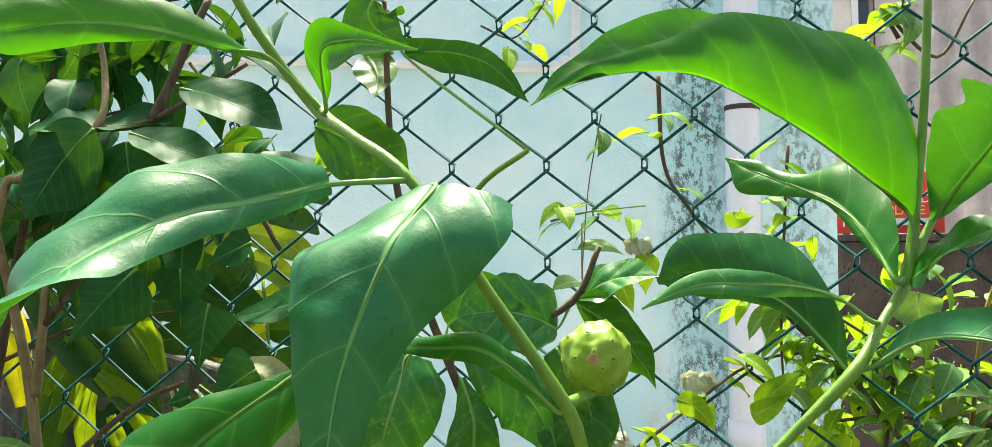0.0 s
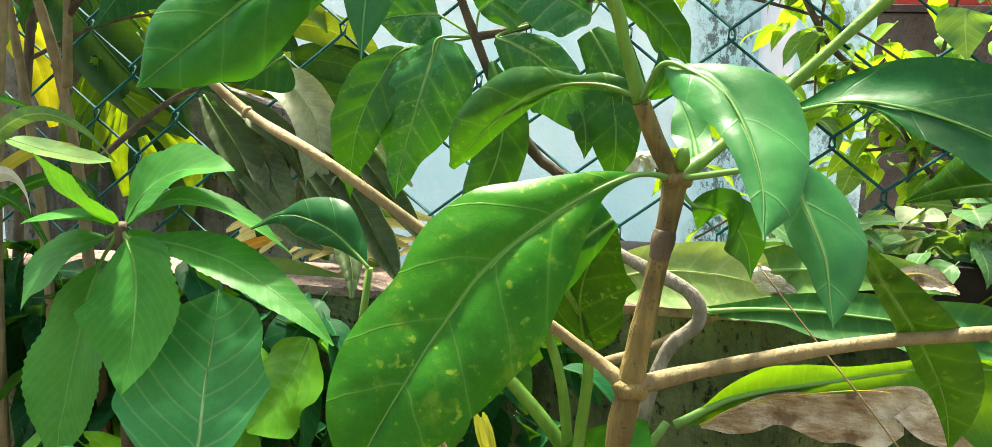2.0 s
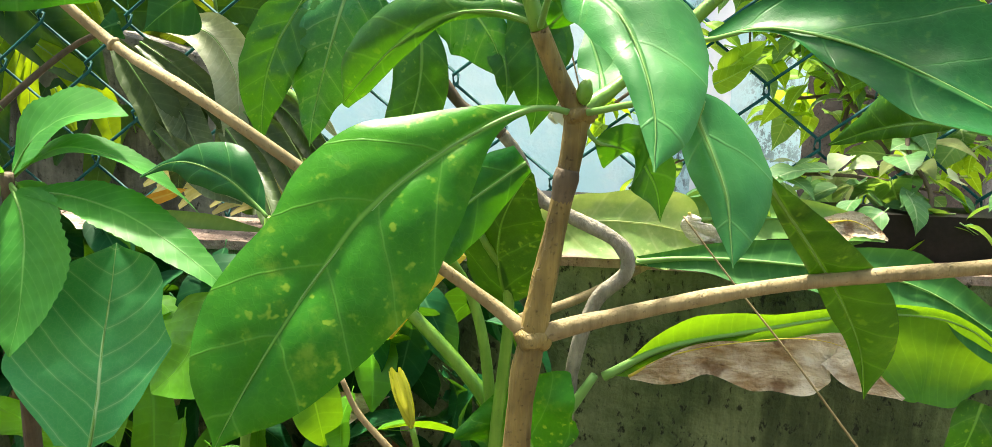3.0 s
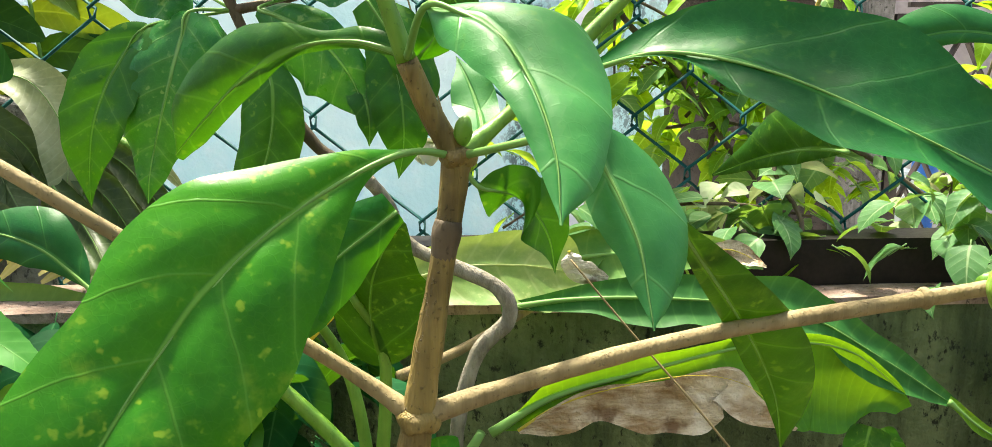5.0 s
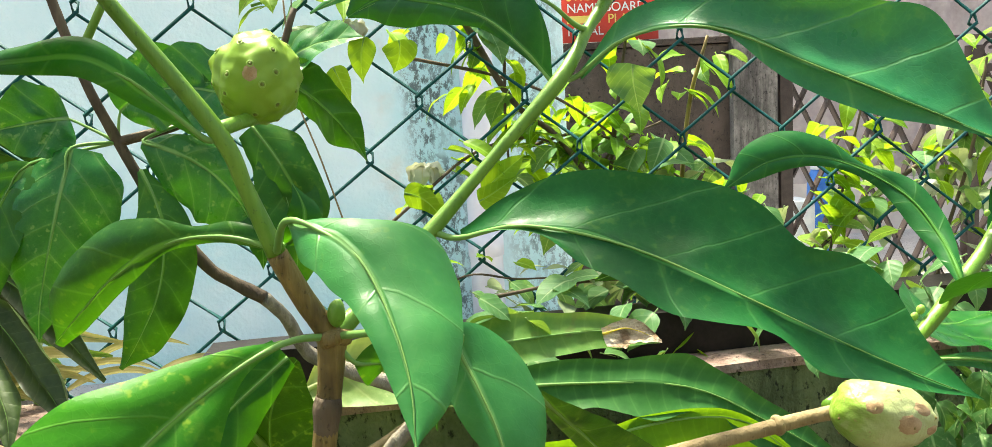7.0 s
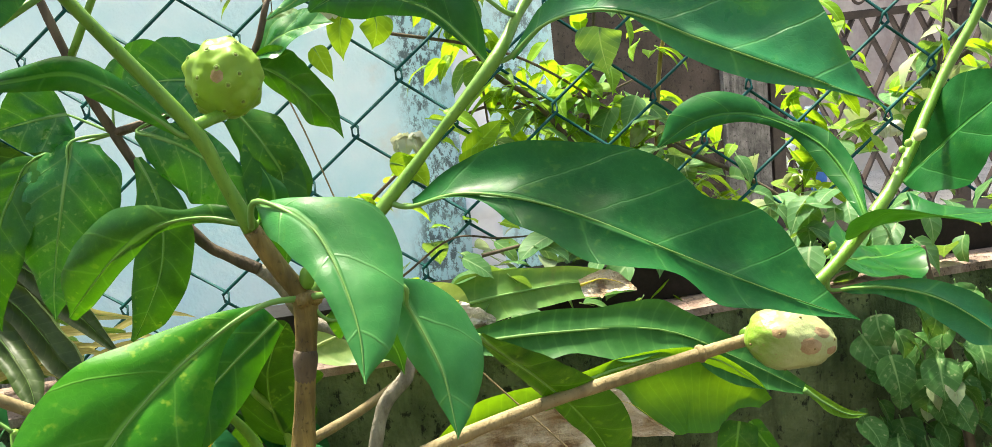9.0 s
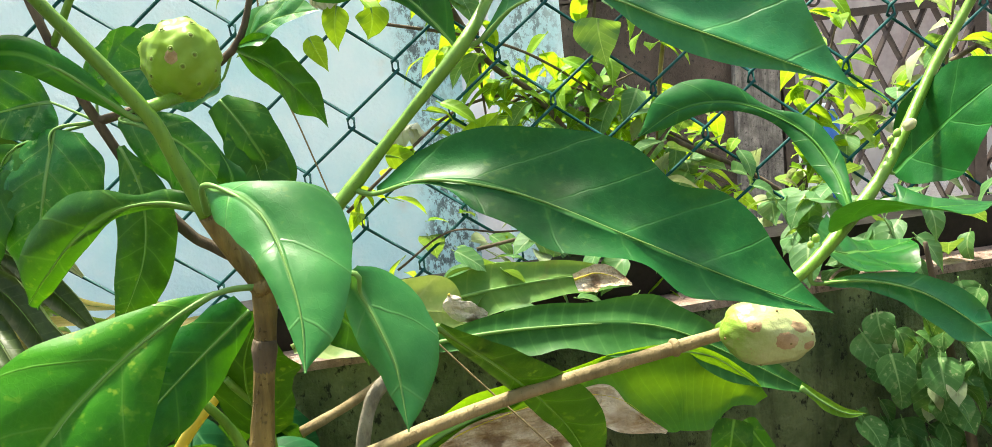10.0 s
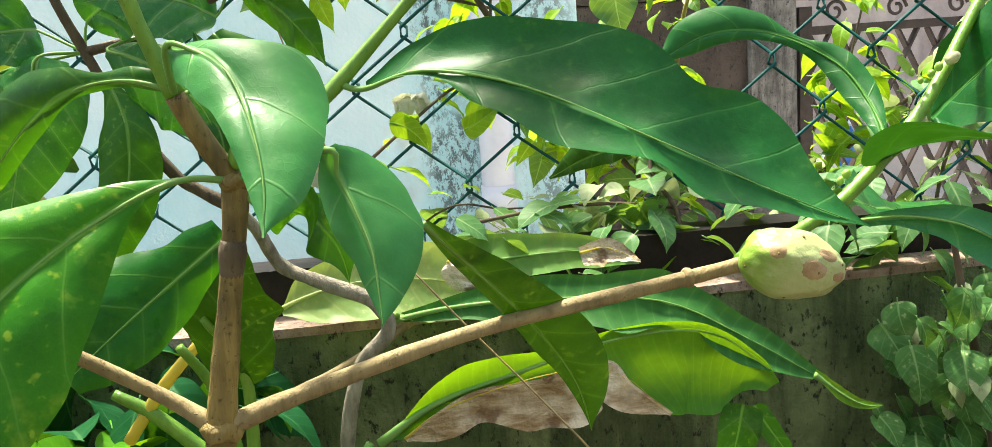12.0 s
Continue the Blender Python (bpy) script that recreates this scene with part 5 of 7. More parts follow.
part("trunk", tube([(-0.70, 0.96, 0.0), (-0.725, 0.96, 0.40), (-0.727, 0.960, 0.690), (-0.736, 0.960, 0.856), (-0.745, 0.960, 0.947), (-0.759, 0.960, 1.045), (-0.79, 0.97, 1.20)], [0.009, 0.008, 0.0065, 0.006, 0.006, 0.0055, 0.004], 10, 6, 0.12), ASH_STEM, fig)
part("branch", tube([(-0.678, 0.970, 1.004), (-0.550, 0.980, 1.150), (-0.421, 1.000, 1.158), (-0.370, 1.000, 1.100)], [0.005, 0.004, 0.004, 0.003], 8, 5), DARK_TWIG, fig)
part("branch", tube([(-0.687, 0.985, 0.80), (-0.604, 1.050, 0.890), (-0.529, 1.050, 0.925)], [0.005, 0.004, 0.004], 8, 5), DARK_TWIG, fig)

umbrella = thing("umbrella_shrub", (-0.60, 0.90, 0.0), "dark umbrella shrub with drooping oval leaflets", "shrub")
oval = dict(uneven=0.06, quilt=0.004, mat=FIG_LEAF, parent=umbrella, n=(10, 22), shape=(0.6, 0.7), wave=0.08, r=0.001, wide=1.1)
leaf((-0.547, 0.880, 1.239), (-0.593, 0.880, 1.195), (-0.632, 0.880, 1.136), (0.095, 0.000, -0.008), **oval)
leaf((-0.518, 0.900, 1.226), (-0.516, 0.900, 1.200), (-0.510, 0.900, 1.173), (0.078, 0.000, -0.006), **oval)
leaf((-0.514, 0.900, 1.236), (-0.453, 0.900, 1.216), (-0.396, 0.900, 1.193), (-0.001, -0.040, -0.037), **oval)
leaf((-0.597, 0.950, 1.254), (-0.538, 0.950, 1.257), (-0.490, 0.950, 1.253), (0.046, -0.070, -0.035), **oval)
leaf((-0.626, 0.860, 1.320), (-0.629, 0.860, 1.292), (-0.615, 0.860, 1.254), (0.055, 0.000, -0.011), **oval)
leaf((-0.574, 0.920, 1.248), (-0.621, 0.920, 1.253), (-0.661, 0.920, 1.247), (0.038, -0.060, -0.037), **oval)
leaf((-0.450, 0.900, 1.286), (-0.382, 0.900, 1.265), (-0.324, 0.900, 1.232), (0.006, -0.040, -0.048), **oval)
leaf((-0.434, 1.000, 1.256), (-0.432, 1.000, 1.230), (-0.440, 1.000, 1.206), (0.042, 0.000, -0.005), parent=umbrella, mat=VINE_LEAF, n=(8, 16))
leaf((-0.385, 0.950, 1.215), (-0.339, 0.950, 1.198), (-0.279, 0.950, 1.191), (0.015, -0.050, -0.026), **oval)
leaf((-0.303, 0.950, 1.220), (-0.287, 0.950, 1.208), (-0.271, 0.950, 1.183), (0.043, 0.000, 0.006), parent=umbrella, mat=VINE_LEAF, n=(8, 16))
part("branch", tube([(-0.78, 0.90, 0.02), (-0.76, 0.91, 0.7), (-0.689, 0.900, 1.133), (-0.66, 0.91, 1.19), (-0.573, 0.920, 1.245), (-0.583, 0.950, 1.325), (-0.607, 0.950, 1.414)], [0.010, 0.008, 0.006, 0.0055, 0.005, 0.0045, 0.004], 8, 6, 0.1), ASH_STEM, umbrella)
part("branch", tube([(-0.517, 0.950, 1.259), (-0.504, 0.970, 1.310), (-0.485, 0.980, 1.367), (-0.471, 1.000, 1.421)], [0.007, 0.006, 0.006, 0.005], 8, 6, 0.1), DARK_TWIG, umbrella)
part("branch", tube([(-0.573, 0.920, 1.245), (-0.517, 0.950, 1.259), (-0.407, 0.980, 1.331)], [0.004, 0.004, 0.003], 8, 5, 0.1), DARK_TWIG, umbrella)


def leaf_kinds(count, length, width, mat, seed, shape=(0.6, 0.8), droop=0.35, n=(6, 12)):
    """A few leaf meshes of one kind, base at the origin, pointing along +x and bending down."""
    rng, out = random.Random(seed), []
    for _ in range(count):
        L, W = length * rng.uniform(0.85, 1.15), width * rng.uniform(0.85, 1.15)
        d = droop * rng.uniform(0.4, 1.3)
        bm = blade((0, 0, 0), (0.52 * L, 0, -0.10 * d * L), (0.95 * L, 0, -d * L), (0, W, 0), shape, rng.uniform(0.05, 0.35), 0.0, 0.08, 1.8, rng.uniform(0, 6), 0.0, 0.0, n)
        tube([(-0.12 * L, 0, 0.01 * L), (0, 0, 0), (0.3 * L, 0, -0.03 * L)], [0.0011, 0.0009, 0.0005], 5, 2, 0, bm)
        data = bpy.data.meshes.new("leaf")
        bm.to_mesh(data)
        bm.free()
        data.materials.append(mat)
        out.append(data)
    return out


def place_leaf(parent, data, at, heading, pitch, roll, size=1.0):
    ob = new("leaf", data)
    ob.parent = parent
    ob.matrix_parent_inverse = Matrix.Translation(-parent.location)
    ob.matrix_basis = Matrix.LocRotScale(at, Euler((roll, pitch, heading)), (size,) * 3)
    return ob


def cloud(parent, kinds, count, middle, spread, seed, size=(0.7, 1.2), pitch=(0.1, 1.2), keep=None, facing=(0.0, 6.28)):
    rng = random.Random(seed)
    made = 0
    while made < count:
        at = Vector([m + s * rng.uniform(-1, 1) for m, s in zip(middle, spread)])
        if keep and not keep(at):
            continue
        place_leaf(parent, rng.choice(kinds), at, rng.uniform(*facing), rng.uniform(*pitch), rng.uniform(-0.6, 0.6), rng.uniform(*size))
        made += 1


DARK_KINDS = leaf_kinds(6, 0.10, 0.05, FIG_LEAF, 21, (0.55, 0.9), 0.5, (8, 14))
hedge = thing("leafy_shrub", (-0.75, 1.15, 0.0), "dense dark leafy shrub growing through the fence", "shrub")
part("trunk", tube([(-0.86, 1.02, 0.0), (-0.84, 1.03, 0.6), (-0.78, 1.05, 1.1), (-0.70, 1.05, 1.5)], [0.009, 0.008, 0.006, 0.004], 10, 6, 0.12), DARK_TWIG, hedge)
for k in range(9):
    z = 0.95 + 0.055 * k
    a = k * 2.4
    x = -0.84 + 0.12 * (z - 0.6) + 0.08 * max(0.0, z - 1.1)
    part("twig", tube([(x, 1.045, z), (x + 0.12 * math.cos(a), 1.05 + 0.05 * math.sin(a), z + 0.05), (x + 0.26 * math.cos(a), 1.06 + 0.08 * math.sin(a), z + 0.07)], [0.0032, 0.0024, 0.0015], 6, 4), DARK_TWIG, hedge)
cloud(hedge, DARK_KINDS, 95, (-0.76, 1.08, 1.26), (0.30, 0.12, 0.24), 5, (0.7, 1.25), keep=lambda p: p.z > 1.06 or p.x < -0.95)
cloud(hedge, DARK_KINDS, 45, (-0.98, 1.20, 1.12), (0.16, 0.06, 0.24), 45, (0.9, 1.4), keep=lambda p: p.z > 1.0)
cloud(hedge, DARK_KINDS, 70, (-0.66, 1.02, 1.34), (0.30, 0.06, 0.16), 7, (0.7, 1.1))

whorl = thing("toothed_leaf_shrub", (-0.44, 0.72, 0.0), "shrub with a whorl of long toothed bright green leaves", "shrub")
part("stem", tube([(-0.48, 0.76, 0.0), (-0.47, 0.75, 0.5), (-0.45, 0.73, 0.7), (-0.437, 0.712, 0.80)], [0.010, 0.009, 0.007, 0.006], 10, 6, 0.12), DARK_TWIG, whorl)
long = dict(mat=WHORL_LEAF, parent=whorl, start=(-0.437, 0.712, 0.795), n=(12, 104), shape=(0.8, 0.7), wave=0.08, r=0.0009, quilt=0.006, teeth=0.09)
leaf((-0.468, 0.720, 0.757), (-0.484, 0.690, 0.662), (-0.488, 0.660, 0.567), (0.100, -0.020, 0.022), wide=1.0, **long)
leaf((-0.431, 0.710, 0.785), (-0.399, 0.675, 0.736), (-0.396, 0.640, 0.658), (0.101, -0.010, 0.013), wide=1.0, **long)
leaf((-0.423, 0.710, 0.784), (-0.311, 0.685, 0.777), (-0.199, 0.660, 0.716), (0.007, 0.040, 0.023), wide=1.0, **long)
leaf((-0.438, 0.720, 0.797), (-0.392, 0.720, 0.846), (-0.320, 0.720, 0.855), (0.059, -0.050, -0.018), wide=0.9, **long)
leaf((-0.434, 0.720, 0.798), (-0.348, 0.710, 0.826), (-0.248, 0.700, 0.776), (0.031, -0.040, -0.009), wide=0.9, **long)
leaf((-0.459, 0.720, 0.783), (-0.490, 0.690, 0.765), (-0.510, 0.660, 0.722), (0.065, -0.060, -0.012), wide=0.9, **long)
leaf((-0.448, 0.720, 0.796), (-0.481, 0.700, 0.804), (-0.522, 0.680, 0.800), (0.040, -0.050, -0.002), wide=0.9, **long)
leaf((-0.446, 0.720, 0.797), (-0.464, 0.690, 0.823), (-0.486, 0.660, 0.871), (0.050, -0.040, 0.019), wide=0.9, **long)
leaf((-0.466, 0.760, 0.781), (-0.450, 0.760, 0.763), (-0.434, 0.760, 0.735), (0.040, 0.000, 0.009), wide=1.0, **long)
leaf((-0.577, 0.740, 0.873), (-0.514, 0.740, 0.860), (-0.462, 0.740, 0.856), (0.037, -0.040, -0.020), mat=BANANA_PALE, parent=whorl, shape=(0.3, 0.6), wave=0.05, quilt=0.0, wide=0.55, label="pale green strap leaf")
strap = thing("strap_leaf_plant", (-0.78, 0.84, 0.0), "clump of long strap leaves with bleached tips", "plant")
part("stem", tube([(-0.80, 0.84, 0.0), (-0.79, 0.84, 0.45), (-0.77, 0.83, 0.70)], [0.012, 0.010, 0.008], 9, 6, 0.1), GREEN_STEM, strap)
for k, (M, T, wide, mat) in enumerate((
        ((-0.620, 0.790, 0.884), (-0.486, 0.780, 0.848), 0.016, VINE_DARK), ((-0.600, 0.820, 0.822), (-0.530, 0.820, 0.755), 0.012, NONI),
        ((-0.640, 0.835, 0.846), (-0.530, 0.820, 0.836), 0.011, YELLOW_EDGE), ((-0.650, 0.800, 0.826), (-0.594, 0.780, 0.786), 0.015, FLOWER_WHITE),
        ((-0.640, 0.800, 0.800), (-0.575, 0.800, 0.700), 0.014, NONI), ((-0.690, 0.800, 0.900), (-0.560, 0.790, 0.886), 0.010, NONI),
        ((-0.700, 0.780, 0.790), (-0.620, 0.760, 0.700), 0.014, VINE_DARK))):
    base = Vector((-0.77, 0.83, 0.70 + 0.015 * k))
    part("leaf", blade(base, M, T, Vector((0.2, -0.25, 1.0)).normalized() * wide * 1.3, (0.25, 0.6), 0.25, 0, 0.06, 1.5, k, n=(8, 30)), mat, strap)
wavy = thing("wavy_leaf_plant", (-0.25, 0.56, 0.0), "low plant with broad wavy blue-green leaves", "plant")
leaf((-0.262, 0.750, 0.689), (-0.278, 0.725, 0.641), (-0.306, 0.700, 0.608), (0.105, -0.100, -0.005), mat=BANANA_DARK, parent=wavy, shape=(0.5, 0.5))
leaf((-0.369, 0.600, 0.559), (-0.406, 0.575, 0.608), (-0.437, 0.550, 0.625), (0.036, -0.060, 0.001), mat=WAVY_LEAF, parent=wavy)
leaf((-0.452, 0.800, 0.487), (-0.518, 0.800, 0.510), (-0.565, 0.800, 0.535), (0.081, -0.070, -0.019), mat=BANANA_DARK, parent=wavy)
part("stem", tube([(-0.2, 0.66, 0.0), (-0.2, 0.65, 0.5), (-0.151, 0.620, 0.798)], [0.006, 0.005, 0.003], 8, 5), GREEN_STEM, wavy)
part("stem", tube([(-0.22, 0.56, 0.0), (-0.24, 0.56, 0.4), (-0.286, 0.560, 0.606)], [0.006, 0.005, 0.003], 8, 5), GREEN_STEM, wavy)
# broad leaves, each along its own midrib
wide_leaf([(-0.150, 0.615, 0.799), (-0.177, 0.620, 0.822), (-0.205, 0.625, 0.833), (-0.231, 0.630, 0.834), (-0.258, 0.630, 0.821)], (0.000, -0.400, -1.000), (0.000, 0.011, 0.019, 0.026, 0.023, 0.016, 0.005, 0.003, 0.001), (0.000, 0.004, 0.009, 0.014, 0.015, 0.015, 0.008, 0.003, 0.001), (10, 10), mat=NONI_DEEP, parent=wavy)
wide_leaf([(-0.338, 0.650, 0.571), (-0.332, 0.660, 0.617), (-0.335, 0.680, 0.664), (-0.336, 0.700, 0.707), (-0.341, 0.720, 0.741)], (1.000, 0.100, 0.100), (0.030, 0.048, 0.064, 0.074, 0.083, 0.079, 0.067, 0.062, 0.058, 0.039, 0.000), (0.000, 0.020, 0.031, 0.044, 0.056, 0.067, 0.061, 0.054, 0.052, 0.037, 0.000), (8, 8), mat=WAVY_LEAF, parent=wavy, quilt=0.015)
fallen = thing("fallen_leaf", (-0.396, 0.900, 0.743), "curled orange dying leaf caught in the shrubs", "leaf")
leaf((-0.422, 0.900, 0.736), (-0.396, 0.900, 0.745), (-0.368, 0.900, 0.754), (0.003, 0.000, -0.013), mat=ORANGE, parent=fallen, shape=(0.4, 0.6), quilt=0.0, r=0.0004)
low = thing("undergrowth", (-0.45, 0.95, 0.0), "tangle of low dark leaves below the shrubs", "undergrowth")
LOW_KINDS = leaf_kinds(5, 0.13, 0.06, BANANA_DARK, 31, (0.5, 0.6), 0.4, (8, 14))
SHADE_KINDS = leaf_kinds(5, 0.12, 0.055, FIG_LEAF, 35, (0.5, 0.7), 0.5, (8, 14))
cloud(low, LOW_KINDS, 40, (-0.42, 0.90, 0.50), (0.30, 0.10, 0.14), 8, (0.7, 1.1))
cloud(low, SHADE_KINDS, 160, (-0.44, 0.98, 0.48), (0.42, 0.07, 0.18), 18, (0.7, 1.2))
cloud(low, SHADE_KINDS, 46, (-0.70, 0.995, 0.645), (0.17, 0.05, 0.06), 28, (0.7, 1.1))
cloud(low, leaf_kinds(4, 0.10, 0.05, DEAD_LEAF, 33, (0.5, 0.6), 0.6, (8, 14)), 14, (-0.35, 0.97, 0.40), (0.25, 0.08, 0.12), 9, (0.6, 1.0))


def split_leaf(parent, base, tip, side, mat, fingers, seed, width=0.10, label=""):
    """A deeply cut leaf: a midrib with long drooping fingers on both sides."""
    rng = random.Random(seed)
    base, tip, side = Vector(base), Vector(tip), Vector(side)
    ob = part("leaf", tube([base, base.lerp(tip, 0.5) + Vector((0, 0, 0.01)), tip], [0.004, 0.003, 0.001], 7, 5), MIDRIB, parent, label)
    for k in range(fingers):
        for sign in (-1, 1):
            s = (k + 0.6) / (fingers + 0.4)
            p = base.lerp(tip, s)
            reach = side * sign * (0.45 + 0.55 * math.sin(math.pi * min(1, s + 0.15))) * rng.uniform(0.85, 1.1)
            end = p + reach + (tip - base) * 0.28 + Vector((0, 0, -0.10 * side.length * rng.uniform(0.5, 2)))
            mid = p.lerp(end, 0.55) + Vector((0, 0, 0.12 * side.length))
            across = (tip - base).normalized() * width * (tip - base).length * rng.uniform(1.2, 1.7)
            # About half the sunlit leaf's fingers take the copy tinted for shade.
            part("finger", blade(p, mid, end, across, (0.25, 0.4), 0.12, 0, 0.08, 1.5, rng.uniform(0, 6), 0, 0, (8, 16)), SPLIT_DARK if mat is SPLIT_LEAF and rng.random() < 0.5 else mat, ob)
    return ob


split = thing("split_leaf_plant", (-0.9, 1.62, 0.0), "climbing plant with deeply split leaves in sun and shade tints", "plant")
part("stem", tube([(-0.95, 1.6, 0.0), (-0.9, 1.62, 0.5), (-0.92, 1.6, 0.9), (-0.85, 1.62, 1.3)], [0.018, 0.016, 0.014, 0.01], 10, 6, 0.15), GREY_BARK, split)
split_leaf(split, (-0.98, 1.60, 1.12), (-0.80, 1.52, 0.72), (0.22, 0.03, 0.10), SPLIT_LEAF, 5, 1, 0.13, "dark split leaf with fingers tinted sunlit yellow")
split_leaf(split, (-0.70, 1.64, 1.06), (-0.62, 1.55, 0.70), (0.20, 0.02, 0.06), SPLIT_LEAF, 5, 2, 0.13, "dark split leaf with fingers tinted sunlit yellow")
split_leaf(split, (-1.20, 1.62, 1.00), (-1.08, 1.55, 0.66), (0.22, 0.02, 0.08), SPLIT_LEAF, 5, 3, 0.13, "dark split leaf with fingers tinted sunlit yellow")
split_leaf(split, (-0.85, 1.70, 1.34), (-0.70, 1.62, 1.05), (0.18, 0.02, 0.06), SPLIT_LEAF, 5, 4, 0.13, "dark split leaf with fingers tinted sunlit yellow")
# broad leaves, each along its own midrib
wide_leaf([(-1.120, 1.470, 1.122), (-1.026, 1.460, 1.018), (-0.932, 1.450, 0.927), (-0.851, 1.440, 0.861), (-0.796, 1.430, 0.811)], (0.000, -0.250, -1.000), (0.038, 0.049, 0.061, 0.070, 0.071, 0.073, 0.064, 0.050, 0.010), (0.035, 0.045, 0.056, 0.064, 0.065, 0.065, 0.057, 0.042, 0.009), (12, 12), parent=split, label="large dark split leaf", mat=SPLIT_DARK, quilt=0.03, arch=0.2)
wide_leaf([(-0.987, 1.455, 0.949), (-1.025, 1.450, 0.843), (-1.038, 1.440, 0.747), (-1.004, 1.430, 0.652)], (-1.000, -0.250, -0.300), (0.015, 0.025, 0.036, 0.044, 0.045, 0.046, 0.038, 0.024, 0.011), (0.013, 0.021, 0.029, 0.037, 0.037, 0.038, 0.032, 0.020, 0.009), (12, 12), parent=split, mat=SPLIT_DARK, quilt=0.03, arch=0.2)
wide_leaf([(-0.928, 1.440, 0.881), (-0.862, 1.435, 0.837), (-0.804, 1.430, 0.776), (-0.780, 1.420, 0.690)], (-1.000, -0.250, -0.300), (0.012, 0.018, 0.023, 0.027, 0.029, 0.030, 0.024, 0.016, 0.008), (0.012, 0.017, 0.022, 0.025, 0.026, 0.027, 0.021, 0.014, 0.007), (12, 12), parent=split, label="leaf finger tinted yellow-green as if sun shone through", mat=SPLIT_GLOW, quilt=0.02, arch=0.15)
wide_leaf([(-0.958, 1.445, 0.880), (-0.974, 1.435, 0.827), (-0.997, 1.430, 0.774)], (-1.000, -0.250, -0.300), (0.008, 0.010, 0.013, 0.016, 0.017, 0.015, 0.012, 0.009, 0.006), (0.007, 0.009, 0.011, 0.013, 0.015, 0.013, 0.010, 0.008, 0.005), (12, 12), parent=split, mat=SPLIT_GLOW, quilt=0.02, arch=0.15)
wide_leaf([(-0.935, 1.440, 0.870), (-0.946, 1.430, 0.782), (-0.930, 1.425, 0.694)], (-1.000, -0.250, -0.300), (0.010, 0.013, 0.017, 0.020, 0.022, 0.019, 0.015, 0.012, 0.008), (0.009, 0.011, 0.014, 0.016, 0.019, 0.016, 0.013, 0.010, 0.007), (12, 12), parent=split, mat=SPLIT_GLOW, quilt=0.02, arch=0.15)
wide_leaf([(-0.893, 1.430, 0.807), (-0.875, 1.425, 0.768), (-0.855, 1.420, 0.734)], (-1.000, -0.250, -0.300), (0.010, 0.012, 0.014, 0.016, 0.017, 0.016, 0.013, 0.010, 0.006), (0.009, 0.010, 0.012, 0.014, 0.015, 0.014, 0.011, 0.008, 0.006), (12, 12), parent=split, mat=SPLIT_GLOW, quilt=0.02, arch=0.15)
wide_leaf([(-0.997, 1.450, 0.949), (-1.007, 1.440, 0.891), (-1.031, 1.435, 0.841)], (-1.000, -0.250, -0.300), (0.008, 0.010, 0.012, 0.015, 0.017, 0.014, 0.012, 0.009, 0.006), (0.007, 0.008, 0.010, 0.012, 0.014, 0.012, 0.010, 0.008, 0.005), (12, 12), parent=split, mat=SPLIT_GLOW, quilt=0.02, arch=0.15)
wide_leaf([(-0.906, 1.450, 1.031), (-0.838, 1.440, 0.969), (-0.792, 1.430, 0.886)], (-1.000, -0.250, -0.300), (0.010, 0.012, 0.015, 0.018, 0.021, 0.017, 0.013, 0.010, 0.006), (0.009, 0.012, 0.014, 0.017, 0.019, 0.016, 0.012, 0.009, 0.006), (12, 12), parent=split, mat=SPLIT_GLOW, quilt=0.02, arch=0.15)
wide_leaf([(-1.259, 1.470, 1.122), (-1.176, 1.460, 1.017), (-1.114, 1.450, 0.923), (-1.087, 1.440, 0.817)], (-1.000, -0.250, -0.300), (0.026, 0.032, 0.038, 0.044, 0.044, 0.042, 0.036, 0.023, 0.011), (0.023, 0.028, 0.033, 0.038, 0.037, 0.035, 0.030, 0.019, 0.009), (12, 12), parent=split, mat=SPLIT_SUN, quilt=0.02, arch=0.15, label="leaf tinted yellow as if sun-lit")
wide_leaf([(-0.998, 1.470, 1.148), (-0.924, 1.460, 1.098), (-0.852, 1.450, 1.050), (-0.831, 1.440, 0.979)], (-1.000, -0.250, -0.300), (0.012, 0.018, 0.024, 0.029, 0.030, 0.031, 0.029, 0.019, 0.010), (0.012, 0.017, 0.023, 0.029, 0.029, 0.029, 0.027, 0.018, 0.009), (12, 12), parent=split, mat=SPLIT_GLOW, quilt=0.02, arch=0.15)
wide_leaf([(-0.898, 1.450, 1.003), (-0.827, 1.440, 0.944), (-0.790, 1.430, 0.887)], (-1.000, -0.250, -0.300), (0.012, 0.015, 0.018, 0.021, 0.024, 0.025, 0.020, 0.015, 0.010), (0.011, 0.014, 0.017, 0.020, 0.022, 0.023, 0.018, 0.013, 0.009), (12, 12), parent=split, mat=BANANA_PALE, quilt=0.02, arch=0.15)
dusty = thing("dusty_split_leaf_plant", (-0.35, 1.22, 0.64), "drooping dusty grey-green split-leaf plant on the planter", "plant")
straw = random.Random(71)
for k in range(26):
    px, pz = straw.uniform(-0.62, -0.20), straw.uniform(0.655, 0.70)
    a = straw.uniform(-0.5, 0.5)
    b0 = Vector((px, 1.19 + straw.uniform(-0.03, 0.04), pz))
    b1 = b0 + Vector((0.14 * math.cos(a), -0.03, 0.05 * math.sin(a) + 0.02))
    part("dry_blade", blade(b0, (b0 + b1) / 2 + Vector((0, 0, 0.02)), b1, (0, 0.004, straw.uniform(0.006, 0.014)), (0.2, 0.5), n=(4, 10), phase=k), STRAW, dusty, "dry straw-coloured blade" if k == 0 else "")
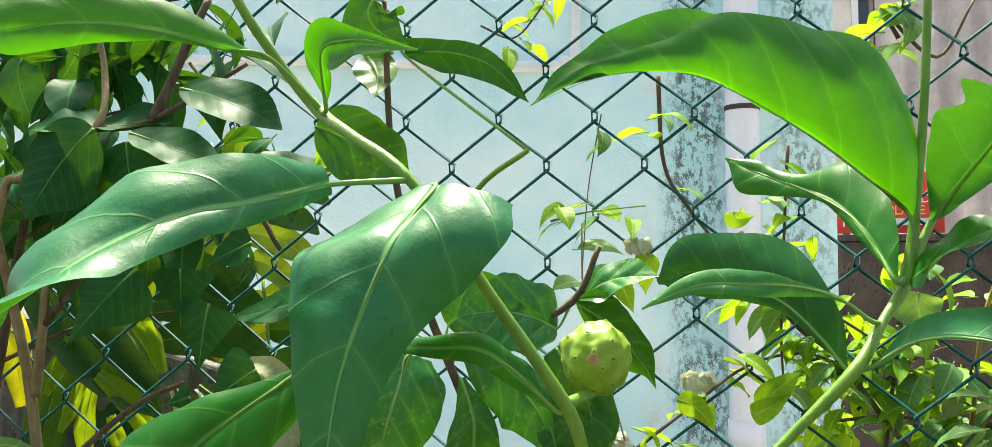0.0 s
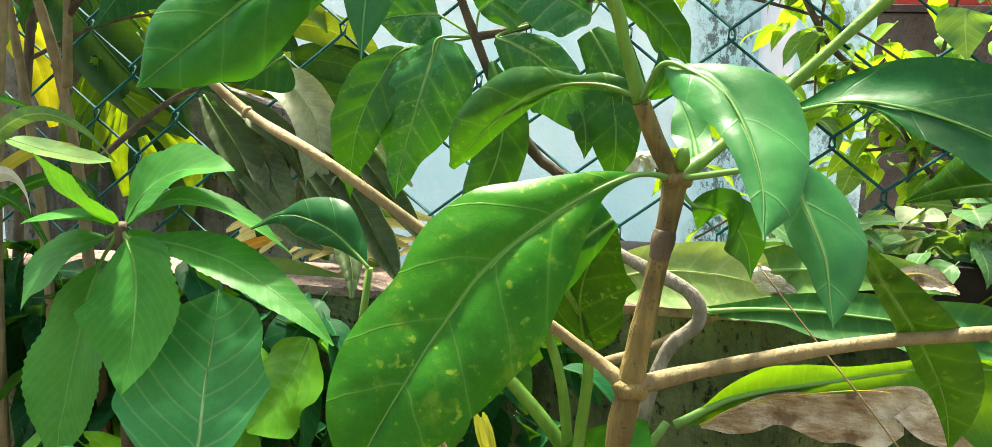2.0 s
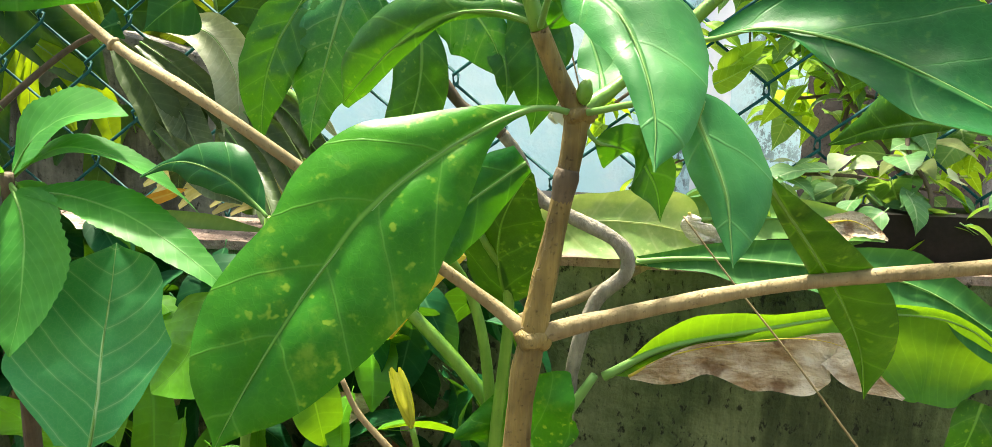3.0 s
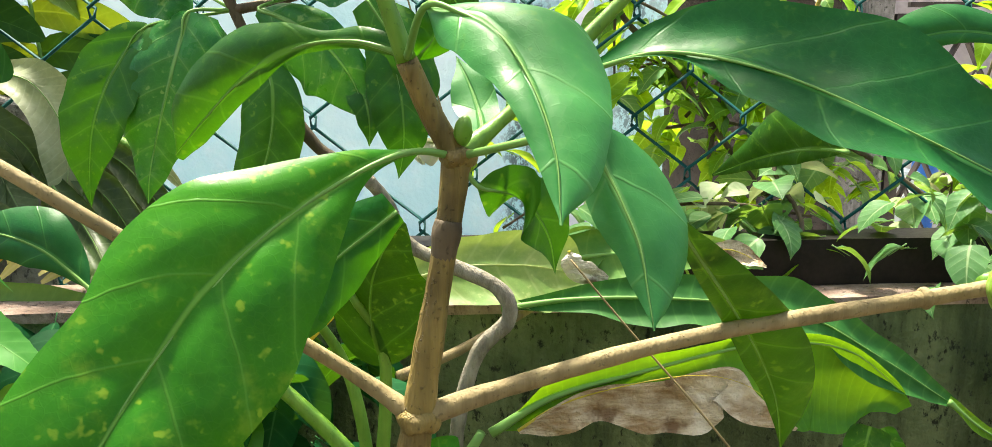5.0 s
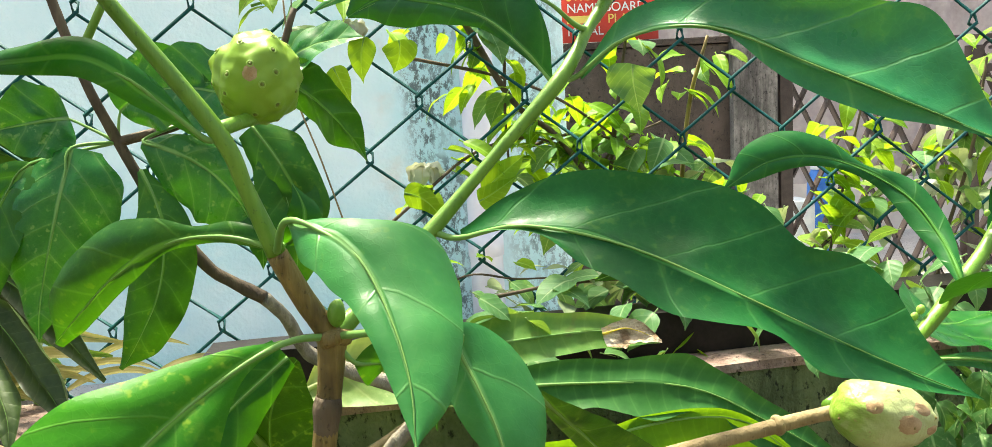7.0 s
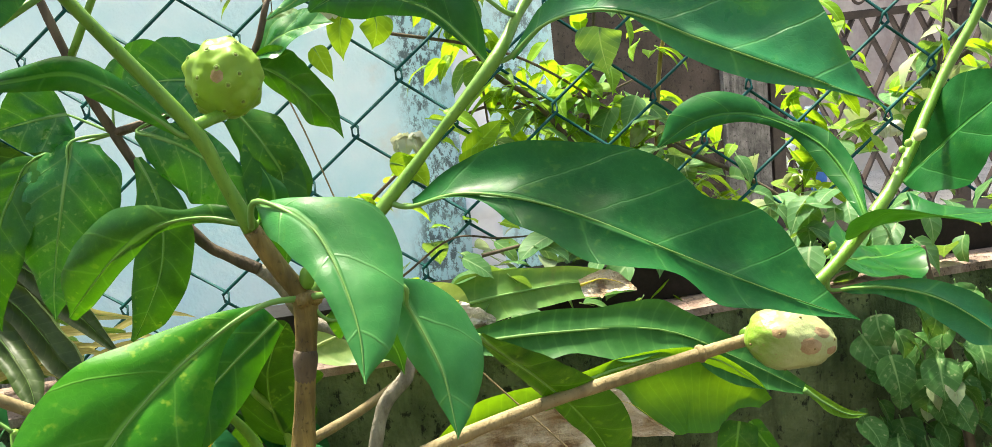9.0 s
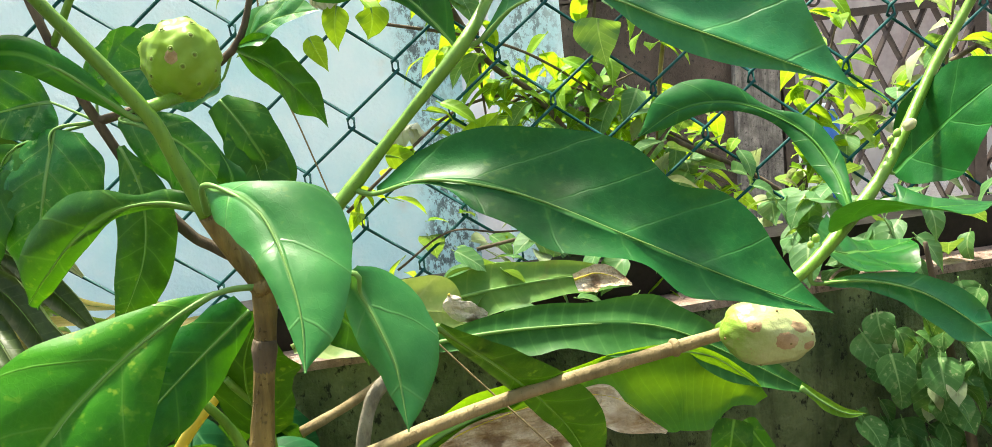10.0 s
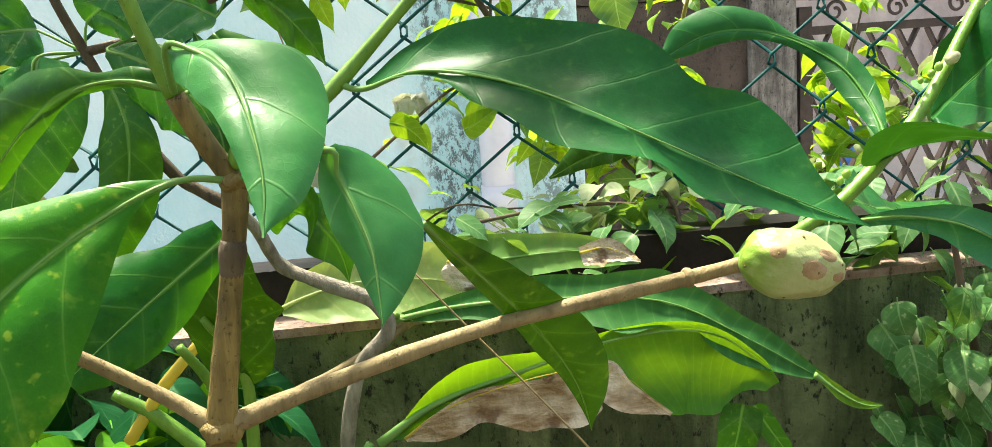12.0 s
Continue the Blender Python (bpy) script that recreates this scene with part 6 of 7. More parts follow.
# broad leaves, each along its own midrib
wide_leaf([(-0.663, 1.130, 0.638), (-0.535, 1.120, 0.652), (-0.432, 1.110, 0.648), (-0.322, 1.100, 0.635)], (0.000, -0.600, -1.000), (0.000, 0.023, 0.023, 0.023, 0.023, 0.024, 0.020, 0.015, 0.000), (0.000, 0.023, 0.026, 0.028, 0.027, 0.025, 0.021, 0.014, 0.008), (0, 0), mat=BANANA_PALE, parent=dusty, quilt=0.01, label="pale fallen strap of leaf")
wide_leaf([(-0.572, 1.240, 0.927), (-0.492, 1.210, 0.916), (-0.439, 1.180, 0.866), (-0.425, 1.160, 0.805), (-0.431, 1.140, 0.746)], (-1.000, -0.250, -0.300), (0.016, 0.023, 0.030, 0.033, 0.036, 0.037, 0.035, 0.023, 0.005), (0.000, 0.035, 0.033, 0.032, 0.033, 0.033, 0.030, 0.019, 0.004), (12, 12), parent=dusty, label="dusty grey-green drooping leaf lobe", mat=SPLIT_PALE, quilt=0.02, arch=0.2)
wide_leaf([(-0.439, 1.240, 0.862), (-0.390, 1.220, 0.855), (-0.339, 1.200, 0.839)], (0.000, -0.250, -1.000), (0.005, 0.006, 0.008, 0.009, 0.011, 0.009, 0.008, 0.006, 0.004), (0.005, 0.006, 0.008, 0.009, 0.011, 0.009, 0.007, 0.006, 0.004), (12, 12), parent=dusty, mat=SPLIT_PALE, quilt=0.02, arch=0.2)
wide_leaf([(-0.428, 1.220, 0.835), (-0.394, 1.190, 0.801), (-0.356, 1.170, 0.770), (-0.314, 1.160, 0.753)], (0.000, -0.250, -1.000), (0.000, 0.013, 0.018, 0.023, 0.024, 0.023, 0.022, 0.013, 0.004), (0.006, 0.011, 0.016, 0.020, 0.020, 0.020, 0.018, 0.011, 0.004), (12, 12), parent=dusty, label="dusty grey-green drooping leaf lobe", mat=SPLIT_GREY, quilt=0.03, arch=0.25)
wide_leaf([(-0.426, 1.200, 0.804), (-0.393, 1.170, 0.760), (-0.354, 1.150, 0.742), (-0.324, 1.140, 0.733)], (0.000, -0.250, -1.000), (0.000, 0.013, 0.016, 0.018, 0.021, 0.020, 0.018, 0.012, 0.003), (0.007, 0.010, 0.013, 0.017, 0.018, 0.017, 0.016, 0.010, 0.003), (12, 12), parent=dusty, mat=SPLIT_GREY, quilt=0.03, arch=0.25)
wide_leaf([(-0.421, 1.170, 0.756), (-0.395, 1.140, 0.718), (-0.382, 1.130, 0.684)], (-1.000, -0.250, -0.300), (0.000, 0.012, 0.014, 0.016, 0.017, 0.019, 0.014, 0.009, 0.004), (0.010, 0.011, 0.013, 0.014, 0.016, 0.016, 0.012, 0.008, 0.004), (12, 12), parent=dusty, mat=FIG_LEAF, quilt=0.03, arch=0.25)
wide_leaf([(-0.382, 1.240, 0.853), (-0.336, 1.220, 0.810), (-0.299, 1.200, 0.775)], (0.000, -0.250, -1.000), (0.005, 0.006, 0.008, 0.010, 0.011, 0.011, 0.008, 0.006, 0.003), (0.004, 0.006, 0.007, 0.009, 0.010, 0.009, 0.007, 0.005, 0.002), (12, 12), parent=dusty, mat=SPLIT_PALE, quilt=0.02, arch=0.2)
wide_leaf([(-0.572, 1.200, 0.865), (-0.521, 1.170, 0.812), (-0.485, 1.150, 0.760), (-0.456, 1.130, 0.716)], (-1.000, -0.250, -0.300), (0.016, 0.020, 0.025, 0.030, 0.030, 0.028, 0.025, 0.015, 0.005), (0.015, 0.018, 0.023, 0.027, 0.027, 0.025, 0.023, 0.013, 0.004), (12, 12), parent=dusty, mat=SPLIT_GREY, quilt=0.03, arch=0.25)
wide_leaf([(-0.558, 1.160, 0.782), (-0.504, 1.140, 0.746), (-0.451, 1.120, 0.711), (-0.402, 1.110, 0.693)], (0.000, -0.250, -1.000), (0.014, 0.016, 0.020, 0.023, 0.022, 0.020, 0.018, 0.011, 0.003), (0.011, 0.014, 0.017, 0.019, 0.018, 0.017, 0.015, 0.009, 0.003), (12, 12), parent=dusty, mat=SPLIT_GREY, quilt=0.03, arch=0.25)
wide_leaf([(-0.437, 1.200, 0.844), (-0.365, 1.170, 0.817), (-0.304, 1.130, 0.767), (-0.236, 1.080, 0.710)], (0.000, -0.250, -1.000), (0.011, 0.015, 0.019, 0.022, 0.024, 0.026, 0.021, 0.012, 0.003), (0.010, 0.013, 0.016, 0.018, 0.019, 0.019, 0.014, 0.008, 0.003), (12, 12), parent=dusty, mat=SPLIT_OLIVE, quilt=0.04, arch=0.3, label="dark olive folded leaf lobe")
wide_leaf([(-0.429, 1.170, 0.815), (-0.370, 1.140, 0.773), (-0.311, 1.090, 0.714), (-0.265, 1.050, 0.664)], (0.000, -0.250, -1.000), (0.014, 0.020, 0.028, 0.035, 0.035, 0.035, 0.035, 0.020, 0.003), (0.011, 0.017, 0.022, 0.024, 0.024, 0.024, 0.019, 0.011, 0.003), (12, 12), parent=dusty, mat=SPLIT_OLIVE, quilt=0.04, arch=0.3, label="dark olive folded leaf lobe")
wide_leaf([(-0.441, 1.150, 0.788), (-0.391, 1.120, 0.740), (-0.345, 1.070, 0.693), (-0.331, 1.040, 0.646)], (-1.000, -0.250, -0.300), (0.015, 0.018, 0.020, 0.022, 0.021, 0.020, 0.020, 0.011, 0.003), (0.014, 0.016, 0.019, 0.021, 0.020, 0.018, 0.017, 0.010, 0.003), (12, 12), parent=dusty, mat=SPLIT_OLIVE, quilt=0.04, arch=0.3)
wide_leaf([(-0.379, 1.220, 0.769), (-0.322, 1.210, 0.739), (-0.250, 1.200, 0.723)], (0.000, -0.250, -1.000), (0.004, 0.005, 0.006, 0.008, 0.009, 0.007, 0.005, 0.003, 0.002), (0.003, 0.005, 0.006, 0.007, 0.008, 0.007, 0.005, 0.003, 0.002), (12, 12), parent=dusty, mat=STRAW, quilt=0.01)
wide_leaf([(-0.372, 1.210, 0.744), (-0.314, 1.200, 0.719), (-0.263, 1.190, 0.708)], (0.000, -0.250, -1.000), (0.004, 0.005, 0.006, 0.007, 0.008, 0.007, 0.005, 0.004, 0.002), (0.003, 0.004, 0.005, 0.006, 0.007, 0.007, 0.005, 0.003, 0.002), (12, 12), parent=dusty, mat=BANANA_PALE, quilt=0.01)
wide_leaf([(-0.630, 1.200, 0.899), (-0.589, 1.180, 0.858), (-0.548, 1.165, 0.810), (-0.527, 1.155, 0.765), (-0.524, 1.150, 0.723)], (-1.000, -0.250, -0.300), (0.010, 0.017, 0.025, 0.029, 0.032, 0.033, 0.030, 0.020, 0.005), (0.009, 0.016, 0.024, 0.027, 0.029, 0.030, 0.027, 0.018, 0.005), (12, 12), parent=dusty, label="olive folded leaf lobe", mat=SPLIT_OLIVE, quilt=0.04, arch=0.2)
wide_leaf([(-0.492, 1.190, 0.833), (-0.502, 1.175, 0.787), (-0.517, 1.165, 0.740), (-0.524, 1.160, 0.690)], (-1.000, -0.250, -0.300), (0.011, 0.015, 0.020, 0.023, 0.023, 0.024, 0.019, 0.012, 0.005), (0.009, 0.013, 0.017, 0.020, 0.021, 0.022, 0.017, 0.011, 0.005), (12, 12), parent=dusty, label="olive folded leaf lobe", mat=SPLIT_OLIVE, quilt=0.04, arch=0.2)
wide_leaf([(-0.595, 1.210, 0.899), (-0.534, 1.190, 0.869), (-0.484, 1.180, 0.834), (-0.456, 1.170, 0.785)], (-1.000, -0.250, -0.300), (0.010, 0.013, 0.017, 0.021, 0.021, 0.021, 0.019, 0.012, 0.005), (0.011, 0.014, 0.017, 0.021, 0.021, 0.021, 0.018, 0.011, 0.005), (12, 12), parent=dusty, mat=SPLIT_OLIVE, quilt=0.04, arch=0.2)
wide_leaf([(-0.444, 1.190, 0.826), (-0.454, 1.180, 0.784), (-0.467, 1.170, 0.737)], (-1.000, -0.250, -0.300), (0.006, 0.009, 0.011, 0.014, 0.015, 0.013, 0.010, 0.008, 0.005), (0.005, 0.008, 0.010, 0.013, 0.014, 0.012, 0.009, 0.007, 0.005), (12, 12), parent=dusty, mat=SPLIT_GREY, quilt=0.03, arch=0.25)
part("stem", tube([(-0.45, 1.23, 0.652), (-0.42, 1.22, 0.8), (-0.616, 1.200, 0.887)], [0.012, 0.010, 0.006], 9, 6, 0.1), GREEN_STEM, dusty)
part("stem", tube([(-0.40, 1.23, 0.652), (-0.36, 1.24, 0.8), (-0.460, 1.240, 0.864)], [0.012, 0.010, 0.006], 9, 6, 0.1), GREEN_STEM, dusty)
part("stem", tube([(-0.36, 1.2, 0.652), (-0.34, 1.2, 0.70), (-0.450, 1.170, 0.795)], [0.012, 0.010, 0.006], 9, 6, 0.1), GREEN_STEM, dusty)
block = thing("concrete_block", (-0.9, 1.65, 0.0), "rough grey concrete wall stump behind the fence", "block")
stump = box((-1.30, 1.53, 0.03), (-0.60, 1.78, 0.93), 0.012)
for v in stump.verts:
    v.co += Vector((0, 0, -0.22 * (v.co.x + 0.95) if v.co.z > 0.5 else 0)) + 0.012 * noise.noise_vector(v.co * 4)
part("block", stump, GREY_POST, block)


# ---- the creeper on the fence ----
creeper = thing("fence_creeper", (0.6, 1.35, 0.66), "yellow-green creeper winding through the chain-link fence", "creeper")
YOUNG = leaf_kinds(6, 0.066, 0.026, VINE_LEAF, 41, (0.5, 0.95), 0.45)
MATURE = leaf_kinds(5, 0.062, 0.042, VINE_DARK, 42, (0.45, 0.95), 0.45)
CREAM = leaf_kinds(4, 0.055, 0.034, VINE_CREAM, 43, (0.5, 0.9), 0.5)


flowering = thing("flowering_creeper", (0.9, 1.35, 0.66), "mixed green and cream-leaved creeper on the chain-link fence", "creeper")


def runner(points, r, leaves, seed, kinds, mat=DARK_TWIG, reach=0.035, size=(0.65, 1.2), on=None):
    """A woody runner with leaves on short stalks along it."""
    rng = random.Random(seed)
    part("stem", tube(points, [r, *[0.8 * r] * (len(points) - 2), 0.5 * r], 7, 6, 0.1), mat, on or creeper)
    line = spline(points, 8)
    for _ in range(leaves):
        at = line[rng.randrange(len(line))] + Vector([rng.uniform(-reach, reach) for _ in range(3)])
        place_leaf(on or creeper, rng.choice(rng.choice(kinds)), at, rng.uniform(0, 2 * math.pi), rng.uniform(-0.15, 0.75), rng.uniform(-0.6, 0.6), rng.uniform(*size))


bright = [YOUNG, YOUNG, YOUNG, MATURE]
mixed = [YOUNG, MATURE, CREAM]
pale = [MATURE, MATURE, CREAM, YOUNG]
runner([(0.217, 1.400, 1.130), (0.290, 1.400, 0.997), (0.357, 1.410, 0.939), (0.432, 1.420, 0.837), (0.519, 1.420, 0.730), (0.555, 1.340, 0.678)], 0.006, 30, 1, bright)
runner([(0.428, 1.440, 0.749), (0.445, 1.440, 0.876), (0.463, 1.440, 0.998), (0.481, 1.440, 1.106)], 0.004, 12, 2, bright)
runner([(0.559, 1.460, 0.673), (0.563, 1.460, 0.795), (0.583, 1.460, 0.974), (0.616, 1.460, 1.083)], 0.005, 21, 3, bright, BROWN_STEM, on=flowering)
runner([(0.049, 1.330, 0.797), (0.134, 1.340, 0.863), (0.221, 1.380, 0.922), (0.307, 1.420, 0.940), (0.377, 1.420, 0.921)], 0.003, 22, 4, bright, DARK_TWIG, 0.03)
runner([(0.308, 1.450, 0.922), (0.417, 1.460, 0.940), (0.520, 1.460, 0.886), (0.625, 1.460, 0.820)], 0.003, 74, 5, bright, DARK_TWIG, 0.05)
runner([(0.362, 1.450, 0.832), (0.473, 1.460, 0.838), (0.579, 1.460, 0.793), (0.676, 1.460, 0.748)], 0.003, 64, 6, bright, DARK_TWIG, 0.05)
runner([(0.564, 1.400, 0.844), (0.709, 1.400, 0.763), (0.827, 1.360, 0.659), (0.868, 1.300, 0.573)], 0.005, 60, 7, mixed, DARK_TWIG, 0.05, on=flowering)
runner([(1.150, 1.450, 0.943), (1.004, 1.450, 0.874), (0.889, 1.450, 0.800), (0.759, 1.420, 0.711)], 0.005, 56, 8, mixed, DARK_TWIG, 0.05, on=flowering)
runner([(0.775, 1.420, 0.586), (0.804, 1.420, 0.738), (0.831, 1.420, 0.863), (0.870, 1.420, 1.024)], 0.003, 54, 9, bright, DARK_TWIG, 0.05, on=flowering)
runner([(0.981, 1.420, 0.581), (0.995, 1.420, 0.714), (1.042, 1.420, 0.870), (1.066, 1.420, 1.024)], 0.004, 54, 10, mixed, DARK_TWIG, 0.05, on=flowering)
runner([(0.112, 1.340, 0.696), (0.197, 1.340, 0.746), (0.276, 1.340, 0.736), (0.372, 1.320, 0.737)], 0.002, 18, 11, pale, DARK_TWIG, 0.03, (0.6, 0.9), on=flowering)
runner([(0.232, 1.220, 0.740), (0.319, 1.220, 0.750), (0.423, 1.220, 0.750), (0.524, 1.240, 0.730)], 0.003, 26, 12, [MATURE, MATURE, CREAM], DARK_TWIG, 0.03)
runner([(0.484, 1.200, 0.652), (0.505, 1.220, 0.726), (0.483, 1.280, 0.800), (0.568, 1.340, 0.882)], 0.004, 32, 13, pale, DARK_TWIG, 0.04, on=flowering)
runner([(0.292, 1.400, 1.264), (0.285, 1.400, 1.145), (0.277, 1.400, 0.979), (0.280, 1.400, 0.881)], 0.003, 22, 14, bright, DARK_TWIG, 0.04)
runner([(0.483, 1.500, 1.449), (0.464, 1.500, 1.493), (0.540, 1.500, 1.415), (0.599, 1.500, 1.506)], 0.004, 14, 15, bright, DARK_TWIG, 0.05, (0.9, 1.4))
runner([(-0.197, 1.400, 1.480), (-0.143, 1.400, 1.456), (-0.101, 1.400, 1.496), (-0.079, 1.400, 1.538)], 0.002, 9, 16, bright, DARK_TWIG, 0.03)
runner([(0.007, 1.330, 1.312), (-0.014, 1.330, 1.195), (-0.025, 1.330, 1.058)], 0.0012, 4, 17, [MATURE], DARK_TWIG, 0.02)
runner([(-0.073, 1.330, 1.147), (-0.014, 1.330, 1.161), (0.073, 1.330, 1.169)], 0.002, 7, 18, [MATURE, YOUNG], GREEN_STEM, 0.02, (0.8, 1.1))
runner([(0.094, 1.400, 1.382), (0.102, 1.400, 1.239), (0.141, 1.400, 1.167), (0.179, 1.400, 1.117)], 0.004, 6, 19, bright, DARK_TWIG, 0.03)
runner([(0.111, 1.400, 1.076), (0.296, 1.420, 1.028), (0.406, 1.440, 0.970), (0.522, 1.440, 0.874)], 0.003, 19, 20, bright, DARK_TWIG, 0.04)
runner([(0.398, 1.460, 0.848), (0.470, 1.460, 0.921), (0.541, 1.460, 0.953)], 0.003, 24, 21, bright, DARK_TWIG, 0.05)
runner([(-0.670, 1.300, 1.416), (-0.533, 1.300, 1.254), (-0.468, 1.300, 1.201), (-0.404, 1.300, 1.240)], 0.003, 12, 22, [YOUNG, MATURE], DARK_TWIG, 0.05, (0.8, 1.2))
hero = dict(uneven=0.08, parent=creeper, n=(10, 18), r=0.0009, quilt=0.0, shape=(0.42, 1.1))
leaf((0.445, 1.280, 1.040), (0.445, 1.280, 1.013), (0.454, 1.280, 0.966), (0.071, 0.000, -0.010), mat=VINE_DARK, **hero)
leaf((0.079, 1.300, 1.097), (0.072, 1.300, 1.067), (0.073, 1.300, 1.033), (0.038, 0.000, -0.006), mat=VINE_LEAF, **hero)
leaf((0.125, 1.320, 1.091), (0.124, 1.320, 1.069), (0.114, 1.320, 1.045), (0.048, 0.000, -0.010), mat=VINE_LEAF, **hero)
leaf((0.033, 1.300, 1.058), (0.043, 1.300, 1.035), (0.055, 1.300, 1.006), (0.030, 0.000, 0.011), mat=VINE_LEAF, **hero)
leaf((0.117, 1.330, 0.876), (0.148, 1.330, 0.862), (0.171, 1.330, 0.830), (0.033, 0.000, 0.018), mat=VINE_LEAF, **hero)
leaf((0.231, 1.330, 0.872), (0.268, 1.330, 0.901), (0.295, 1.330, 0.922), (0.039, 0.000, 0.000), mat=VINE_LEAF, **hero)
leaf((0.210, 1.420, 1.163), (0.218, 1.420, 1.152), (0.244, 1.420, 1.157), (-0.001, 0.000, -0.037), mat=VINE_LEAF, **hero)
leaf((0.223, 1.320, 0.858), (0.247, 1.320, 0.870), (0.285, 1.320, 0.894), (0.026, 0.000, -0.025), mat=VINE_LEAF, **hero)
part("tendril", tube([(-0.013, 1.200, 1.138), (-0.010, 1.200, 1.033), (0.017, 1.200, 0.938), (0.044, 1.200, 0.839)], [0.0012] * 4, 6, 6), DRY_STEM, creeper, "thin dry thread")


def withered_flower(at, size, seed):
    rng = random.Random(seed)
    ob = thing("withered_flower", at, "crumpled whitish withered flower hanging on the creeper", "flower", "withered flowers")
    for k in range(7):
        a = k * 0.9 + rng.uniform(-0.2, 0.2)
        out = Vector((math.cos(a), 0.6 * math.sin(a), 0.1)) * size * 0.6
        part("petal", blade(at, Vector(at) + out + Vector((0, 0, -0.25 * size)), Vector(at) + out * 0.9 + Vector((0, 0, -0.95 * size)), Vector((-math.sin(a), math.cos(a), 0.2)) * size * 0.9, (0.4, 0.4), 0.4, 0, 0.25, 3, k, n=(8, 12)), FLOWER_WHITE, ob)
    return ob


withered_flower((0.150, 1.370, 0.909), 0.030, 1)
withered_flower((0.425, 1.450, 1.307), 0.024, 2)
withered_flower((0.952, 1.400, 0.829), 0.024, 3)
withered_flower((0.018, 1.300, 0.824), 0.034, 4)
withered_flower((0.063, 1.300, 1.115), 0.024, 5)


# ---- variegated shrub by the planter ----
variegated = thing("variegated_shrub", (0.80, 1.0, 0.0), "dusty variegated shrub hanging over the planter wall", "shrub")
VARI = leaf_kinds(7, 0.058, 0.045, SHRUB_LEAF, 51, (0.42, 0.8), 0.45, (8, 14))
part("stem", tube([(0.86, 1.02, 0.0), (0.84, 1.02, 0.4), (0.80, 1.03, 0.62), (0.78, 1.03, 0.72)], [0.008, 0.007, 0.005, 0.003], 8, 6, 0.1), DARK_TWIG, variegated)
part("stem", tube([(0.92, 1.02, 0.0), (0.95, 1.04, 0.4), (0.93, 1.03, 0.66)], [0.008, 0.007, 0.004], 8, 6, 0.1), DARK_TWIG, variegated)
cloud(variegated, VARI, 210, (0.88, 1.04, 0.47), (0.19, 0.055, 0.19), 12, (0.5, 1.0), (0.35, 1.15), lambda p: p.x > 0.70 + 0.25 * max(0, p.z - 0.55), (-2.9, -0.3))
cloud(variegated, CREAM, 30, (0.90, 1.02, 0.54), (0.16, 0.05, 0.14), 15, (0.5, 0.75), (0.3, 1.1), None, (-2.9, -0.3))
cloud(variegated, MATURE, 26, (0.52, 1.13, 0.72), (0.34, 0.03, 0.05), 14, (0.7, 1.1), (0.0, 1.0))
cloud(variegated, MATURE, 46, (0.80, 1.14, 0.73), (0.22, 0.05, 0.07), 13, (0.7, 1.1), (0.0, 1.0))


# ---- beyond the fence: gate, post, sign, house ----
post = thing("gate_post", (1.56, 3.62, 0.0), "weathered grey concrete gate post", "post")
part("shaft", box((1.465, 3.58, 0.03), (1.66, 3.74, 1.75), 0.02), GREY_POST, post)
gate = thing("lattice_gate", (2.2, 3.64, 0.03), "brown painted folding lattice gate with scroll top", "gate")
part("upright", box((1.68, 3.61, 0.03), (1.735, 3.66, 1.10), 0.004), IRON, gate)
part("upright", box((2.52, 3.61, 0.03), (2.575, 3.66, 1.10), 0.004), IRON, gate)
part("upright", box((3.35, 3.61, 0.03), (3.405, 3.66, 1.10), 0.004), IRON, gate)
part("rail", box((1.735, 3.615, 0.985), (3.35, 3.655, 1.02), 0.004), IRON, gate)
part("rail", box((1.735, 3.615, 0.06), (3.35, 3.655, 0.095), 0.004), IRON, gate)
for k in range(-7, 14):
    for sign, y in ((1, 3.628), (-1, 3.642)):
        x0 = 1.735 + k * 0.125
        pts = [(x0 if sign > 0 else x0 + 0.45, 0.095), (x0 + 0.45 if sign > 0 else x0, 0.985)]
        (xa, za), (xb, zb) = pts
        lo, hi = max(1.735, min(xa, xb)), min(3.35, max(xa, xb))
        if hi - lo < 0.05:
            continue
        zat = lambda x: za + (zb - za) * (x - xa) / (xb - xa)
        a, b = Vector((lo, y, zat(lo))), Vector((hi, y, zat(hi)))
        bm = box((-0.019, -0.004, 0), (0.019, 0.004, (b - a).length))
        bm.transform(Matrix.Translation(a) @ (b - a).to_track_quat("Z", "Y").to_matrix().to_4x4())
        part("slat", bm, IRON, gate)
for k in range(6):
    cx = 1.84 + 0.26 * k
    part("scroll", tube([(cx + 0.045 * (1 - s * 0.08) * math.cos(0.9 * s * (1 if k % 2 else -1)), 3.635, 1.075 + 0.045 * (1 - s * 0.08) * math.sin(0.9 * s)) for s in range(10)], [0.007] * 10, 7, 3), IRON, gate)
part("rail", box((1.735, 3.62, 1.125), (3.35, 3.65, 1.145), 0.003), IRON, gate)

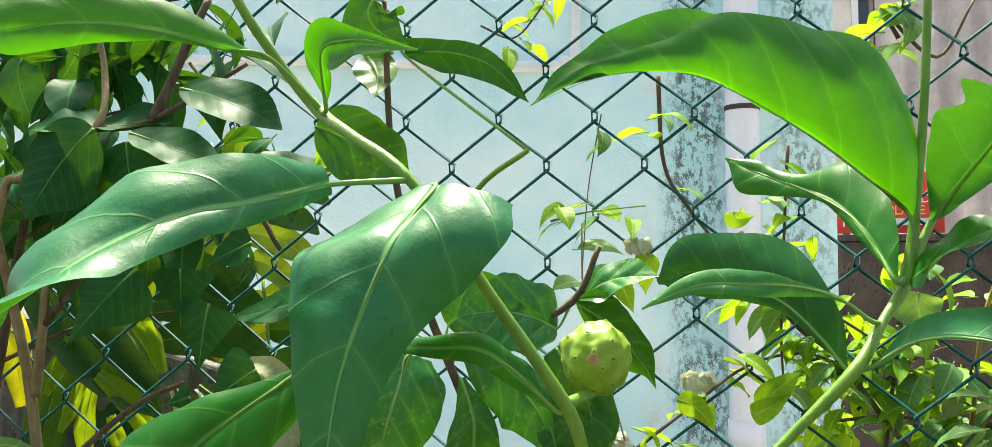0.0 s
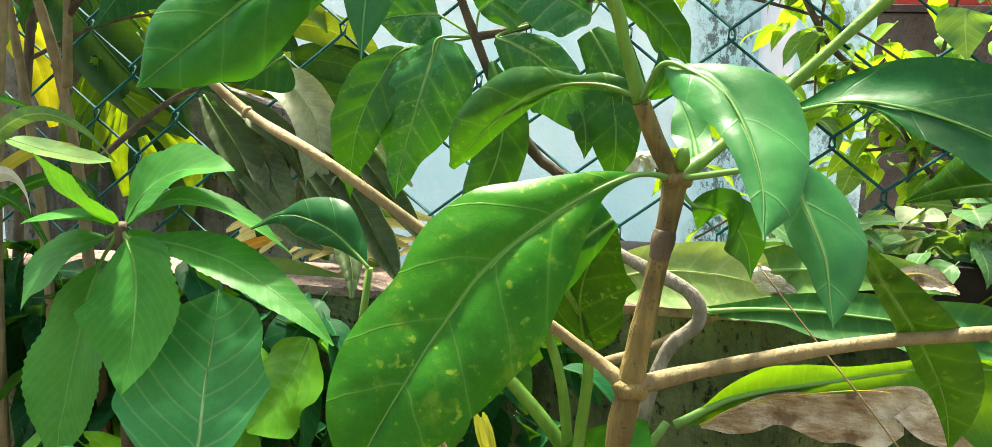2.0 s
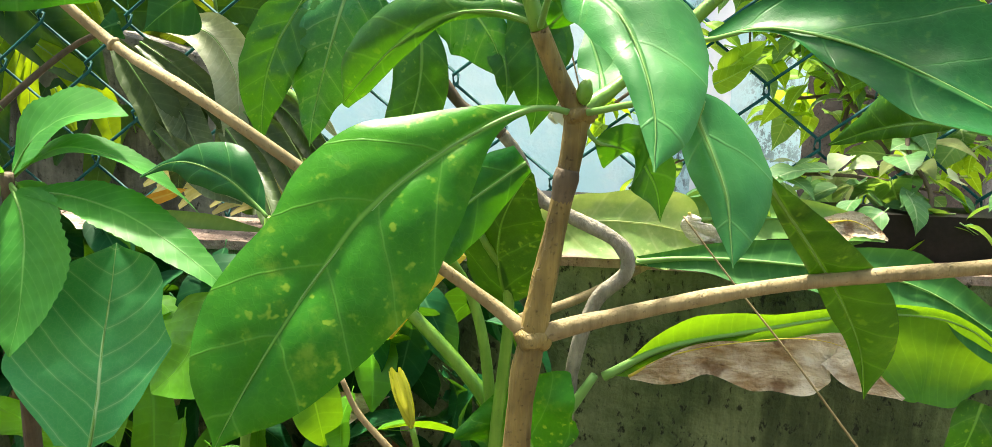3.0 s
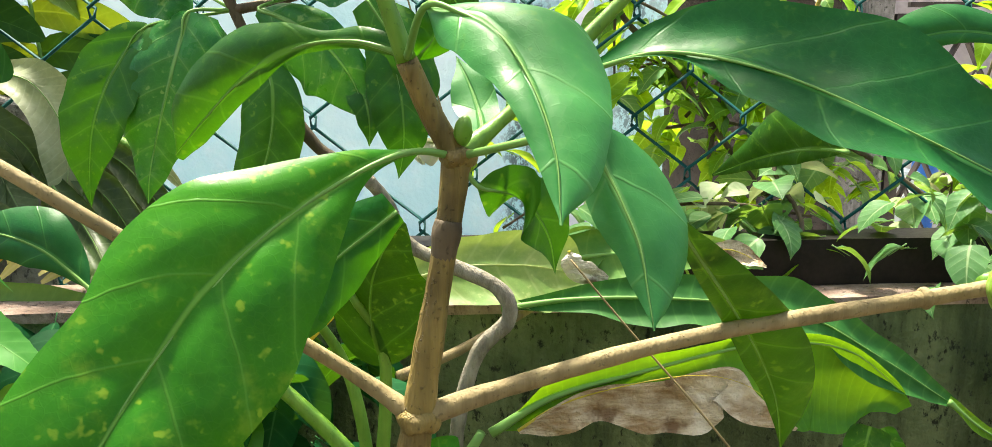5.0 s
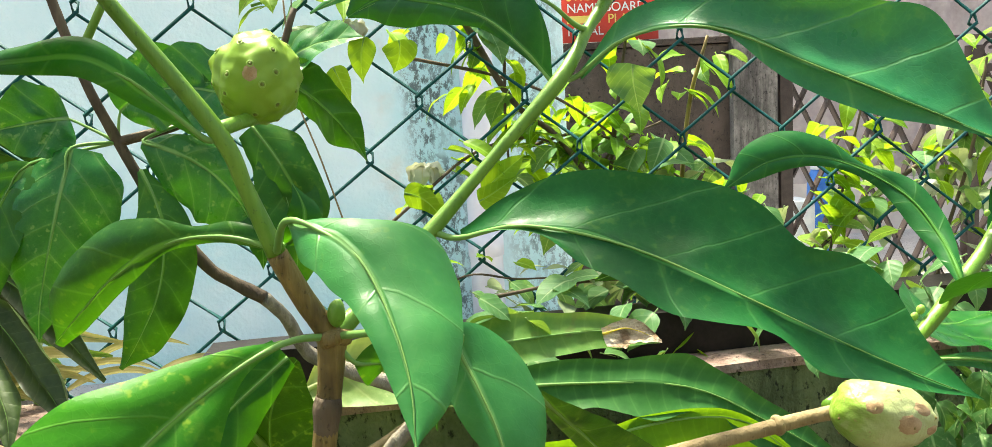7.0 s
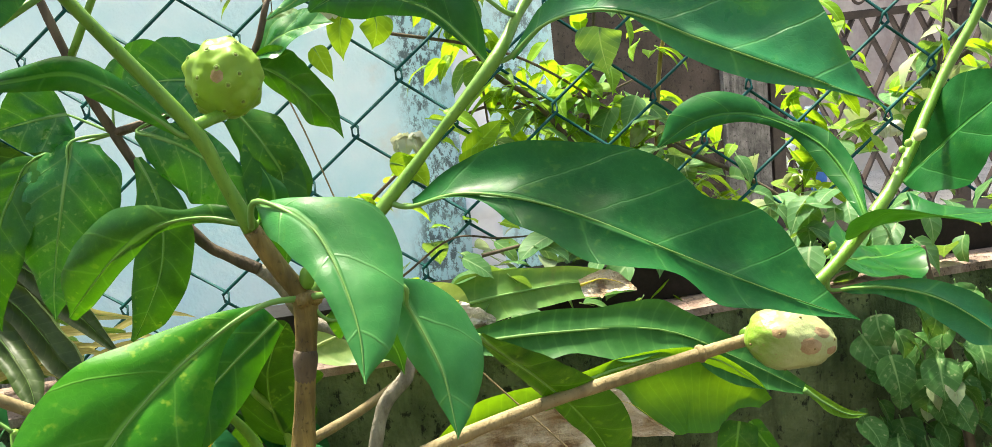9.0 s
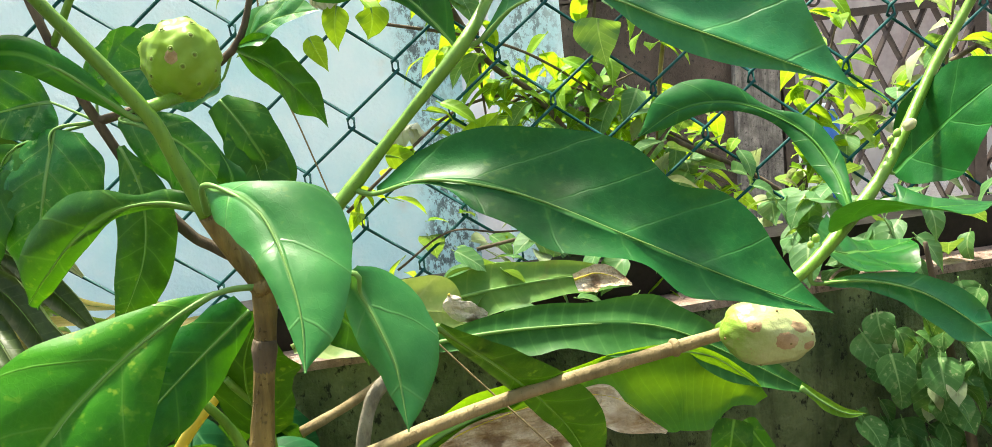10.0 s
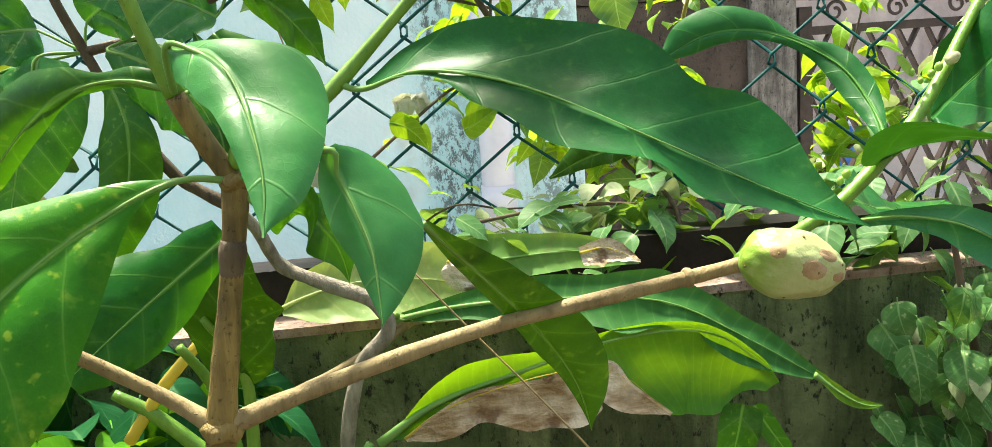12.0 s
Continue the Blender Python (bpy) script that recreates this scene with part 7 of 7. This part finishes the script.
shed = thing("sheet_metal_shed", (2.6, 5.2, 0.03), "pinkish corrugated sheet-metal wall behind the gate", "shed")
bm = bmesh.new()
cols = [[bm.verts.new((1.3 + i * 0.03, 5.2 + 0.022 * math.sin(i * 1.05), z)) for z in (0.36, 1.6, 3.4)] for i in range(140)]
for a, b in zip(cols, cols[1:]):
    for j in range(2):
        bm.faces.new((a[j], b[j], b[j + 1], a[j + 1]))
part("sheet", smooth(bm), SHUTTER, shed)
part("plinth", box((1.3, 5.18, 0.03), (5.5, 5.36, 0.36)), HOUSE, shed)
part("frame", box((1.3, 5.24, 0.36), (5.5, 5.34, 3.42)), IRON, shed)
drum = thing("plastic_drum", (2.28, 4.5, 0.03), "blue plastic drum on the yard behind the gate", "drum")
part("body", tube([(2.28, 4.5, 0.03), (2.28, 4.5, 0.3), (2.28, 4.5, 0.46), (2.28, 4.5, 0.52)], [0.055, 0.065, 0.06, 0.04], 20, 4), BLUE, drum)
part("lid", tube([(2.28, 4.5, 0.52), (2.28, 4.5, 0.55)], [0.045, 0.04], 20, 1), PLASTIC, drum)
can = thing("plastic_can", (2.02, 4.3, 0.03), "pale plastic can on the yard floor", "can")
part("body", box((1.92, 4.2, 0.03), (2.12, 4.4, 0.40), 0.03), PLASTIC, can)

sign = thing("sign_board", (1.0, 3.70, 1.19), "red advertising sign board standing on the boundary wall", "sign")
SX0, SX1, SZ0, SZ1, SY = 0.782, 1.196, 1.197, 1.44, 3.70
part("board", box((SX0, SY, SZ0), (SX1, SY + 0.012, SZ1), 0.002), RED, sign)
for x in (SX0 + 0.05, SX1 - 0.05):
    part("stake", box((x - 0.012, SY + 0.013, 1.191), (x + 0.012, SY + 0.033, SZ1 - 0.02)), IRON, sign)


def lettering(text, x, z, size, mat):
    data = bpy.data.curves.new("lettering", "FONT")
    data.body, data.size, data.extrude = text, size, 0.001
    data.materials.append(mat)
    ob = new("lettering", data)
    ob.parent = sign
    ob.matrix_parent_inverse = Matrix.Translation(-sign.location)
    ob.matrix_basis = pose(x, SY - 0.0025, z, 90)
    return ob


lettering("CONNECT", SX0 + 0.18, SZ1 - 0.028, 0.026, SIGN_WHITE)
lettering("STICKERS", SX0 + 0.03, SZ1 - 0.075, 0.052, SIGN_YELLOW)
lettering("NAME BOARD", SX0 + 0.03, SZ1 - 0.122, 0.052, SIGN_WHITE)
lettering("PLATE", SX0 + 0.20, SZ1 - 0.169, 0.052, SIGN_YELLOW)
part("bar", box((SX0 + 0.03, SY - 0.003, SZ1 - 0.166), (SX0 + 0.17, SY - 0.0005, SZ1 - 0.136)), SIGN_YELLOW, sign)
lettering("METAL", SX0 + 0.03, SZ1 - 0.215, 0.050, SIGN_WHITE)
part("bar", box((SX0 + 0.22, SY - 0.003, SZ1 - 0.212), (SX1 - 0.04, SY - 0.0005, SZ1 - 0.184)), SIGN_WHITE, sign)

house = thing("house", (3.0, 8.0, 0.0), "cream house with dark white-framed windows across the yard", "house")
part("wall", box((-1.0, 8.0, 0.0), (8.0, 8.3, 6.0)), HOUSE, house)
part("ledge", box((-1.0, 7.7, 2.12), (8.0, 8.0, 2.22)), HOUSE, house)
for x in (1.75, 3.4, 5.0):
    win = part("window", box((x, 7.985, 2.5), (x + 1.0, 8.0, 3.4)), DARK_GLASS, house)
    for a in (0, 0.48, 0.96):
        part("frame", box((x + a, 7.95, 2.5), (x + a + 0.05, 7.984, 3.4)), WHITE, win)
    for c in (2.45, 2.72, 3.0, 3.4):
        part("bar", box((x, 7.955, c), (x + 1.0, 7.983, c + 0.035)), WHITE, win)
cooler = thing("air_conditioner", (2.5, 7.6, 1.6), "white air conditioner box on the house wall", "air conditioner")
part("casing", box((2.2, 7.65, 1.55), (2.95, 7.995, 2.05), 0.02), WHITE, cooler)
part("grille", tube([(2.5, 7.66, 1.8), (2.5, 7.642, 1.8)], [0.19, 0.18], 20, 1), BLACK, cooler)

trough = thing("brick_trough", (0.72, 1.72, 0.03), "red brick trough behind the fence", "trough")
part("side", box((0.60, 1.68, 0.03), (0.80, 1.76, 0.545), 0.006), BRICK, trough)

# small flowers and buds on the rising noni branch
for k, p in enumerate(((0.498, 0.600, 0.916), (0.505, 0.600, 0.920), (0.510, 0.600, 0.924), (0.492, 0.600, 0.922), (0.431, 0.570, 0.860), (0.435, 0.570, 0.864))):
    knot(p, 0.0019 + 0.0004 * (k % 3), (0.3, 0, 1), 1.2, FRUIT_GREEN, "flower_bud")
knot((0.519, 0.600, 0.929), 0.0040, (1, 0, 0.6), 1.3, FLOWER_WHITE, "flower")
part("flower", blade((0.493, 0.600, 0.919), (0.487, 0.600, 0.927), (0.482, 0.600, 0.933), (0.004, 0, 0.004), (0.3, 0.3), n=(4, 8)), FRUIT_RING, noni)
spot = bmesh.new()
bmesh.ops.create_circle(spot, cap_ends=True, segments=14, radius=0.0034, matrix=Matrix.Translation((-0.0725, 0.3885, 0.824)) @ pose(0, 0, 0, 65, -25, 0) @ Matrix.Diagonal((1.0, 0.55, 1, 1)))
part("dry_spot", spot, DEAD_LEAF, noni, "pale dry hole in the leaf")

# loose twigs
def to_ground(a, b):
    """Points on from b along the line from a, down to the soil."""
    a, b = Vector(a), Vector(b)
    end = a + (b - a) * (a.z / (a.z - b.z))
    return [b.lerp(end, f) for f in (0.12, 0.3, 0.6, 1.0)]


twig = thing("dead_twig", (0.301, 0.700, 0.628), "thin dry brown twig leaning across the leaves", "twig")
part("twig", tube([(0.157, 0.720, 0.794), (0.201, 0.710, 0.742), (0.246, 0.700, 0.691), (0.307, 0.700, 0.615), *to_ground((0.246, 0.700, 0.691), (0.307, 0.700, 0.615))], [0.0008, 0.0009, 0.0010, 0.0011, 0.0012], 6, 6, 0.1), DRY_STEM, twig)
stick = thing("dead_twig", (-0.064, 0.620, 0.624), "short dry brown stick leaning in the bed", "twig")
part("twig", tube([(-0.097, 0.620, 0.674), (-0.084, 0.620, 0.646), (-0.057, 0.620, 0.616), *to_ground((-0.084, 0.620, 0.646), (-0.057, 0.620, 0.616))], [0.0022, 0.0028, 0.003, 0.003], 7, 6, 0.14), DRY_STEM, stick)
